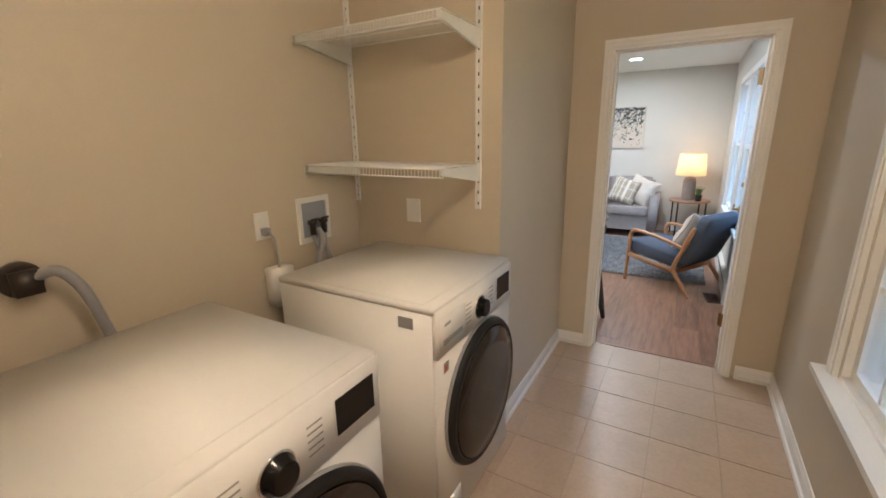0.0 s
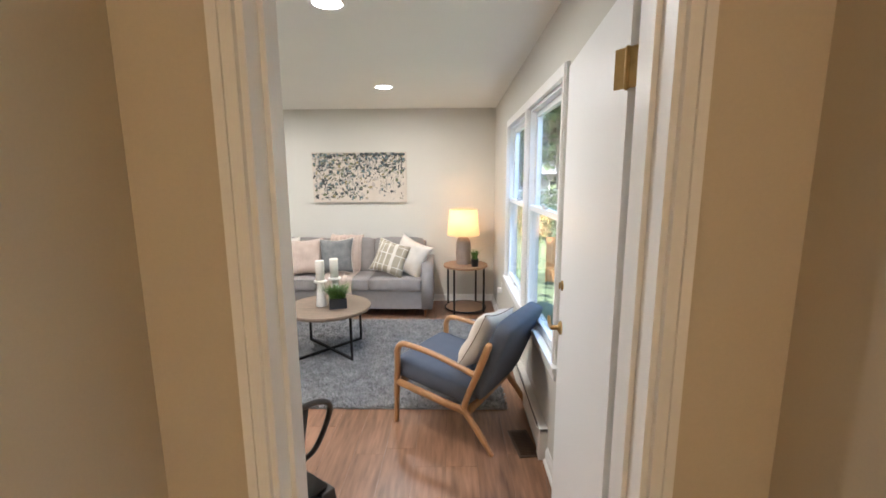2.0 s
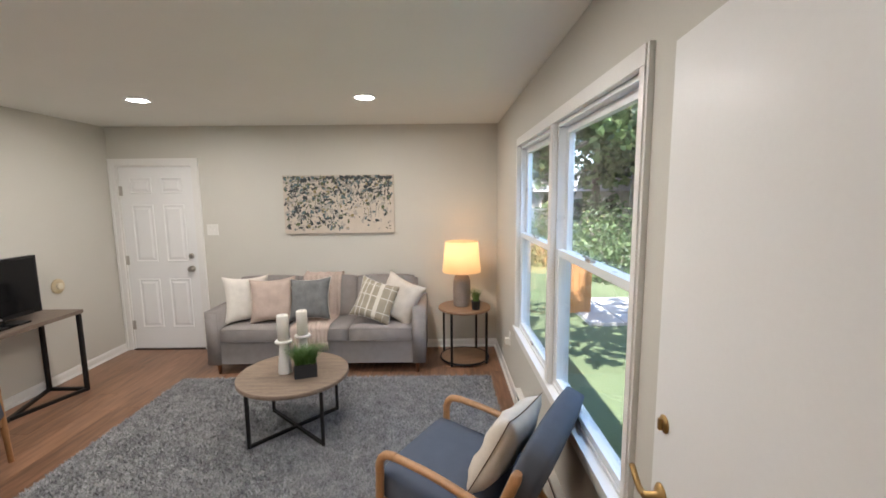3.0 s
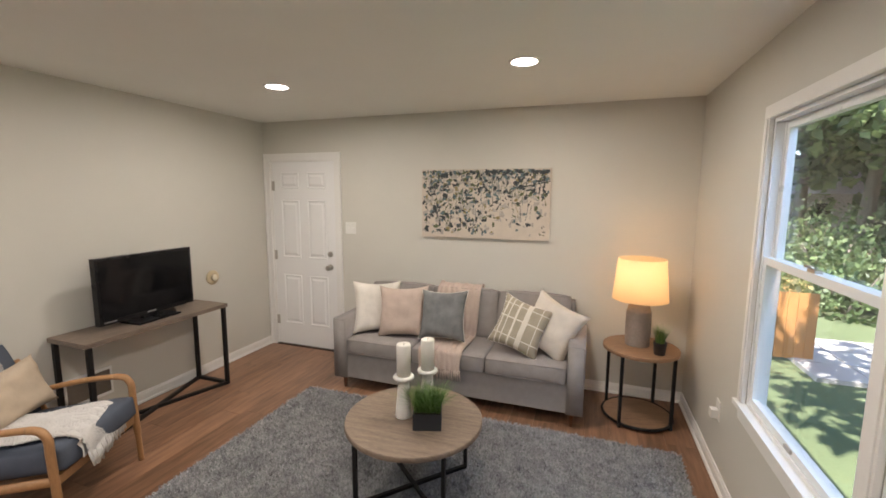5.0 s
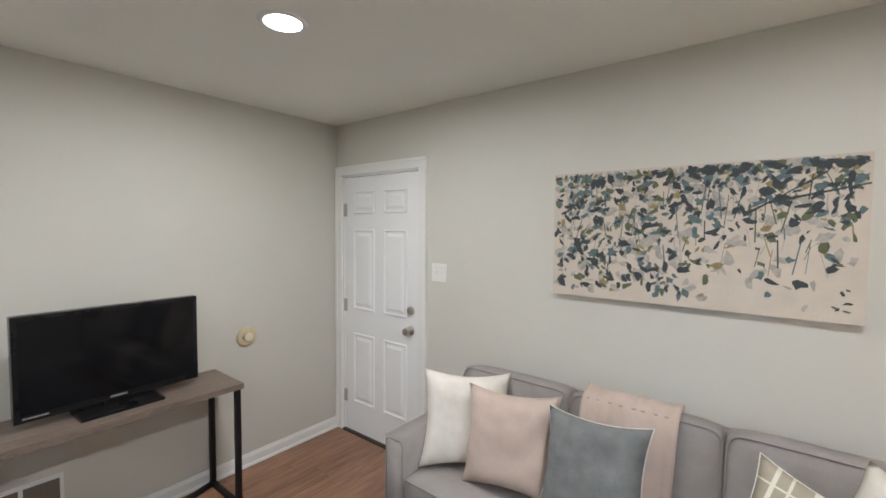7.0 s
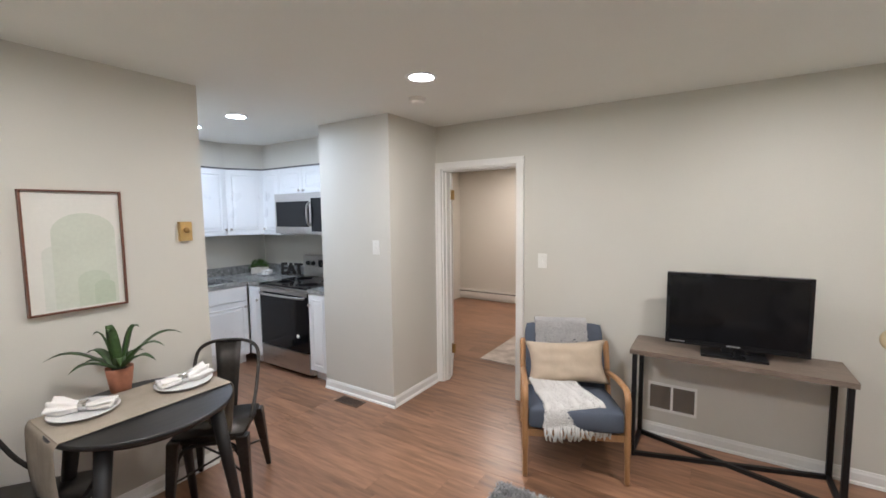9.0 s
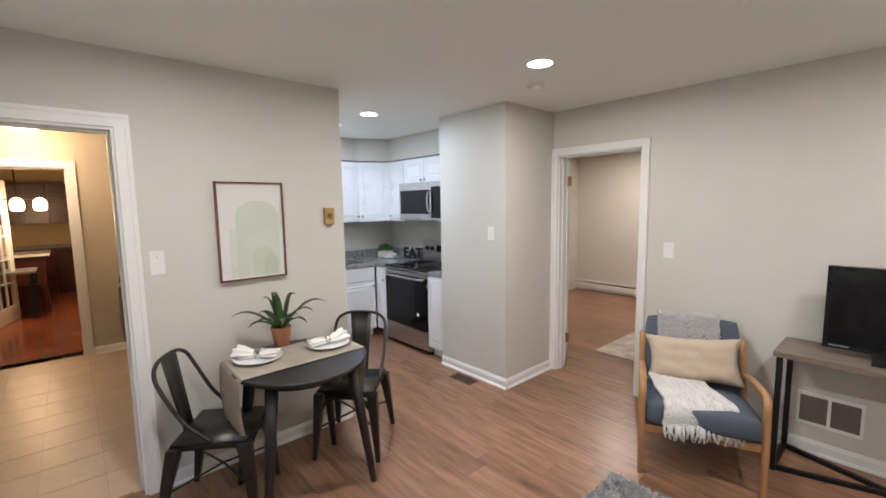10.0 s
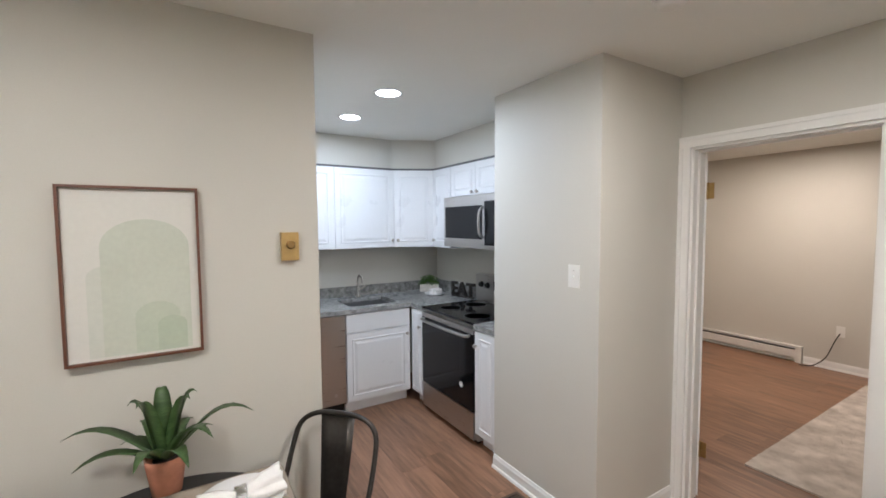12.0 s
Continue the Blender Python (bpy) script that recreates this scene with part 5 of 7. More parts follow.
def place_setting(x, y, rz, seed):
    p = thing("dinner_plate", pose(x, y, 0.7595, 0, 0, rz), "round white china dinner plate on the runner", "plate", "place settings")
    part("plate", lathe([(0.07, 0), (0.085, 0.002), (0.128, 0.014), (0.131, 0.017), (0.127, 0.0185), (0.09, 0.007), (0.0, 0.005)], 48), PLATEC, p)
    n = thing("napkin", pose(x, y, 0.7665, 0, 0, rz), "white cloth napkin gathered in a silver ring", "napkin", "napkins")
    bm = bmesh.new()
    rings = []
    for i in range(33):
        t = -1 + 2 * i / 32
        r = 0.013 + (0.032 * abs(t) ** 0.7 if t < 0 else 0.020 * t ** 0.9 * (1.25 - t * 0.6))
        ring = []
        for k in range(28):
            a = 2 * math.pi * k / 28
            f = 1 + 0.28 * math.sin(7 * a + seed + 2 * t) * min(1, abs(t) * 2) + 0.2 * noise.noise((3 * math.cos(a), 3 * math.sin(a), t * 3 + seed))
            flat = 1.35 if abs(t) > 0.2 else 1.0
            ring.append(bm.verts.new((t * 0.12 + (0.012 * noise.noise((a * 2, seed, t)) if abs(t) > 0.9 else 0), r * f * math.cos(a) * flat, max(0.0, 0.018 + r * f * math.sin(a) * 0.8 + 0.010 * abs(t)))))
        rings.append(ring)
    for a, b in zip(rings, rings[1:]):
        for k in range(28):
            j = (k + 1) % 28
            bm.faces.new((a[k], a[j], b[j], b[k]))
    bm.faces.new(rings[0])
    bm.faces.new(list(reversed(rings[-1])))
    bmesh.ops.recalc_face_normals(bm, faces=bm.faces)
    part("cloth", smooth(bm), NAPKIN, n)
    part("napkin_ring", lathe([(0.0215, -0.017), (0.024, -0.012), (0.0225, 0), (0.024, 0.012), (0.0215, 0.017), (0.019, 0.017), (0.019, -0.017)], 24, pose(0, 0, 0.0245, 0, 90)), CHROME, n, "silver napkin ring")


place_setting(-0.682, 3.925, 136, 1.0)
place_setting(-1.078, 3.975, 4, 2.3)

al = thing("potted_aloe", pose(-0.878, 3.766, 0.75), "aloe plant with arching leaves in a terracotta pot", "potted plant")
part("pot", lathe([(0.040, 0), (0.043, 0.002), (0.058, 0.105), (0.060, 0.125), (0.055, 0.126), (0.053, 0.112), (0, 0.112)], 36), TERRA, al, "plain terracotta pot")
part("soil", lathe([(0.053, 0.108), (0.03, 0.114), (0, 0.116)], 24), SOIL, al)
rnd = random.Random(21)
for k in range(15):
    a = radians(k * 137.5)
    inner = k < 5
    ln = rnd.uniform(0.27, 0.32) if inner else rnd.uniform(0.22, 0.28)
    rise = rnd.uniform(0.9, 1.05) if inner else rnd.uniform(0.5, 0.95)
    if not inner and math.sin(a) < -0.3:
        ln *= 0.66
    bm = bmesh.new()
    rows = []
    for s in range(9):
        t = s / 8
        r = 0.012 + ln * t * (0.3 if inner else 0.95)
        z = 0.112 + ln * rise * math.sin(t * 1.9) * 0.75 - (0 if inner else 0.025 * t * t * t)
        w = 0.028 * (1 - t) ** 0.6 * (0.75 + 0.5 * math.sin(t * math.pi)) + 0.0008
        th_ = 0.006 * (1 - t) + 0.0006
        c, d = Vector((math.cos(a), math.sin(a), 0)), Vector((-math.sin(a), math.cos(a), 0))
        mid = c * r + Vector((0, 0, z))
        rows.append([bm.verts.new(mid + d * w + Vector((0, 0, w * 0.35))), bm.verts.new(mid + Vector((0, 0, th_ * 0.2))), bm.verts.new(mid - d * w + Vector((0, 0, w * 0.35))), bm.verts.new(mid - Vector((0, 0, th_)))])
    for p, q in zip(rows, rows[1:]):
        for i in range(4):
            j = (i + 1) % 4
            bm.faces.new((p[i], p[j], q[j], q[i]))
    bm.faces.new(rows[0])
    bmesh.ops.recalc_face_normals(bm, faces=bm.faces)
    part("leaf", smooth(bm), ALOE, al)


def cafe_chair(m, label):
    """A pressed-metal cafe chair; local y is forward."""
    c = thing("cafe_chair", m, label, "dining chair", "metal cafe chairs")
    part("seat", smooth(join(bbox(-0.18, 0.18, -0.17, 0.19, 0.435, 0.45, 0.012, 3), bbox(-0.172, 0.172, -0.165, 0.182, 0.405, 0.436, 0.006, 2))), GUN, c)
    for sx in (-1, 1):
        for sy, y0, y1 in ((1, 0.175, 0.22), (-1, -0.155, -0.245)):
            bm = bmesh.new()
            rows = []
            for x, y, z, w in ((sx * 0.17, y0, 0.43, 0.032), (sx * 0.185, (y0 + y1) / 2, 0.24, 0.024), (sx * 0.205, y1, 0.0, 0.014)):
                rows.append([bm.verts.new((x + a * w, y + b * w, z)) for a, b in ((-1, -1), (1, -1), (1, 1), (-1, 1))])
            for p, q in zip(rows, rows[1:]):
                for i in range(4):
                    j = (i + 1) % 4
                    bm.faces.new((p[i], p[j], q[j], q[i]))
            bm.faces.new(rows[0])
            bm.faces.new(rows[-1])
            bmesh.ops.recalc_face_normals(bm, faces=bm.faces)
            bevelled(bm, 0.006, 2)
            part("leg", bm, GUN, c, "tapered pressed-metal leg")
    part("stretcher", join(tube(curve([(-0.185, 0.19, 0.26), (-0.12, 0.185, 0.375), (0, 0.18, 0.40), (0.12, 0.185, 0.375), (0.185, 0.19, 0.26)]), 0.007, 8, flat=2.0),
                           tube([(-0.19, 0.2, 0.2), (0, 0, 0.23), (0.19, -0.2, 0.2)], 0.006, 8), tube([(0.19, 0.2, 0.198), (0, 0, 0.2245), (-0.19, -0.2, 0.198)], 0.006, 8)), GUN, c)
    part("back_hoop", tube(curve([(-0.175, 0.02, 0.445), (-0.182, -0.10, 0.56), (-0.183, -0.19, 0.72), (-0.165, -0.225, 0.80), (-0.10, -0.24, 0.84), (0, -0.243, 0.848), (0.10, -0.24, 0.84), (0.165, -0.225, 0.80), (0.183, -0.19, 0.72), (0.182, -0.10, 0.56), (0.175, 0.02, 0.445)], 6), 0.0105, 10), GUN, c, "bent tube back hoop")
    bm = bmesh.new()
    rows = []
    for y, z, w in ((-0.165, 0.44, 0.052), (-0.185, 0.55, 0.058), (-0.21, 0.68, 0.066), (-0.238, 0.842, 0.076)):
        rows.append([bm.verts.new((x * w, y - 0.006 * (1 - abs(x)), z)) for x in (-1, -0.5, 0, 0.5, 1)])
    for p, q in zip(rows, rows[1:]):
        for i in range(4):
            bm.faces.new((p[i], p[i + 1], q[i + 1], q[i]))
    bmesh.ops.recalc_face_normals(bm, faces=bm.faces)
    bmesh.ops.solidify(bm, geom=bm.faces[:], thickness=0.003)
    part("back_slat", smooth(bm), GUN, c, "pressed-metal back slat")


cafe_chair(facing(-0.475, 3.915, -0.82, 0.57), "gunmetal cafe chair turned from the table")
cafe_chair(facing(-1.30, 3.885, 0.72, 0.69), "gunmetal cafe chair drawn up to the table beside the kitchen")

# ---- kitchen ----
CAB = material("white_thermofoil", (0.80, 0.81, 0.82), 0.3, vary=0.012, scale=4, bump=0.015)
GRANITE = material("grey_granite", (0.13, 0.135, 0.135), 0.15, vary=0.5, scale=28, fine=160, bump=0.02, second=(0.52, 0.52, 0.50))
KNOB = NICKEL


def door_front(parent, x0, x1, z0, z1, y, knob=None, name="door"):
    """A raised-panel cabinet front whose face looks along -y of the cabinet."""
    d_ = part(name, bbox(x0 + 0.002, x1 - 0.002, y - 0.019, y, z0 + 0.002, z1 - 0.002, 0.003), CAB, parent)
    ins = 0.05 if (z1 - z0) > 0.25 and (x1 - x0) > 0.2 else 0.028
    if (z1 - z0) > 0.2:
        a, b, c, d = x0 + ins, x1 - ins, z0 + ins, z1 - ins
        part("panel_moulding", frame_ring(a, b, c, d, 0.012, y - 0.019, 0.006), CAB, d_)
        part("raised_panel", field(a + 0.022, b - 0.022, c + 0.022, d - 0.022, y - 0.019, 0.006), CAB, d_)
    if knob:
        part("knob", lathe([(0.007, 0), (0.006, 0.012), (0.014, 0.018), (0.015, 0.024), (0.010, 0.029), (0, 0.030)], 16, pose(knob[0], y - 0.022, knob[1], 90)), KNOB, d_, "small nickel knob")


def base_cabinet(m, w, d, fronts, label):
    """Local x along the wall, y = 0 at the front of the box, going back to d."""
    c = thing("base_cabinet", m, label, "kitchen cabinet", "kitchen base cabinets")
    if "sink" in label:
        part("body", join(bbox(0, w, 0, d, 0.10, 0.695, 0.002), bbox(0, w, 0, 0.02, 0.694, 0.872, 0), bbox(0, 0.016, 0.02, d, 0.694, 0.872, 0), bbox(w - 0.016, w, 0.02, d, 0.694, 0.872, 0)), CAB, c)
    else:
        part("body", bbox(0, w, 0, d, 0.10, 0.872, 0.002), CAB, c)
    part("toe_kick", bbox(0.002, w - 0.002, 0.06, 0.075, 0, 0.10, 0), CAB, c)
    for f in fronts:
        door_front(c, *f)


def wall_cabinet(m, w, d, z0, z1, fronts, label):
    c = thing("wall_cabinet", m, label, "kitchen cabinet", "kitchen wall cabinets")
    part("body", bbox(0, w, 0, d, z0, z1, 0.002), CAB, c)
    for f in fronts:
        door_front(c, *f)


SOUTH = 180     # fronts that look towards +y
FRY = 1.985
base_cabinet(pose(-2.085, FRY, 0, 0, 0, SOUTH), 0.595, FRY - YK - 0.01, [(0.0, 0.595, 0.11, 0.70, 0, (0.56, 0.64)), (0.0, 0.595, 0.71, 0.865, 0)], "white sink base cabinet with one door and false drawer")
dw = thing("dishwasher", pose(-1.465, FRY, 0, 0, 0, SOUTH), "stainless dishwasher under the granite counter", "dishwasher")
part("front_panel", bbox(0.005, 0.61, -0.022, 0.0, 0.12, 0.868, 0.004), STEEL, dw)
part("tub", bbox(0.004, 0.612, 0.001, 0.55, 0.10, 0.868, 0.002), BLACKM, dw)
part("toe_kick", bbox(0.01, 0.61, 0.045, 0.06, 0.0, 0.10, 0), BLACKM, dw, "black toe kick")
part("badge", lathe([(0.014, 0), (0.014, 0.001), (0, 0.0012)], 16, pose(0.52, -0.0225, 0.20, 90)), SILV, dw)
FX = -2.715
WESTF = 90      # fronts that look towards +x
base_cabinet(pose(FX, 2.005, 0, 0, 0, WESTF), 0.205, abs(XW - FX) - 0.01, [(0.005, 0.20, 0.11, 0.865, 0, (0.175, 0.72))], "narrow white base cabinet in the corner")
base_cabinet(pose(FX, 2.985, 0, 0, 0, WESTF), 0.245, abs(XW - FX) - 0.01, [(0.005, 0.24, 0.11, 0.865, 0, (0.03, 0.76))], "narrow white base cabinet beside the range")
# counters
ctop = thing("countertop", Matrix(), "speckled grey granite countertop with a low backsplash", "countertop")
SX0, SX1, SY0, SY1 = -2.62, -2.16, 1.50, 1.90
for a in ((XK - 0.003, SX1, YK + 0.003, 2.012), (SX1, SX0, YK + 0.003, SY0), (SX1, SX0, SY1, 2.012), (SX0, -2.69, YK + 0.003, 2.012)):
    bm = bbox(min(a[:2]), max(a[:2]), a[2], a[3], 0.874, 0.91, 0.0)
    part("slab", bm, GRANITE, ctop)
part("slab", bbox(XW + 0.003, -2.69, YK + 0.003, 2.207, 0.874, 0.91, 0.0), GRANITE, ctop)
part("slab", bbox(XW + 0.003, -2.69, 2.983, 3.236, 0.874, 0.91, 0.0), GRANITE, ctop)
part("backsplash", bbox(XW + 0.025, XK - 0.004, YK + 0.003, YK + 0.022, 0.911, 1.01, 0.002), GRANITE, ctop)
part("backsplash", bbox(XW + 0.003, XW + 0.022, YK + 0.003, 2.207, 0.911, 1.01, 0.002), GRANITE, ctop)
sk = thing("kitchen_sink", pose((SX0 + SX1) / 2, (SY0 + SY1) / 2, 0.874), "undermount stainless single-bowl sink", "sink")
hx, hy = (SX1 - SX0) / 2 - 0.002, (SY1 - SY0) / 2 - 0.002
bm = bmesh.new()
for a in ((-hx, hx, -hy, hy, -0.17, -0.165), (-hx, -hx + 0.006, -hy, hy, -0.165, 0.0), (hx - 0.006, hx, -hy, hy, -0.165, 0.0), (-hx + 0.006, hx - 0.006, -hy, -hy + 0.006, -0.165, 0), (-hx + 0.006, hx - 0.006, hy - 0.006, hy, -0.165, 0)):
    box(bm, *a)
part("bowl", bm, material("dull_sink_steel", (0.22, 0.22, 0.22), 0.45, metal=0.7, vary=0.08), sk)
fc = thing("kitchen_faucet", pose(-2.40, 1.44, 0.91), "brushed nickel gooseneck kitchen faucet", "faucet")
part("base", lathe([(0.028, 0), (0.028, 0.008), (0.018, 0.014), (0.017, 0.09), (0.013, 0.10), (0, 0.10)], 20), NICKEL, fc)
part("spout", tube(curve([(0, 0, 0.09), (0, 0.0, 0.17), (0, 0.04, 0.215), (0, 0.10, 0.20), (0, 0.125, 0.15)]), 0.011, 12), NICKEL, fc)
part("lever", tube([(-0.015, 0, 0.07), (-0.05, 0.0, 0.085), (-0.085, 0.01, 0.12)], [0.009, 0.007, 0.006], 10), NICKEL, fc)

rg = thing("electric_range", pose(-2.70, 2.985, 0, 0, 0, -90), "stainless electric range with black glass door and cooktop", "range")
# local x runs towards -y of the room, local y towards +x (the front)
RW, RD = 0.762, 0.635
part("body", bbox(0.003, RW - 0.003, -RD, -0.03, 0.03, 0.895, 0.003), STEEL, rg)
part("cooktop", bbox(0, RW, -RD + 0.07, 0.005, 0.896, 0.914, 0.005), BLACKGL, rg, "black glass cooktop")
for x, y, r in ((0.19, -0.16, 0.10), (0.57, -0.16, 0.085), (0.19, -0.42, 0.075), (0.57, -0.42, 0.095)):
    part("burner_ring", lathe([(r - 0.003, 0.9141), (r, 0.9143), (r + 0.002, 0.9141)], 40, pose(x, y, 0)), material("burner_grey", (0.08, 0.08, 0.08), 0.3, bump=0), rg)
dr = part("oven_door", bbox(0.006, RW - 0.006, -0.03, 0.012, 0.26, 0.86, 0.006), BLACKGL, rg, "black glass oven door")
part("door_trim", bbox(0.006, RW - 0.006, -0.028, 0.015, 0.83, 0.868, 0.005), STEEL, dr)
part("handle", join(tube(curve([(0.05, 0.015, 0.815), (0.06, 0.05, 0.815), (0.2, 0.062, 0.815), (RW / 2, 0.064, 0.815), (RW - 0.2, 0.062, 0.815), (RW - 0.06, 0.05, 0.815), (RW - 0.05, 0.015, 0.815)]), 0.012, 12)), STEEL, dr, "curved stainless handle")
part("door_sticker", lathe([(0.022, 0), (0.022, 0.0006), (0, 0.0007)], 20, pose(0.16, 0.0125, 0.42, -90)), PLASTIC, dr)
part("drawer_front", bbox(0.006, RW - 0.006, -0.03, 0.010, 0.05, 0.25, 0.006), STEEL, rg, "stainless storage drawer")
part("kick", bbox(0.03, RW - 0.03, -0.08, -0.05, 0.0, 0.05, 0), BLACKM, rg)
bg = part("backguard", bbox(0.0, RW, -RD, -RD + 0.065, 0.90, 1.16, 0.008, 3), STEEL, rg)
part("control_panel", bbox(0.25, 0.5, -RD + 0.064, -RD + 0.068, 1.03, 1.11, 0.002, 1), BLACKGL, bg, "black control display")
for x in (0.08, 0.17, 0.58, 0.67):
    part("control_knob", lathe([(0.026, 0), (0.026, 0.006), (0.021, 0.012), (0.019, 0.03), (0, 0.031)], 20, pose(x, -RD + 0.065, 1.07, -90)), BLACKM, bg, "black control knob")

# wall cabinets, diagonal corner, soffit
UF = 1.67
wall_cabinet(pose(-1.46, UF, 0, 0, 0, SOUTH), 0.645, UF - YK - 0.004, 1.40, 2.14, [(0.002, 0.32, 1.405, 2.135, 0, (0.29, 1.46)), (0.322, 0.643, 1.405, 2.135, 0)], "white two-door wall cabinet over the dishwasher")
wall_cabinet(pose(-2.107, UF, 0, 0, 0, SOUTH), 0.583, UF - YK - 0.004, 1.40, 2.14, [(0.002, 0.581, 1.405, 2.135, 0, (0.55, 1.47))], "white one-door wall cabinet over the sink")
UX = -3.04
dlen = math.hypot(UX + 2.692, 1.85 - UF)
dm_ = thing("wall_cabinet", pose(-2.692, UF, 0, 0, 0, math.degrees(math.atan2(1.85 - UF, UX + 2.692))), "white diagonal corner wall cabinet", "kitchen cabinet", "kitchen wall cabinets")
door_front(dm_, 0.004, dlen - 0.004, 1.405, 2.135, 0, (0.04, 1.47))
bm = bmesh.new()
ring = [(-2.693, UF), (-2.693, YK + 0.004), (XW + 0.004, YK + 0.004), (XW + 0.004, 1.849), (UX, 1.849)]
inv = dm_.matrix_world.inverted()
lo = [bm.verts.new(inv @ Vector((x, y, 1.40))) for x, y in ring]
hi = [bm.verts.new(inv @ Vector((x, y, 2.14))) for x, y in ring]
bm.faces.new(lo)
bm.faces.new(hi)
for i in range(5):
    j = (i + 1) % 5
    bm.faces.new((lo[i], lo[j], hi[j], hi[i]))
bmesh.ops.recalc_face_normals(bm, faces=bm.faces)
part("body", bm, CAB, dm_)
wall_cabinet(pose(UX, 1.852, 0, 0, 0, WESTF), 0.326, abs(XW - UX) - 0.004, 1.40, 2.14, [(0.002, 0.324, 1.405, 2.135, 0, (0.05, 1.47))], "narrow white wall cabinet beside the microwave")
wall_cabinet(pose(UX, 2.18, 0, 0, 0, WESTF), 0.76, abs(XW - UX) - 0.004, 1.862, 2.14, [(0.002, 0.379, 1.866, 2.135, 0, (0.345, 1.89)), (0.381, 0.758, 1.866, 2.135, 0, (0.415, 1.89))], "white two-door cabinet above the microwave")
wall_cabinet(pose(UX, 2.942, 0, 0, 0, WESTF), 0.29, abs(XW - UX) - 0.004, 1.40, 2.14, [(0.002, 0.288, 1.405, 2.135, 0)], "narrow white wall cabinet beside the boxed-out wall")
mw = thing("microwave", pose(-2.955, 2.94, 1.425, 0, 0, -90), "stainless over-the-range microwave with dark glass", "microwave")
part("body", bbox(0.002, 0.758, -0.38, -0.02, 0, 0.43, 0.003), STEEL, mw)
part("front_frame", bbox(0.0, 0.76, -0.02, 0.006, 0.0, 0.43, 0.006), STEEL, mw)
part("door_glass", bbox(0.20, 0.735, 0.005, 0.009, 0.075, 0.345, 0.002, 1), BLACKGL, mw, "dark door glass")
part("control_panel", bbox(0.012, 0.165, 0.005, 0.009, 0.03, 0.375, 0.002, 1), BLACKGL, mw, "black control panel")
part("handle", tube(curve([(0.185, 0.006, 0.09), (0.185, 0.04, 0.12), (0.185, 0.05, 0.21), (0.185, 0.04, 0.30), (0.185, 0.006, 0.33)]), 0.011, 12), STEEL, mw, "curved steel handle")
bm = bmesh.new()
sof = [(XK - 0.002, UF - 0.02), (-2.686, UF - 0.02), (UX - 0.02, 1.84), (UX - 0.02, 3.238), (XW + 0.002, 3.238), (XW + 0.002, YK + 0.002), (XK - 0.002, YK + 0.002)]
lo = [bm.verts.new((x, y, 2.158)) for x, y in sof]
hi = [bm.verts.new((x, y, H)) for x, y in sof]
bm.faces.new(lo)
for i in range(len(sof)):
    j = (i + 1) % len(sof)
    bm.faces.new((lo[i], lo[j], hi[j], hi[i]))
bmesh.ops.recalc_face_normals(bm, faces=bm.faces)
solid("soffit", bm, WALL, "greige painted soffit above the wall cabinets", "soffit", "structure")
# dark strip in the gap under the soffit, its shadow put into the colour
bm = bmesh.new()
tr_ = [(XK - 0.002, UF + 0.004), (-2.69, UF + 0.004), (UX + 0.004, 1.851), (UX + 0.004, 3.238)]
lo = [bm.verts.new((x, y, 2.142)) for x, y in tr_ + [(UX - 0.03, 3.238), (UX - 0.03, 1.85), (-2.70, UF - 0.03), (XK - 0.002, UF - 0.03)]]
hi = [bm.verts.new((v.co.x, v.co.y, 2.157)) for v in lo]
bm.faces.new(lo)
bm.faces.new(hi)
for i in range(8):
    j = (i + 1) % 8
    bm.faces.new((lo[i], lo[j], hi[j], hi[i]))
bmesh.ops.recalc_face_normals(bm, faces=bm.faces)
solid("cabinet_top_rail", bm, material("shadow_grey_strip", (0.12, 0.12, 0.12), 0.6), "dark grey shadow line along the tops of the cabinets", "trim", "structure")

# things on the counter
bx = thing("herb_planter", pose(-3.17, 1.51, 0.91, 0, 0, 150), "whitewashed wooden box with a leafy green plant", "planter")
for a in ((-0.10, 0.10, -0.055, -0.047), (-0.10, 0.10, 0.047, 0.055), (-0.10, -0.092, -0.047, 0.047), (0.092, 0.10, -0.047, 0.047)):
    part("side_board", bbox(a[0], a[1], a[2], a[3], 0, 0.075, 0.002), material("whitewashed_wood", (0.62, 0.57, 0.50), 0.7, vary=0.15, scale=12) if "whitewashed_wood" not in bpy.data.materials else bpy.data.materials["whitewashed_wood"], bx)
part("soil", bbox(-0.092, 0.092, -0.047, 0.047, 0.002, 0.06, 0), SOIL, bx)
verts, faces = [], []
rnd = random.Random(9)
for k in range(420):
    a, b_, r = rnd.uniform(0, 6.28), rnd.uniform(0, 1.5), rnd.uniform(0.05, 0.105)
    c = Vector((r * 1.2 * math.cos(a) * math.cos(b_), r * 0.8 * math.sin(a) * math.cos(b_), 0.065 + r * math.sin(b_)))
    d = Vector((rnd.uniform(-1, 1), rnd.uniform(-1, 1), rnd.uniform(-0.3, 1))).normalized()
    s = d.orthogonal().normalized()
    l, w = 0.014, 0.006
    base = len(verts)
    verts += [tuple(c - d * l), tuple(c + s * w), tuple(c + d * l), tuple(c - s * w)]
    faces.append((base, base + 1, base + 2, base + 3))
me = bpy.data.meshes.new("leaves")
me.from_pydata(verts, [], faces)
me.materials.append(GRASS)
ob = new("leaves", me)
ob.parent = bx
tagged(ob, "small green leaves", kind="stuff")
tw = thing("dish_tray", pose(-3.10, 1.74, 0.91, 0, 0, 20), "small white dish with a folded white towel", "tray")
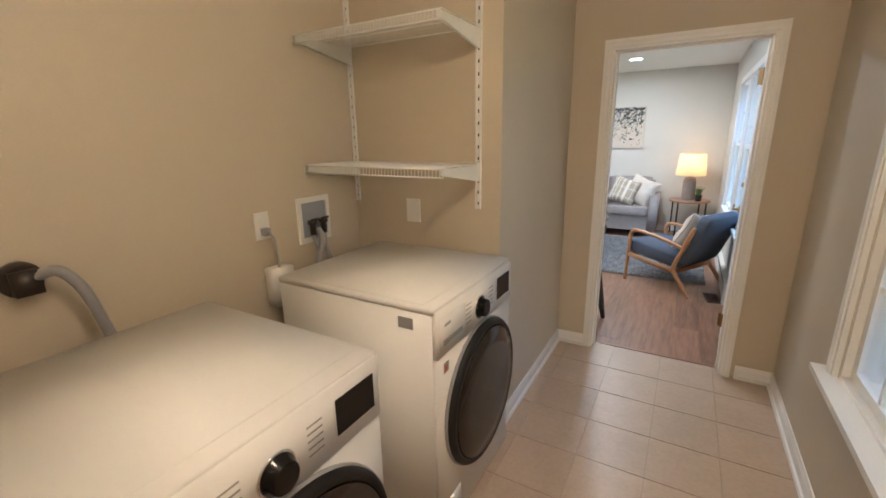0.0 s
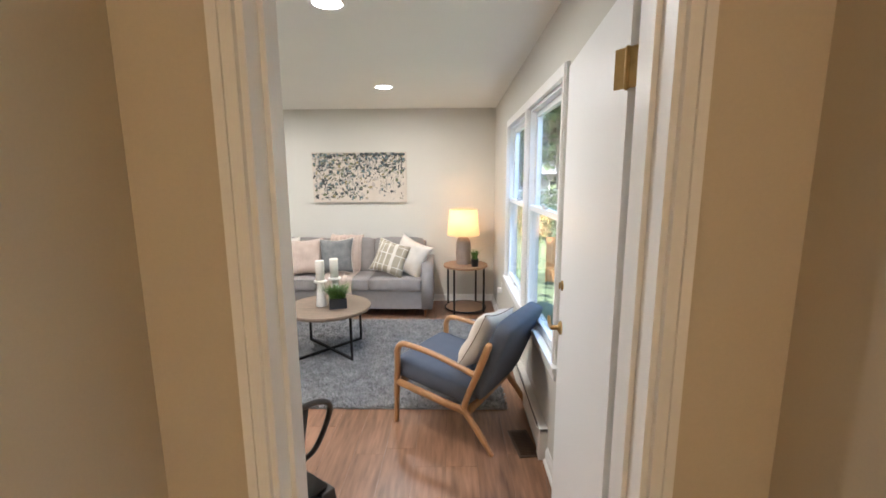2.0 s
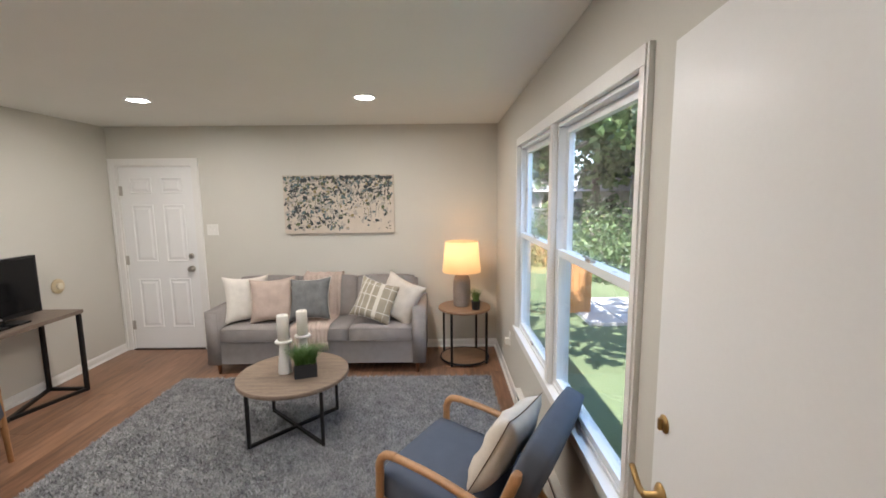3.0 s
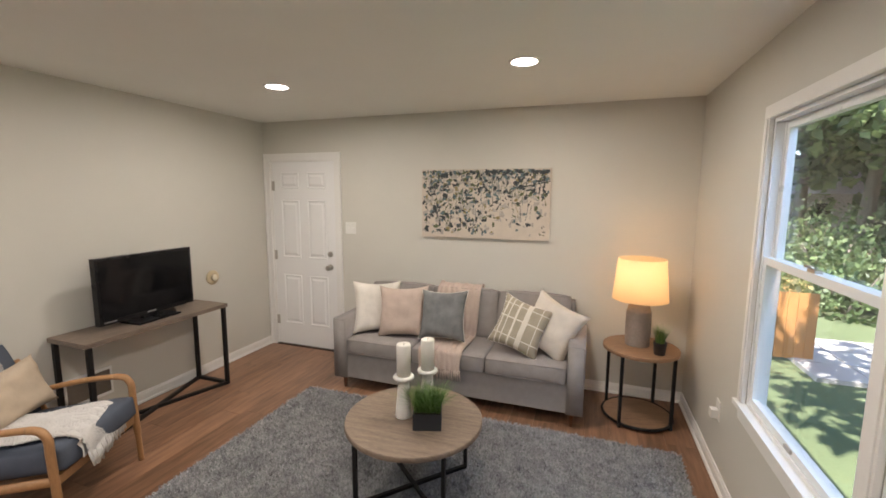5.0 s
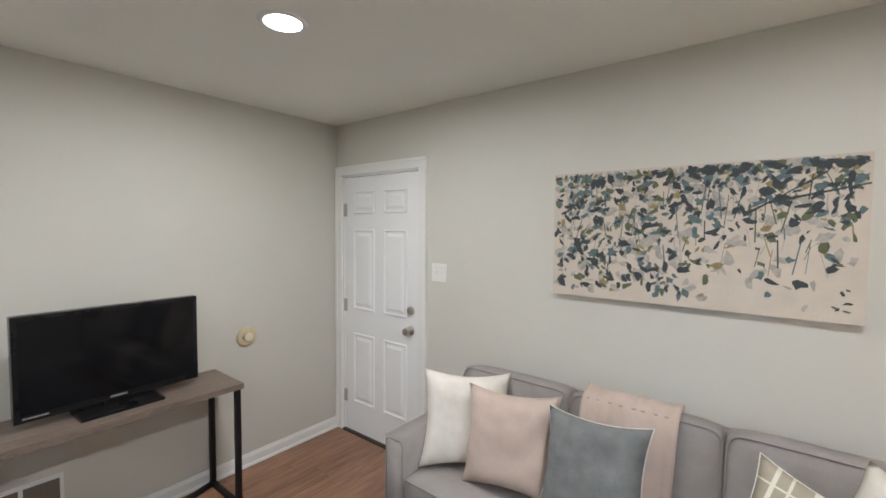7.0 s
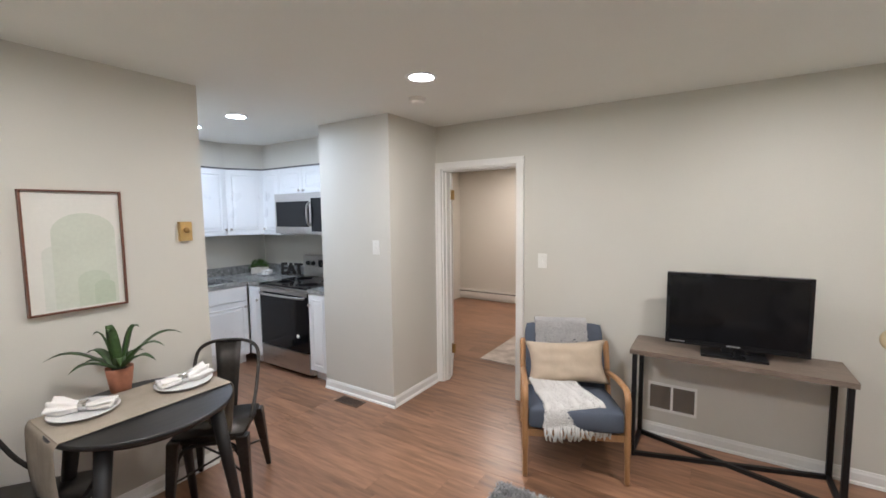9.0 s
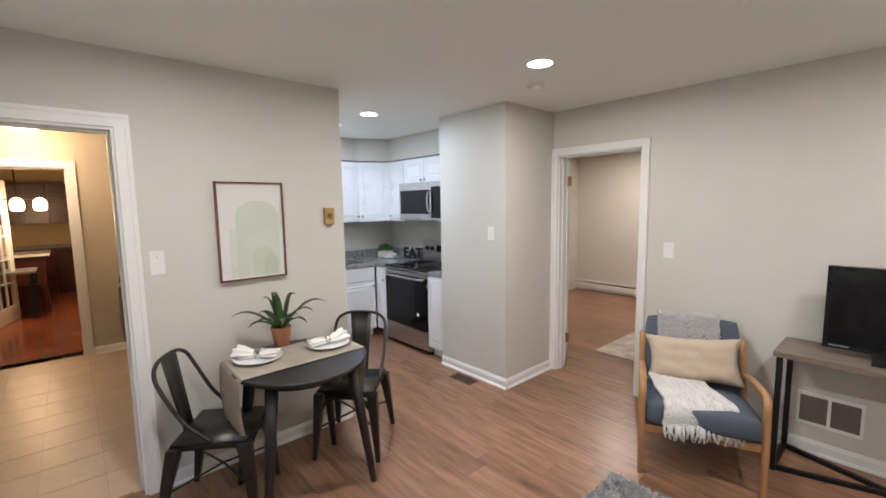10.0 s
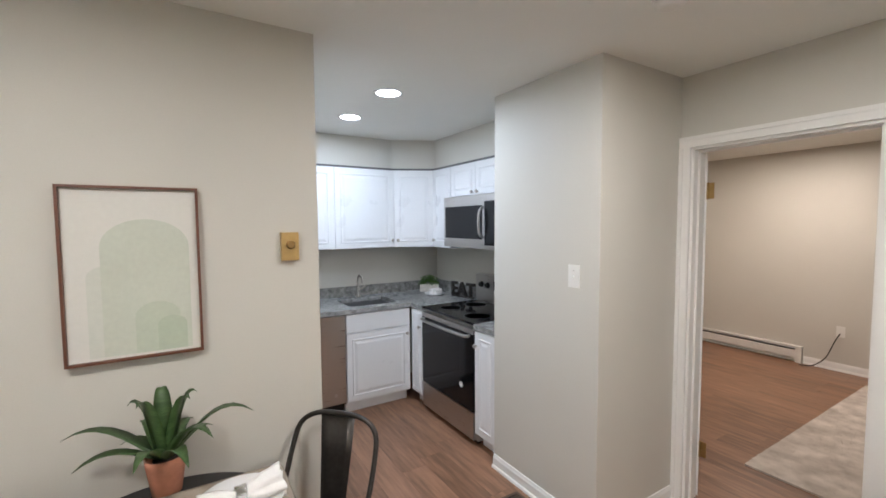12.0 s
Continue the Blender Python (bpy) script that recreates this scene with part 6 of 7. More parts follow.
part("dish", lathe([(0.07, 0), (0.09, 0.006), (0.105, 0.016), (0.102, 0.018), (0.085, 0.009), (0, 0.008)], 36), PLATEC, tw)
part("towel", join(pillow(0.15, 0.06, 0.05, 3)), NAPKIN, tw, "rolled white towel", pose(0, 0, 0.036))
part("towel", pillow(0.13, 0.055, 0.045, 6), NAPKIN, tw, "rolled white towel", pose(0.01, 0.045, 0.034))
eat = thing("letter_sign", pose(-3.25, 2.03, 0.91, 0, 0, 100), "dark metal block letters spelling EAT on a base", "letter sign")
fnt = bpy.data.curves.new("letters", "FONT")
fnt.body, fnt.size, fnt.extrude, fnt.bevel_depth = "EAT", 0.185, 0.010, 0.0012
fnt.align_x = "CENTER"
fnt.offset = 0.004
tmp = bpy.data.objects.new("temp", fnt)
scene.collection.objects.link(tmp)
bpy.context.view_layer.update()
me = bpy.data.meshes.new_from_object(tmp.evaluated_get(bpy.context.evaluated_depsgraph_get()))
bpy.data.objects.remove(tmp)
bpy.data.curves.remove(fnt)
me.materials.clear()
me.materials.append(GUN)
ob = new("letters", me)
ob.parent = eat
ob.matrix_basis = pose(0, 0, 0.014, 90)
tagged(ob, "dark block letters EAT")
part("base", bbox(-0.145, 0.145, -0.02, 0.02, 0, 0.014, 0.002), GUN, eat)

# ---- bedroom ----
shag_rug("bedroom_rug", -6.6, -4.09, 4.13, 5.9, material("cream_grey_pile", (0.40, 0.35, 0.30), 0.95, vary=0.1, scale=5, fine=9, bump=0.1, second=(0.74, 0.68, 0.61), spec=0.2), "cream and grey patterned bedroom rug", 30000, 6, 0.014, 0.016)

# ---- laundry ----
ENAMEL = material("white_appliance_enamel", (0.82, 0.81, 0.80), 0.42, vary=0.012, scale=4, bump=0.01)
GREYPL = material("grey_plastic", (0.30, 0.30, 0.31), 0.4, vary=0.04)
SMOKED = material("smoked_door_glass", (0.020, 0.013, 0.010), 0.12, vary=0.2, scale=3, bump=0)
PRINT = material("grey_printing", (0.32, 0.32, 0.33), 0.6, bump=0)


def laundry_machine(y0, label, category, drawer):
    """A front-loading machine; local x runs along +y of the room, local -y is the front."""
    w, d, h = 0.666, 0.735, 0.985
    c = thing(category, pose(-0.33, y0, 0, 0, 0, 90), label, category)
    part("body", smooth(bbox(0, w, 0.012, d, 0.02, h - 0.022, 0.012, 3)), ENAMEL, c)
    part("top_panel", smooth(bbox(-0.001, w + 0.001, 0.004, d, h - 0.024, h, 0.009, 3)), ENAMEL, c, "white enamel top with a raised rim")
    part("top_inset", smooth(bbox(0.018, w - 0.018, 0.05, d - 0.02, h - 0.001, h + 0.0025, 0.002, 1)), ENAMEL, c)
    cp = part("control_panel", smooth(bbox(0.003, w - 0.003, -0.006, 0.013, 0.80, h - 0.012, 0.008, 3)), ENAMEL, c)
    fp_ = part("front_panel", smooth(bbox(0.003, w - 0.003, -0.002, 0.013, 0.03, 0.797, 0.008, 3)), ENAMEL, c)
    part("display", bbox(0.505, 0.640, -0.0085, -0.005, 0.84, 0.935, 0.003, 1), BLACKGL, cp, "black display window")
    part("dial", lathe([(0.043, 0), (0.043, 0.006), (0.035, 0.01), (0.034, 0.028), (0.030, 0.032), (0, 0.032)], 32, pose(0.335, -0.006, 0.872, 90)), BLACKGL, cp, "round black programme dial")
    part("dial_ring", lathe([(0.043, 0), (0.048, 0.001), (0.046, 0.004), (0.043, 0.004)], 32, pose(0.335, -0.006, 0.872, 90)), CHROME, cp)
    for k in range(5):
        for x in (0.235, 0.44):
            part("printing", bbox(x - 0.022, x + 0.022, -0.0068, -0.006, 0.845 + 0.018 * k, 0.849 + 0.018 * k, 0), PRINT, cp)
    if drawer:
        dw_ = part("detergent_drawer", smooth(bbox(0.02, 0.20, -0.009, -0.004, 0.815, 0.94, 0.004, 2)), ENAMEL, cp)
        part("drawer_grip", bbox(0.04, 0.18, -0.0105, -0.008, 0.84, 0.858, 0.001, 1), GREYPL, dw_, "grey drawer grip")
        part("badge", bbox(0.05, 0.09, -0.0098, -0.009, 0.905, 0.915, 0), PRINT, dw_)
        part("sticker", bbox(0.05, 0.085, -0.0028, -0.002, 0.725, 0.765, 0), PRINT, fp_, "small printed sticker")
        part("sticker", bbox(0.055, 0.075, -0.0034, -0.0026, 0.732, 0.752, 0), material("red_sticker", (0.45, 0.10, 0.05), 0.5, bump=0), fp_)
    dr_ = part("porthole_door", smooth(lathe([(0.295, 0), (0.300, 0.006), (0.300, 0.026), (0.292, 0.037), (0.278, 0.042), (0.275, 0.036)], 56, pose(0.345, -0.002, 0.505, 90))), BLACKM, c, "black ring of the round door")
    part("door_glass", lathe([(0.275, 0.034), (0.265, 0.043), (0.19, 0.050), (0.095, 0.054), (0, 0.055)], 56, pose(0.345, -0.002, 0.505, 90)), SMOKED, dr_, "smoked brown door glass")
    part("chrome_rim", lathe([(0.300, 0.004), (0.305, 0.006), (0.305, 0.014), (0.300, 0.016)], 56, pose(0.345, -0.002, 0.505, 90), caps=False), GREYPL, dr_)
    part("side_badge", bbox(-0.0015, 0.0, 0.085, 0.145, 0.895, 0.935, 0), GREYPL, c)
    part("filter_cover", smooth(bbox(0.05, 0.17, -0.0045, -0.001, 0.07, 0.17, 0.002, 1)), ENAMEL, c)
    for x in (0.06, w - 0.06):
        for y in (0.07, d - 0.07):
            part("foot", lathe([(0.02, 0), (0.02, 0.012), (0.01, 0.021), (0, 0.021)], 14, pose(x, y, 0)), BLACKM, c)


laundry_machine(1.478, "white front-loading washing machine with a smoked round door", "washing_machine", True)
laundry_machine(0.512, "white front-loading tumble dryer with a black dial", "tumble_dryer", False)
for o in scene.objects:
    if o.name in ("washing_machine", "tumble_dryer"):
        o["category"] = o.name.replace("_", " ")

wb = thing("washer_box", pose(-1.25, 1.86, 1.14, 0, 0, -90), "white recessed washer outlet box with valves and hoses", "washer box")
for a in ((-0.10, 0.10, 0.085, 0.11), (-0.10, 0.10, -0.11, -0.085), (-0.10, -0.078, -0.085, 0.085), (0.078, 0.10, -0.085, 0.085)):
    part("frame_rail", bbox(a[0], a[1], 0, 0.012, a[2], a[3], 0.003), PLASTIC, wb)
part("recess", bbox(-0.078, 0.078, 0.0, 0.003, -0.085, 0.085, 0), material("grey_recess", (0.30, 0.33, 0.38), 0.6), wb)
DARKV = material("dark_valve", (0.05, 0.04, 0.035), 0.5, metal=0.4)
for x in (-0.035, 0.035):
    v = part("valve", join(lathe([(0.014, -0.07), (0.014, -0.02), (0.022, -0.018), (0.022, 0.0), (0, 0.002)], 16, pose(x, 0.03, 0.0)), tube([(x - 0.02, 0.045, 0.005), (x + 0.02, 0.045, 0.005)], 0.006, 8)), DARKV, wb, "dark valve with handle")
    part("hose", tube(curve([(x, 0.03, -0.07), (x * 0.7, 0.05, -0.16), (x * 1.2, 0.09, -0.30), (x * 2 + 0.05, 0.10, -0.5)]), 0.011, 10), GREYPL, wb, "grey water hose")
part("drain_hose", tube(curve([(0.0, 0.03, -0.05), (0.02, 0.07, -0.1), (0.09, 0.10, -0.22), (0.12, 0.11, -0.5)]), 0.015, 12), GREYPL, wb, "grey drain hose")
hs = thing("power_cord", pose(-1.25, 1.565, 1.14), "grey power cord hanging from the outlet", "cord")
part("plug", bbox(0.008, 0.04, -0.014, 0.014, -0.02, 0.012, 0.004), GREYPL, hs)
part("cable", tube(curve([(0.035, 0, -0.005), (0.06, 0.01, -0.04), (0.045, 0.03, -0.16), (0.03, 0.05, -0.35), (0.04, 0.06, -0.6)]), 0.006, 8), GREYPL, hs)
wj = thing("white_bracket", pose(-1.25, 1.60, 0.90, 0, 0, 0), "white pipe cover bulging from the wall behind the washer", "pipe cover")
part("cover", smooth(bbox(0, 0.07, -0.05, 0.05, -0.10, 0.07, 0.025, 4)), PLASTIC, wj)
vh = thing("dryer_hose", pose(-1.25, 0.78, 1.16, 0, 0, 0), "dark dryer cord outlet with a thick grey cable", "dryer cord")
part("outlet", lathe([(0.05, 0), (0.05, 0.02), (0.042, 0.035), (0, 0.036)], 28, pose(0, 0, 0, 0, 90)), DARKV, vh, "round dark outlet")
part("plug", smooth(bbox(0.03, 0.075, -0.03, 0.03, -0.035, 0.03, 0.012, 3)), DARKV, vh)
part("cable", tube(curve([(0.06, 0.02, 0.01), (0.09, 0.06, 0.02), (0.10, 0.10, -0.04), (0.10, 0.13, -0.16), (0.09, 0.17, -0.35), (0.08, 0.2, -0.6)]), 0.016, 12), GREYPL, vh, "thick grey cable")

# wire shelves on slotted standards
WIRE = material("white_wire_coating", (0.78, 0.77, 0.73), 0.4, vary=0.02)


def channel(x, z0, z1):
    """An upright U-shaped metal channel."""
    bm = bmesh.new()
    prof = [(-0.013, 0), (-0.013, -0.014), (-0.006, -0.014), (-0.006, -0.006), (0.006, -0.006), (0.006, -0.014), (0.013, -0.014), (0.013, 0)]
    a, b = [[bm.verts.new((x + px, py, z)) for px, py in prof] for z in (z0, z1)]
    bm.faces.new(a)
    bm.faces.new(list(reversed(b)))
    for i in range(8):
        bm.faces.new((a[i], a[(i + 1) % 8], b[(i + 1) % 8], b[i]))
    bmesh.ops.recalc_face_normals(bm, faces=bm.faces)
    return bm


stn = thing("shelf_standards", pose(0, 2.19, 0), "two white slotted shelf standards on the alcove wall", "shelf standard")
for x in (-0.507, -1.232):
    s = part("standard", channel(x, 1.19, 2.40), WIRE, stn)
    for k in range(46):
        part("slot", bbox(x - 0.003, x + 0.003, -0.0072, -0.006, 1.21 + 0.0256 * k, 1.224 + 0.0256 * k, 0), BLACKM, s) if k % 2 == 0 else None


def wire_shelf(z, depth, label):
    s = thing("wire_shelf", pose(0, 2.176, z), label, "wire shelf", "wire shelves")
    x0, x1 = -1.245, -0.495
    for x in (-0.507, -1.232):
        bm = bmesh.new()
        pts = [(0.0, -0.075), (0.0, 0.0), (-depth, 0.0), (-depth, -0.022)]
        a = [bm.verts.new((x - 0.006, y, zz)) for y, zz in pts]
        b = [bm.verts.new((x + 0.006, y, zz)) for y, zz in pts]
        bm.faces.new(a)
        bm.faces.new(list(reversed(b)))
        for i in range(4):
            j = (i + 1) % 4
            bm.faces.new((a[i], a[j], b[j], b[i]))
        bmesh.ops.recalc_face_normals(bm, faces=bm.faces)
        part("bracket", bm, WIRE, s, "white tapered shelf bracket")
    bm = None
    for k in range(46):
        x = x0 + (x1 - x0) * k / 45
        t = tube([(x, -0.01, 0.006), (x, -depth, 0.006), (x, -depth - 0.003, -0.03)], 0.0019, 5)
        bm = t if bm is None else join(bm, t)
    ob = part("wire_mesh", bm, WIRE, s)
    for y, zz in ((-0.01, 0.003), (-depth / 2, 0.003), (-depth, 0.003), (-depth - 0.004, -0.03)):
        part("rod", tube([(x0, y, zz), (x1, y, zz)], 0.0032, 8), WIRE, s)


wire_shelf(1.395, 0.335, "white wire shelf on brackets above the washer")
wire_shelf(1.955, 0.335, "upper white wire shelf on brackets")

# ---- rooms seen through the laundry's far opening ----
GOLDW = material("golden_wall_paint", (0.62, 0.47, 0.25), 0.6, vary=0.03, scale=2)
DARKCH = material("dark_cherry_wood", (0.075, 0.018, 0.012), 0.3, vary=0.3, scale=4, stretch=(1, 1, 8))
X0, X1, Y0, Y1 = -1.4, 3.2, -5.2, 0.2
wall("wall_hall_west", "y", Y0, Y1, X0 - 0.1, X0, 0, H, [], GOLDW, "golden painted wall of the far kitchen")
wall("wall_hall_east", "y", Y0, Y1, X1, X1 + 0.1, 0, H, [], GOLDW, "golden painted wall of the far kitchen")
wall("wall_hall_south", "x", X0 - 0.1, X1 + 0.1, Y0 - 0.1, Y0, 0, H, [], GOLDW, "golden painted end wall of the far kitchen")
wall("wall_hall_north", "x", XL1, X1 + 0.1, Y1 - 0.06, Y1, 0, H, [], GOLDW, "golden painted wall beside the opening")
bm = bmesh.new()
box(bm, X0 - 0.1, X1 + 0.1, Y0 - 0.1, Y1, H, H + 0.12)
solid("ceiling_hall", bm, CEIL, "off-white ceiling of the far kitchen", "ceiling", "structure")
bm = bmesh.new()
box(bm, X0, X1, Y0, YL0 - 0.08, -0.1, -0.004)
floors["floor_hall"] = solid("floor_hall", bm, GROUT, "glossy cherry plank floor of the far kitchen", "floor", "structure")
for k, x in enumerate((-0.3, 0.32, 0.94, 1.56)):
    c = thing("far_cabinet", pose(x, -4.85, 0), "dark cherry tall kitchen cabinet", "kitchen cabinet", "far kitchen cabinets")
    part("body", bbox(0, 0.615, -0.33, 0.2, 0.0, 0.88, 0.004), DARKCH, c)
    part("worktop", bbox(-0.002, 0.617, -0.34, 0.24, 0.88, 0.915, 0.004), GRANITE, c)
    part("upper_box", bbox(0, 0.615, -0.34, 0.02, 1.35, 2.12, 0.004), DARKCH, c)
    for a, b in ((0.01, 0.30), (0.315, 0.605)):
        part("door", join(bbox(a, b, 0.2, 0.22, 0.1, 0.86, 0.004), bbox(a + 0.05, b - 0.05, 0.219, 0.226, 0.16, 0.80, 0.004)), DARKCH, c)
        part("door", join(bbox(a, b, 0.02, 0.04, 1.36, 2.11, 0.004), bbox(a + 0.05, b - 0.05, 0.039, 0.046, 1.41, 2.06, 0.004)), DARKCH, c)
isl = thing("kitchen_island", pose(0.95, -3.4, 0), "kitchen island with a pale stone worktop", "kitchen island")
part("body", bbox(-0.55, 0.6, -0.3, 0.3, 0, 0.87, 0.006), DARKCH, isl)
part("worktop", bbox(-0.62, 0.68, -0.4, 0.4, 0.87, 0.91, 0.008), PLATEC, isl)
bd = thing("paper_stand", pose(0.9, -3.3, 0.91, 0, 0, 10), "cream board propped on the island", "board")
part("board", bbox(-0.14, 0.14, -0.006, 0.006, 0, 0.24, 0.003, 2, pose(0, 0, 0.004, -14)), CREAM, bd)
tb = thing("dark_side_table", pose(0.86, -2.55, 0), "dark table with a small plant behind the glass door", "table")
part("tabletop", bbox(-0.38, 0.3, -0.3, 0.3, 0.69, 0.72, 0.006), material("grey_stone_top", (0.22, 0.22, 0.22), 0.3), tb)
for x in (-0.34, 0.26):
    for y in (-0.26, 0.26):
        part("leg", bbox(x - 0.025, x + 0.025, y - 0.025, y + 0.025, 0, 0.69, 0.003), BLACKM, tb)
fpn = thing("fern_pot", pose(0.86, -2.45, 0.72), "small green fern in a dark pot", "potted plant")
part("pot", lathe([(0.05, 0), (0.065, 0.09), (0, 0.085)], 20), DARKPOT, fpn)
part("fronds", grass(160, 0.05, 0.16, 31, 1.2), GRASS, fpn, "", pose(0, 0, 0.08))
st_ = thing("dark_stool", pose(0.56, -2.75, 0, 0, 0, 30), "dark wooden stool beside the table", "stool")
part("seat", lathe([(0.15, 0.42), (0.16, 0.43), (0.16, 0.46), (0, 0.465)], 24), DARKCH, st_)
for a in (45, 135, 225, 315):
    part("leg", tube([(0.17 * math.cos(radians(a)), 0.17 * math.sin(radians(a)), 0), (0.1 * math.cos(radians(a)), 0.1 * math.sin(radians(a)), 0.42)], 0.018, 8), DARKCH, st_)
ch = thing("chandelier", pose(0.58, -2.2, H), "hanging light with glowing glass shades in the far kitchen", "pendant light")
part("stem", tube([(0, 0, 0), (0, 0, -0.62)], 0.008, 8), BLACKM, ch)
part("canopy", lathe([(0.05, -0.02), (0.06, 0)], 20), BLACKM, ch)
AMBER = glow("amber_glass_shade", (1.0, 0.62, 0.30), 1.5)
for k, dx in enumerate((-0.24, 0.0, 0.24)):
    arm = part("arm", tube(curve([(0, 0, -0.60), (dx * 0.5, 0, -0.66), (dx, 0, -0.62)]), 0.007, 8), BLACKM, ch)
    part("shade", lathe([(0.05, -0.83), (0.075, -0.80), (0.08, -0.74), (0.07, -0.68), (0.03, -0.64), (0, -0.635)], 24, pose(dx, 0, 0)), AMBER, arm, "glowing amber glass shade")
lamp("POINT", "chandelier_bulbs", pose(0.58, -2.2, H - 0.92), HALL, (1.0, 0.62, 0.30), radius=0.12)
# French door leaf standing open
fd = thing("french_door", pose(0.93, -1.80, 0.006, 0, 0, -106), "white French door with glass panes, standing open", "door")
fd["kind"] = "structure"
for a in ((0, 0.10, 0, 2.04), (0.66, 0.76, 0, 2.04), (0.10, 0.66, 0, 0.22), (0.10, 0.66, 1.92, 2.04)):
    part("door_rail", bbox(a[0], a[1], -0.018, 0.018, a[2], a[3], 0.003), DOORW, fd)
part("muntins", join(*[bbox(0.10 + 0.187 * k - 0.01, 0.10 + 0.187 * k + 0.01, -0.012, 0.012, 0.22, 1.92, 0.003, 1) for k in (1, 2)], *[bbox(0.10, 0.66, -0.011, 0.011, 0.22 + 0.34 * k - 0.01, 0.22 + 0.34 * k + 0.01, 0.003, 1) for k in (1, 2, 3, 4)]), DOORW, fd)
part("pane", bbox(0.10, 0.66, -0.002, 0.002, 0.22, 1.92, 0), GLASS, fd)
dj = thing("door_jamb_french", Matrix(), "white post the French door hangs on", "door jamb")
dj["kind"] = "structure"
part("side_jamb", bbox(0.925, 1.0, -1.86, -1.76, 0, H, 0.003), TRIM, dj)

# ---- outdoors ----
LAWN = material("lawn", (0.10, 0.125, 0.055), 0.9, vary=0.35, scale=0.7, fine=30, bump=0.6, second=(0.145, 0.185, 0.085), dist=0.02)
BARK = material("grey_bark", (0.16, 0.135, 0.11), 0.95, vary=0.35, scale=6, fine=22, bump=1.0, stretch=(1, 1, 0.25), dist=0.02)
LEAF = material("tree_leaves", (0.085, 0.14, 0.06), 0.5, vary=0.4, scale=0.8, fine=4, bump=0, second=(0.21, 0.29, 0.12), island=0.5)
lt = LEAF.node_tree
leaf_ramp = [n for n in lt.nodes if n.bl_idname == "ShaderNodeValToRGB"][0]
leaf_through, leaf_mix = lt.nodes.new("ShaderNodeBsdfTranslucent"), lt.nodes.new("ShaderNodeMixShader")
leaf_mix.inputs[0].default_value = 0.45
lt.links.new(leaf_ramp.outputs[0], leaf_through.inputs[0])
lt.links.new(lt.nodes["Principled BSDF"].outputs[0], leaf_mix.inputs[1])
lt.links.new(leaf_through.outputs[0], leaf_mix.inputs[2])
lt.links.new(leaf_mix.outputs[0], lt.nodes["Material Output"].inputs[0])
GZ = -0.55
bm = bmesh.new()
bmesh.ops.create_grid(bm, x_segments=40, y_segments=40, size=300)
for v in bm.verts:
    v.co.z = GZ - 0.02 + 0.15 * noise.noise((v.co.x * 0.05, v.co.y * 0.05, 0)) * (1 if v.co.length > 20 else 0)
solid("ground", bm, LAWN, "wide sunlit green lawn around the house", "lawn", "structure")


def tree(x, y, tall, r, crown, seed, leaves=2600):
    rg = random.Random(seed)
    rn_ = np.random.RandomState(seed)
    t = thing("tree", pose(x, y, GZ - 0.05), "tall leafy green tree with a grey trunk", "tree", "garden trees")
    top = Vector((rg.uniform(-0.5, 0.5), rg.uniform(-0.5, 0.5), tall * 0.75))
    b = tube(curve([(0, 0, 0), (0.03, 0, 0.3), (top.x * 0.3, top.y * 0.3, tall * 0.35), top]), [r * 1.5, r * 1.35, r * 1.25, r * 1.15, r * 1.1, r * 1.06] + [r * (1 - 0.05 * k) for k in range(13)], 14)
    clumps = []
    for k in range(9):
        a = rg.uniform(0, 6.28)
        h = tall * rg.uniform(0.35, 0.75)
        s = Vector((top.x * h / tall, top.y * h / tall, h))
        e = s + Vector((math.cos(a), math.sin(a), rg.uniform(0.2, 0.7))) * crown * rg.uniform(0.5, 0.9)
        join(b, tube([s, s.lerp(e, 0.5) + Vector((0, 0, 0.15)), e], [r * 0.4, r * 0.25, r * 0.08], 7))
        clumps += [(e, crown * 0.5), (s.lerp(e, 0.65), crown * 0.42)]
    clumps.append((top + Vector((0, 0, 0.4)), crown * 0.6))
    part("trunk", b, BARK, t)
    n = leaves
    idx = rn_.randint(0, len(clumps), n)
    cen = np.array([list(c[0]) for c in clumps])[idx]
    rad = np.array([c[1] for c in clumps])[idx]
    d = rn_.normal(size=(n, 3))
    d /= np.linalg.norm(d, axis=1)[:, None]
    p = cen + d * (rad * rn_.uniform(0.3, 1.0, n) ** 0.5)[:, None] * np.array([1, 1, 0.75])
    u = rn_.normal(size=(n, 3))
    u /= np.linalg.norm(u, axis=1)[:, None]
    w = np.cross(u, rn_.normal(size=(n, 3)))
    w /= np.linalg.norm(w, axis=1)[:, None]
    s = rn_.uniform(0.07, 0.15, n)[:, None] * (crown / 2.2)
    verts = np.stack([p - u * s, p + w * s * 0.55, p + u * s, p - w * s * 0.55], 1).reshape(-1, 3)
    me = bpy.data.meshes.new("crown")
    me.from_pydata(verts.tolist(), [], np.arange(n * 4).reshape(-1, 4).tolist())
    me.materials.append(LEAF)
    ob = new("crown", me)
    ob.parent = t
    tagged(ob, "loose crown of many small leaves", kind="stuff")


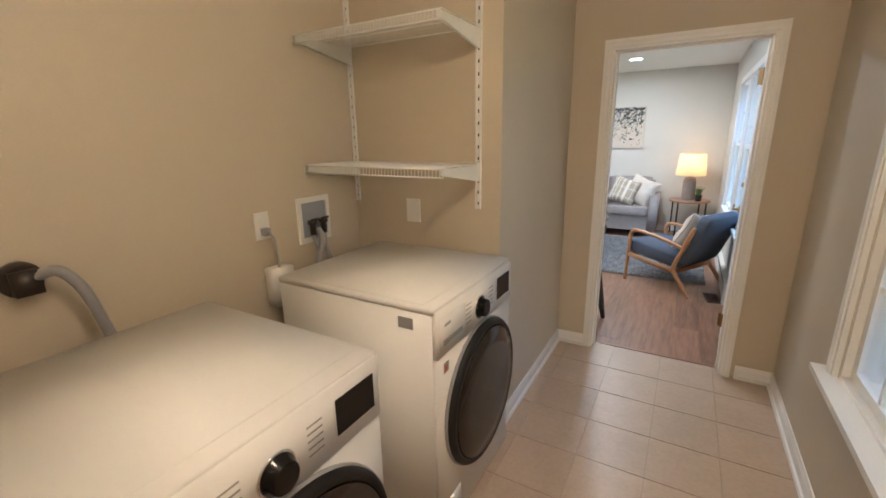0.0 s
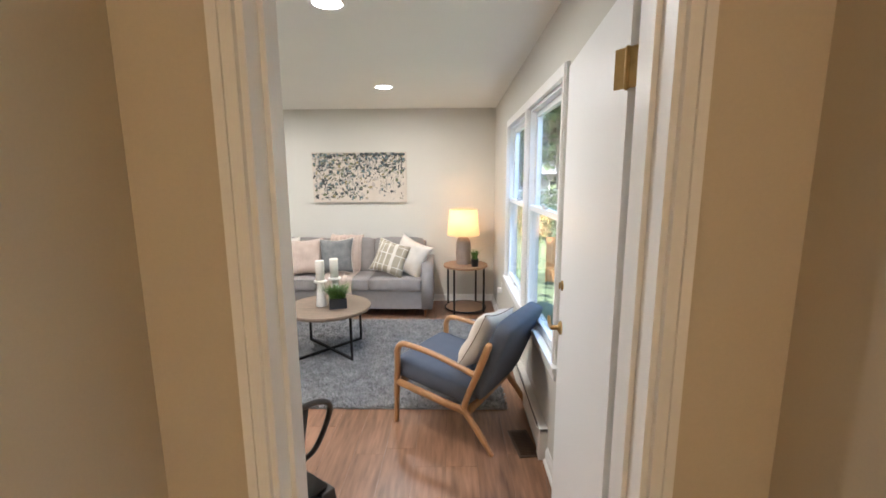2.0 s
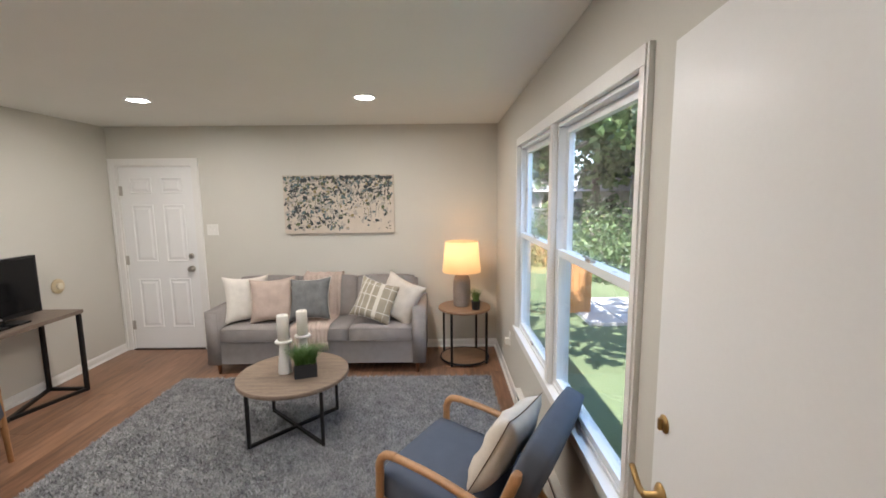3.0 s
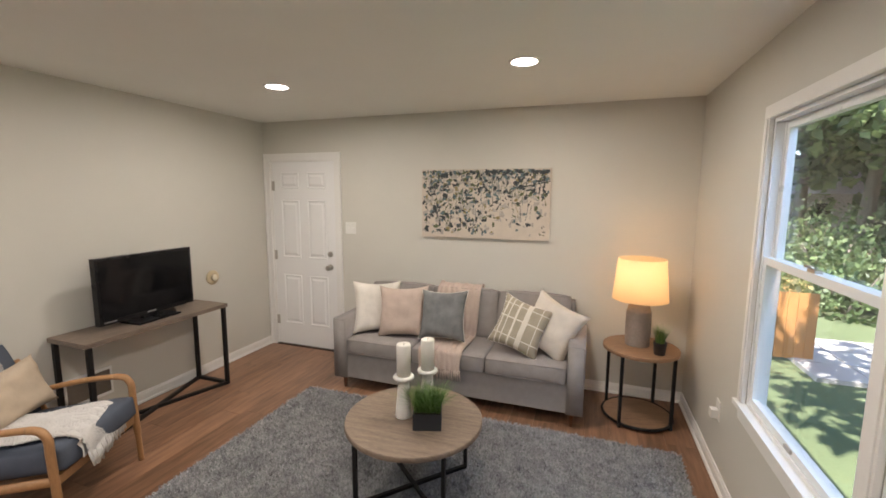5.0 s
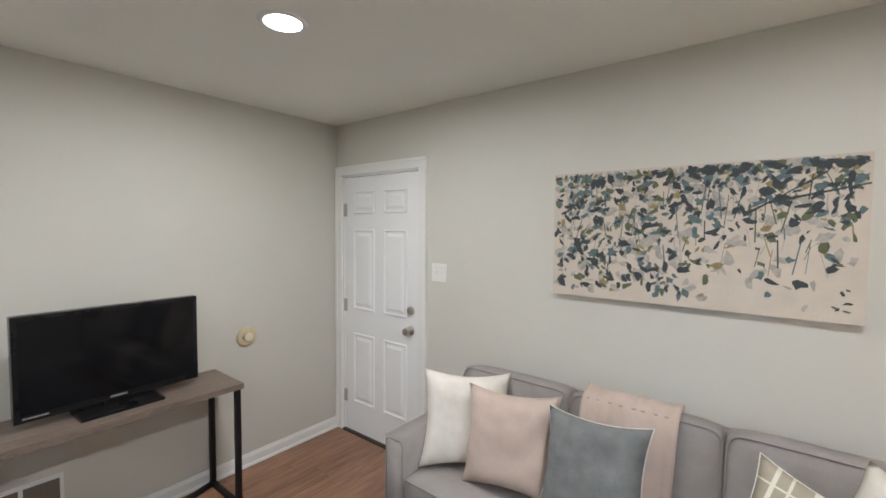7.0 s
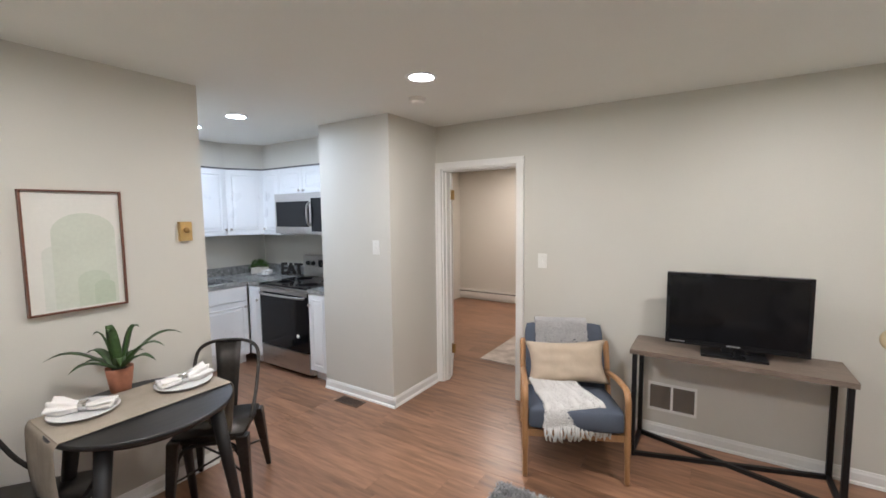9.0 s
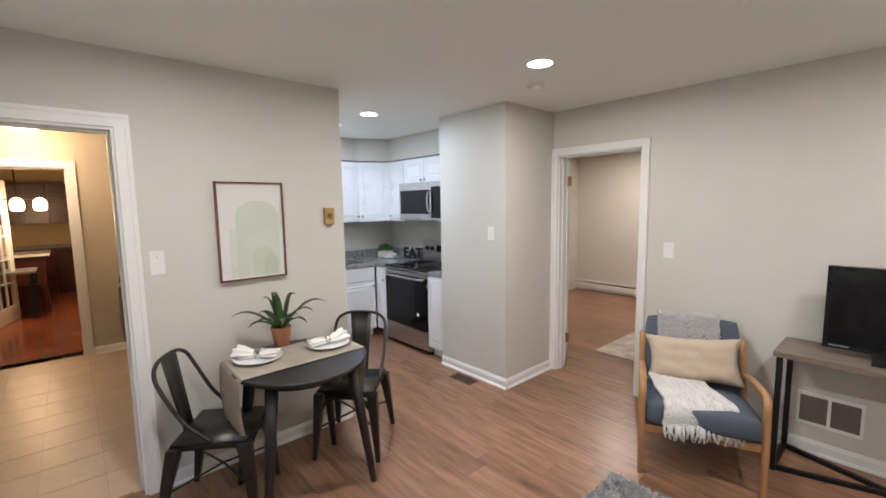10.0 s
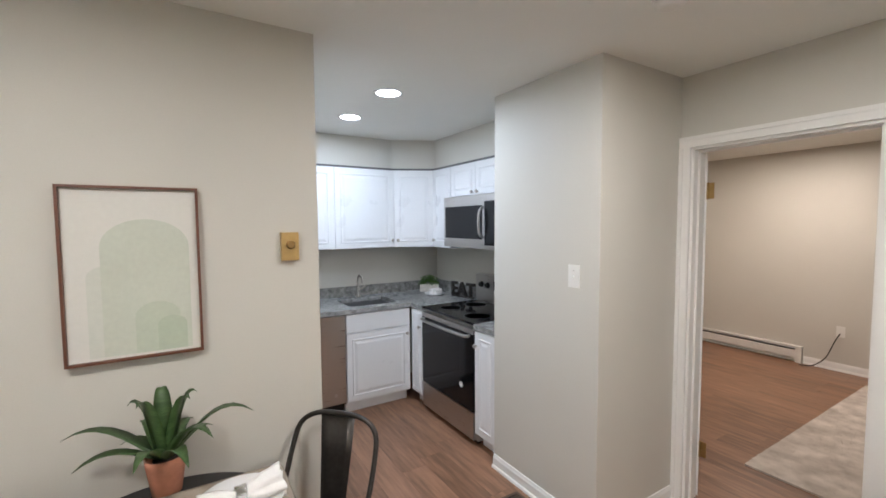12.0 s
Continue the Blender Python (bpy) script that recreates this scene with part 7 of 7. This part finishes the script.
tree(3.45, 5.45, 9.0, 0.25, 3.4, 1, 5200)
for k, (x, y, tall, r, c) in enumerate(((7.5, 16.5, 9, 0.25, 3.6), (11.5, 20.5, 10, 0.28, 4.2), (15.5, 15.0, 10, 0.3, 4.4), (6.0, 25.0, 11, 0.3, 4.5), (19.0, 23.0, 12, 0.3, 5.0), (13.0, 9.0, 10, 0.28, 4.2), (21.0, 12.0, 12, 0.3, 5.0), (16.0, 3.5, 11, 0.3, 4.6), (9.5, 29.0, 12, 0.3, 5.0), (25, 18, 13, 0.3, 5.5), (10.5, 12.6, 8, 0.2, 3.0), (4.6, 18.5, 8, 0.2, 3.4), (8.6, 22.0, 10, 0.25, 4.2), (3.2, 22.5, 10, 0.25, 4.0), (12.5, 17.0, 9, 0.25, 3.8), (7.0, 11.8, 7.5, 0.18, 2.6), (17.5, 19.0, 11, 0.3, 4.6), (14.0, 26.0, 12, 0.3, 5.0))):
    tree(x, y, tall, r, c, 40 + k, 5200)


def shrub(x, y, r, h, seed):
    rn_ = np.random.RandomState(seed)
    t = thing("shrub", pose(x, y, GZ - 0.03), "dense green garden shrub", "shrub", "garden shrubs")
    rg = random.Random(seed)
    b = None
    for k in range(6):
        a = rg.uniform(0, 6.28)
        s = tube([(0.05 * math.cos(a), 0.05 * math.sin(a), 0), (0.5 * r * math.cos(a), 0.5 * r * math.sin(a), h * 0.7)], [0.03, 0.01], 6)
        b = s if b is None else join(b, s)
    part("stems", b, BARK, t)
    n = 1500
    d = rn_.normal(size=(n, 3))
    d /= np.linalg.norm(d, axis=1)[:, None]
    d[:, 2] = np.abs(d[:, 2])
    lump = 1 + 0.25 * np.sin(d[:, 0] * 7 + seed) * np.cos(d[:, 1] * 6)
    p = d * (rn_.uniform(0.6, 1.0, n) * lump)[:, None] * np.array([r, r, h])
    u = rn_.normal(size=(n, 3))
    u /= np.linalg.norm(u, axis=1)[:, None]
    w = np.cross(u, rn_.normal(size=(n, 3)))
    w /= np.linalg.norm(w, axis=1)[:, None]
    s = rn_.uniform(0.04, 0.09, n)[:, None]
    me = bpy.data.meshes.new("leaves")
    me.from_pydata(np.stack([p - u * s, p + w * s * 0.6, p + u * s, p - w * s * 0.6], 1).reshape(-1, 3).tolist(), [], np.arange(n * 4).reshape(-1, 4).tolist())
    me.materials.append(LEAF)
    ob = new("leaves", me)
    ob.parent = t
    tagged(ob, "small green leaves", kind="stuff")


for k, (x, y, r, h) in enumerate(((6.6, 13.2, 1.2, 1.6), (8.3, 12.2, 1.3, 1.5), (9.8, 14.3, 1.4, 1.9), (11.8, 15.6, 1.5, 2.0), (5.2, 15.8, 1.3, 1.8), (13.5, 12.5, 1.6, 1.8), (14.5, 6.5, 1.6, 1.8), (3.6, 17.2, 1.4, 1.7), (7.6, 15.6, 1.4, 2.0), (6.0, 18.4, 1.5, 2.2), (9.2, 18.5, 1.8, 2.6), (12.5, 20.0, 2.0, 2.8), (4.8, 14.2, 1.0, 1.2))):
    shrub(x, y, r, h, 70 + k)
# the far edge of the woods, one dense belt of leaves
rn_ = np.random.RandomState(99)
n = 60000
ang = rn_.uniform(radians(-50), radians(105), n)
dist = rn_.uniform(30, 44, n)
tops = 9 + 4 * np.sin(ang * 9) + 2.5 * np.sin(ang * 23 + 1)
p = np.stack([dist * np.cos(ang), 4 + dist * np.sin(ang), GZ + tops * rn_.uniform(0, 1, n) ** 0.8], 1)
u = rn_.normal(size=(n, 3))
u /= np.linalg.norm(u, axis=1)[:, None]
w = np.cross(u, rn_.normal(size=(n, 3)))
w /= np.linalg.norm(w, axis=1)[:, None]
s = rn_.uniform(0.25, 0.5, n)[:, None]
me = bpy.data.meshes.new("far_woods")
me.from_pydata(np.stack([p - u * s, p + w * s * 0.7, p + u * s, p - w * s * 0.7], 1).reshape(-1, 3).tolist(), [], np.arange(n * 4).reshape(-1, 4).tolist())
me.materials.append(LEAF)
tagged(new("far_woods", me), "dense green woods behind the lawn", "woods", kind="stuff")
# paved patio of separate flags
pav = thing("patio", pose(0, 0, GZ), "sunlit pale stone patio on the lawn", "patio")
pav["kind"] = "structure"
FLAG = material("pale_flagstone", (0.42, 0.40, 0.37), 0.85, vary=0.15, scale=3, fine=30, bump=0.3, by_object=0.2)
fl = meshed("flagstone", bbox(-0.29, 0.29, -0.29, 0.29, -0.02, 0.045, 0.01, 1), FLAG)
pieces("flagstone", fl, pav, [pose(3.0 + 0.6 * i, 10.6 + 0.6 * j, 0, 0, 0, (i * 7 + j * 3) % 4 * 90) for i in range(6) for j in range(3)])
# low white lattice fence and small outbuilding far back
lf = thing("lattice_fence", pose(2.5, 21.0, GZ), "white wooden lattice fence at the lawn's far side", "fence")
for x in (0, 1.5, 3.0):
    part("post", bbox(x - 0.05, x + 0.05, -0.05, 0.05, 0, 1.68, 0.006), TRIM, lf)
for z in (0.95, 1.58):
    part("rail", bbox(0, 3.0, -0.02, 0.02, z, z + 0.07, 0.003), TRIM, lf)
for k in range(20):
    x = 0.08 + 0.148 * k
    part("slat", sqbar((x, 0.015, 1.0), (min(x + 0.35, 2.96), 0.015, 1.6), 0.018), TRIM, lf)
# made-up orange boards in place of an umbrella-like orange object on the patio
ws = thing("wooden_screen", pose(2.15, 11.0, GZ), "low orange boards standing in for an orange patio object on the lawn", "fence")
ORANGE = material("orange_boards", (0.42, 0.20, 0.07), 0.65, vary=0.25, scale=5, fine=40, bump=0.2, stretch=(8, 8, 1), by_object=0.15)
for k in range(7):
    part("board", bbox(0.115 * k, 0.115 * k + 0.108, 0, 0.02, 0.03, 0.40 - GZ, 0.004, 1), ORANGE, ws)
for z in (0.15, 0.26 - GZ):
    part("rail", bbox(0, 0.80, 0.021, 0.06, z, z + 0.08, 0.003, 1), ORANGE, ws)
hs_ = thing("neighbour_house", pose(9.0, 33.0, GZ, 0, 0, -18), "low neighbouring house with a pale roof behind trees", "house")
SIDING = material("grey_siding", (0.40, 0.37, 0.33), 0.8, vary=0.1, scale=3)
part("wall", bbox(-3.0, 4.0, 0, 5, 0, 2.5, 0.01), SIDING, hs_)
bm = bmesh.new()
rv = [bm.verts.new(v) for v in ((-3.4, -0.5, 2.45), (4.4, -0.5, 2.45), (4.4, 5.5, 2.45), (-3.4, 5.5, 2.45), (-3.4, 2.5, 4.0), (4.4, 2.5, 4.0))]
for f in ((0, 1, 5, 4), (2, 3, 4, 5), (0, 4, 3), (1, 2, 5), (3, 2, 1, 0)):
    bm.faces.new([rv[i] for i in f])
part("roof", bm, material("pale_shingle", (0.42, 0.42, 0.44), 0.8, vary=0.15, scale=8), hs_)
for x in (-1.8, 0.5, 2.4):
    w_ = part("window", bbox(x, x + 0.9, -0.04, 0.0, 0.9, 2.0, 0.01), TRIM, hs_)
    part("pane", bbox(x + 0.06, x + 0.84, -0.05, -0.04, 0.96, 1.94, 0), BLACKGL, w_)
# porch deck and rail outside the laundry window
dk = thing("porch_deck", pose(0, 0, 0), "grey boarded porch deck beside the house", "deck")
dk["kind"] = "structure"
DECK = material("grey_deck_paint", (0.26, 0.28, 0.29), 0.7, vary=0.1, scale=6, by_object=0.1)
dbm = meshed("board", bbox(-0.068, 0.068, -1.6, 1.6, -0.03, 0.0, 0.003, 1), DECK)
pieces("board", dbm, dk, [pose(1.16 + 0.142 * k, 1.7, -0.12) for k in range(9)])
rl = thing("porch_rail", pose(2.42, 0, -0.12), "white porch railing with square balusters", "railing")
part("top_rail", bbox(-0.045, 0.045, 0.1, 3.3, 0.86, 0.90, 0.005), TRIM, rl)
part("bottom_rail", bbox(-0.03, 0.03, 0.1, 3.3, 0.10, 0.15, 0.004), TRIM, rl)
bal = meshed("baluster", bbox(-0.017, 0.017, -0.017, 0.017, 0.15, 0.86, 0.002, 1), TRIM)
pieces("baluster", bal, rl, [pose(0, 0.18 + 0.125 * k, 0) for k in range(25)])

# porch roof with its beam on square posts
pr = thing("porch_roof", pose(0, 0, 0), "white porch roof with a beam on square posts", "porch roof")
pr["kind"] = "structure"
part("soffit", bbox(1.09, 2.75, -0.2, 3.5, 2.48, 2.58, 0.004), TRIM, pr)
part("beam", bbox(2.36, 2.48, -0.1, 3.4, 2.28, 2.476, 0.005), TRIM, pr)
for y in (-0.04, 3.34):
    part("post", bbox(2.37, 2.47, y - 0.05, y + 0.05, -0.12, 2.276, 0.006), TRIM, pr)

# ---- floor pieces ----
def planks(floor, x0, x1, y0, y1, mat_, seed, width=0.178, length=1.22, skip=None):
    rg = random.Random(seed)
    x, row = x0, 0
    cache = {}
    while x < x1 - 0.01:
        w = min(width, x1 - x)
        y = y0 - rg.uniform(0, length)
        while y < y1 - 0.005:
            a, b = max(y, y0), min(y + length, y1)
            if b - a > 0.01:
                key = (round(w, 3), round(b - a, 3))
                if key not in cache:
                    cache[key] = meshed("plank", bbox(-(b - a) / 2 + 0.0006, (b - a) / 2 - 0.0006, -w / 2 + 0.0006, w / 2 - 0.0006, -0.004, 0.0, 0.0009, 1), mat_)
                ob = new("plank", cache[key])
                ob.parent = floors[floor]
                ob.matrix_basis = pose(x + w / 2, (a + b) / 2, 0, 0, 0, 90)
            y += length
        x += width
        row += 1


planks("floor", XW, XE, 3.48, YN + 0.02, OAK, 1)
planks("floor_kitchen", XW, XK, YK, 3.48, OAK, 2)
planks("floor_bedroom", XB, XW, YB0, YB1, OAK, 3)
planks("floor_hall", -0.4, 1.9, -4.6, YL0 - 0.08, CHERRY, 4, 0.09, 1.0)
tile = meshed("tile", bbox(-0.1505, 0.1505, -0.1505, 0.1505, -0.006, 0.0, 0.0018, 2), TILE)
tx0, ty0 = 0.007 - 0.305 * 4, 3.14 - 0.305 * 10
pieces("tile", tile, floors["floor_laundry"], [pose(tx0 + 0.305 * (i + 0.5), ty0 + 0.305 * (j + 0.5), 0, 0, 0, 90 * ((i * 3 + j) % 4)) for i in range(7) for j in range(11) if ty0 + 0.305 * (j + 1) < 3.49 and tx0 + 0.305 * i > -1.25])
cut = meshed("tile", bbox(-0.1505, 0.1505, -0.019, 0.019, -0.006, 0.0, 0.0015, 1), TILE)
pieces("tile", cut, floors["floor_laundry"], [pose(tx0 + 0.305 * (i + 0.5), 3.46, 0) for i in range(3, 7)])
solid("threshold_strip", bbox(-0.10, 0.645, 3.468, 3.492, -0.002, 0.004, 0.002), OAK, "thin wooden strip between tile and planks", "threshold", "structure")
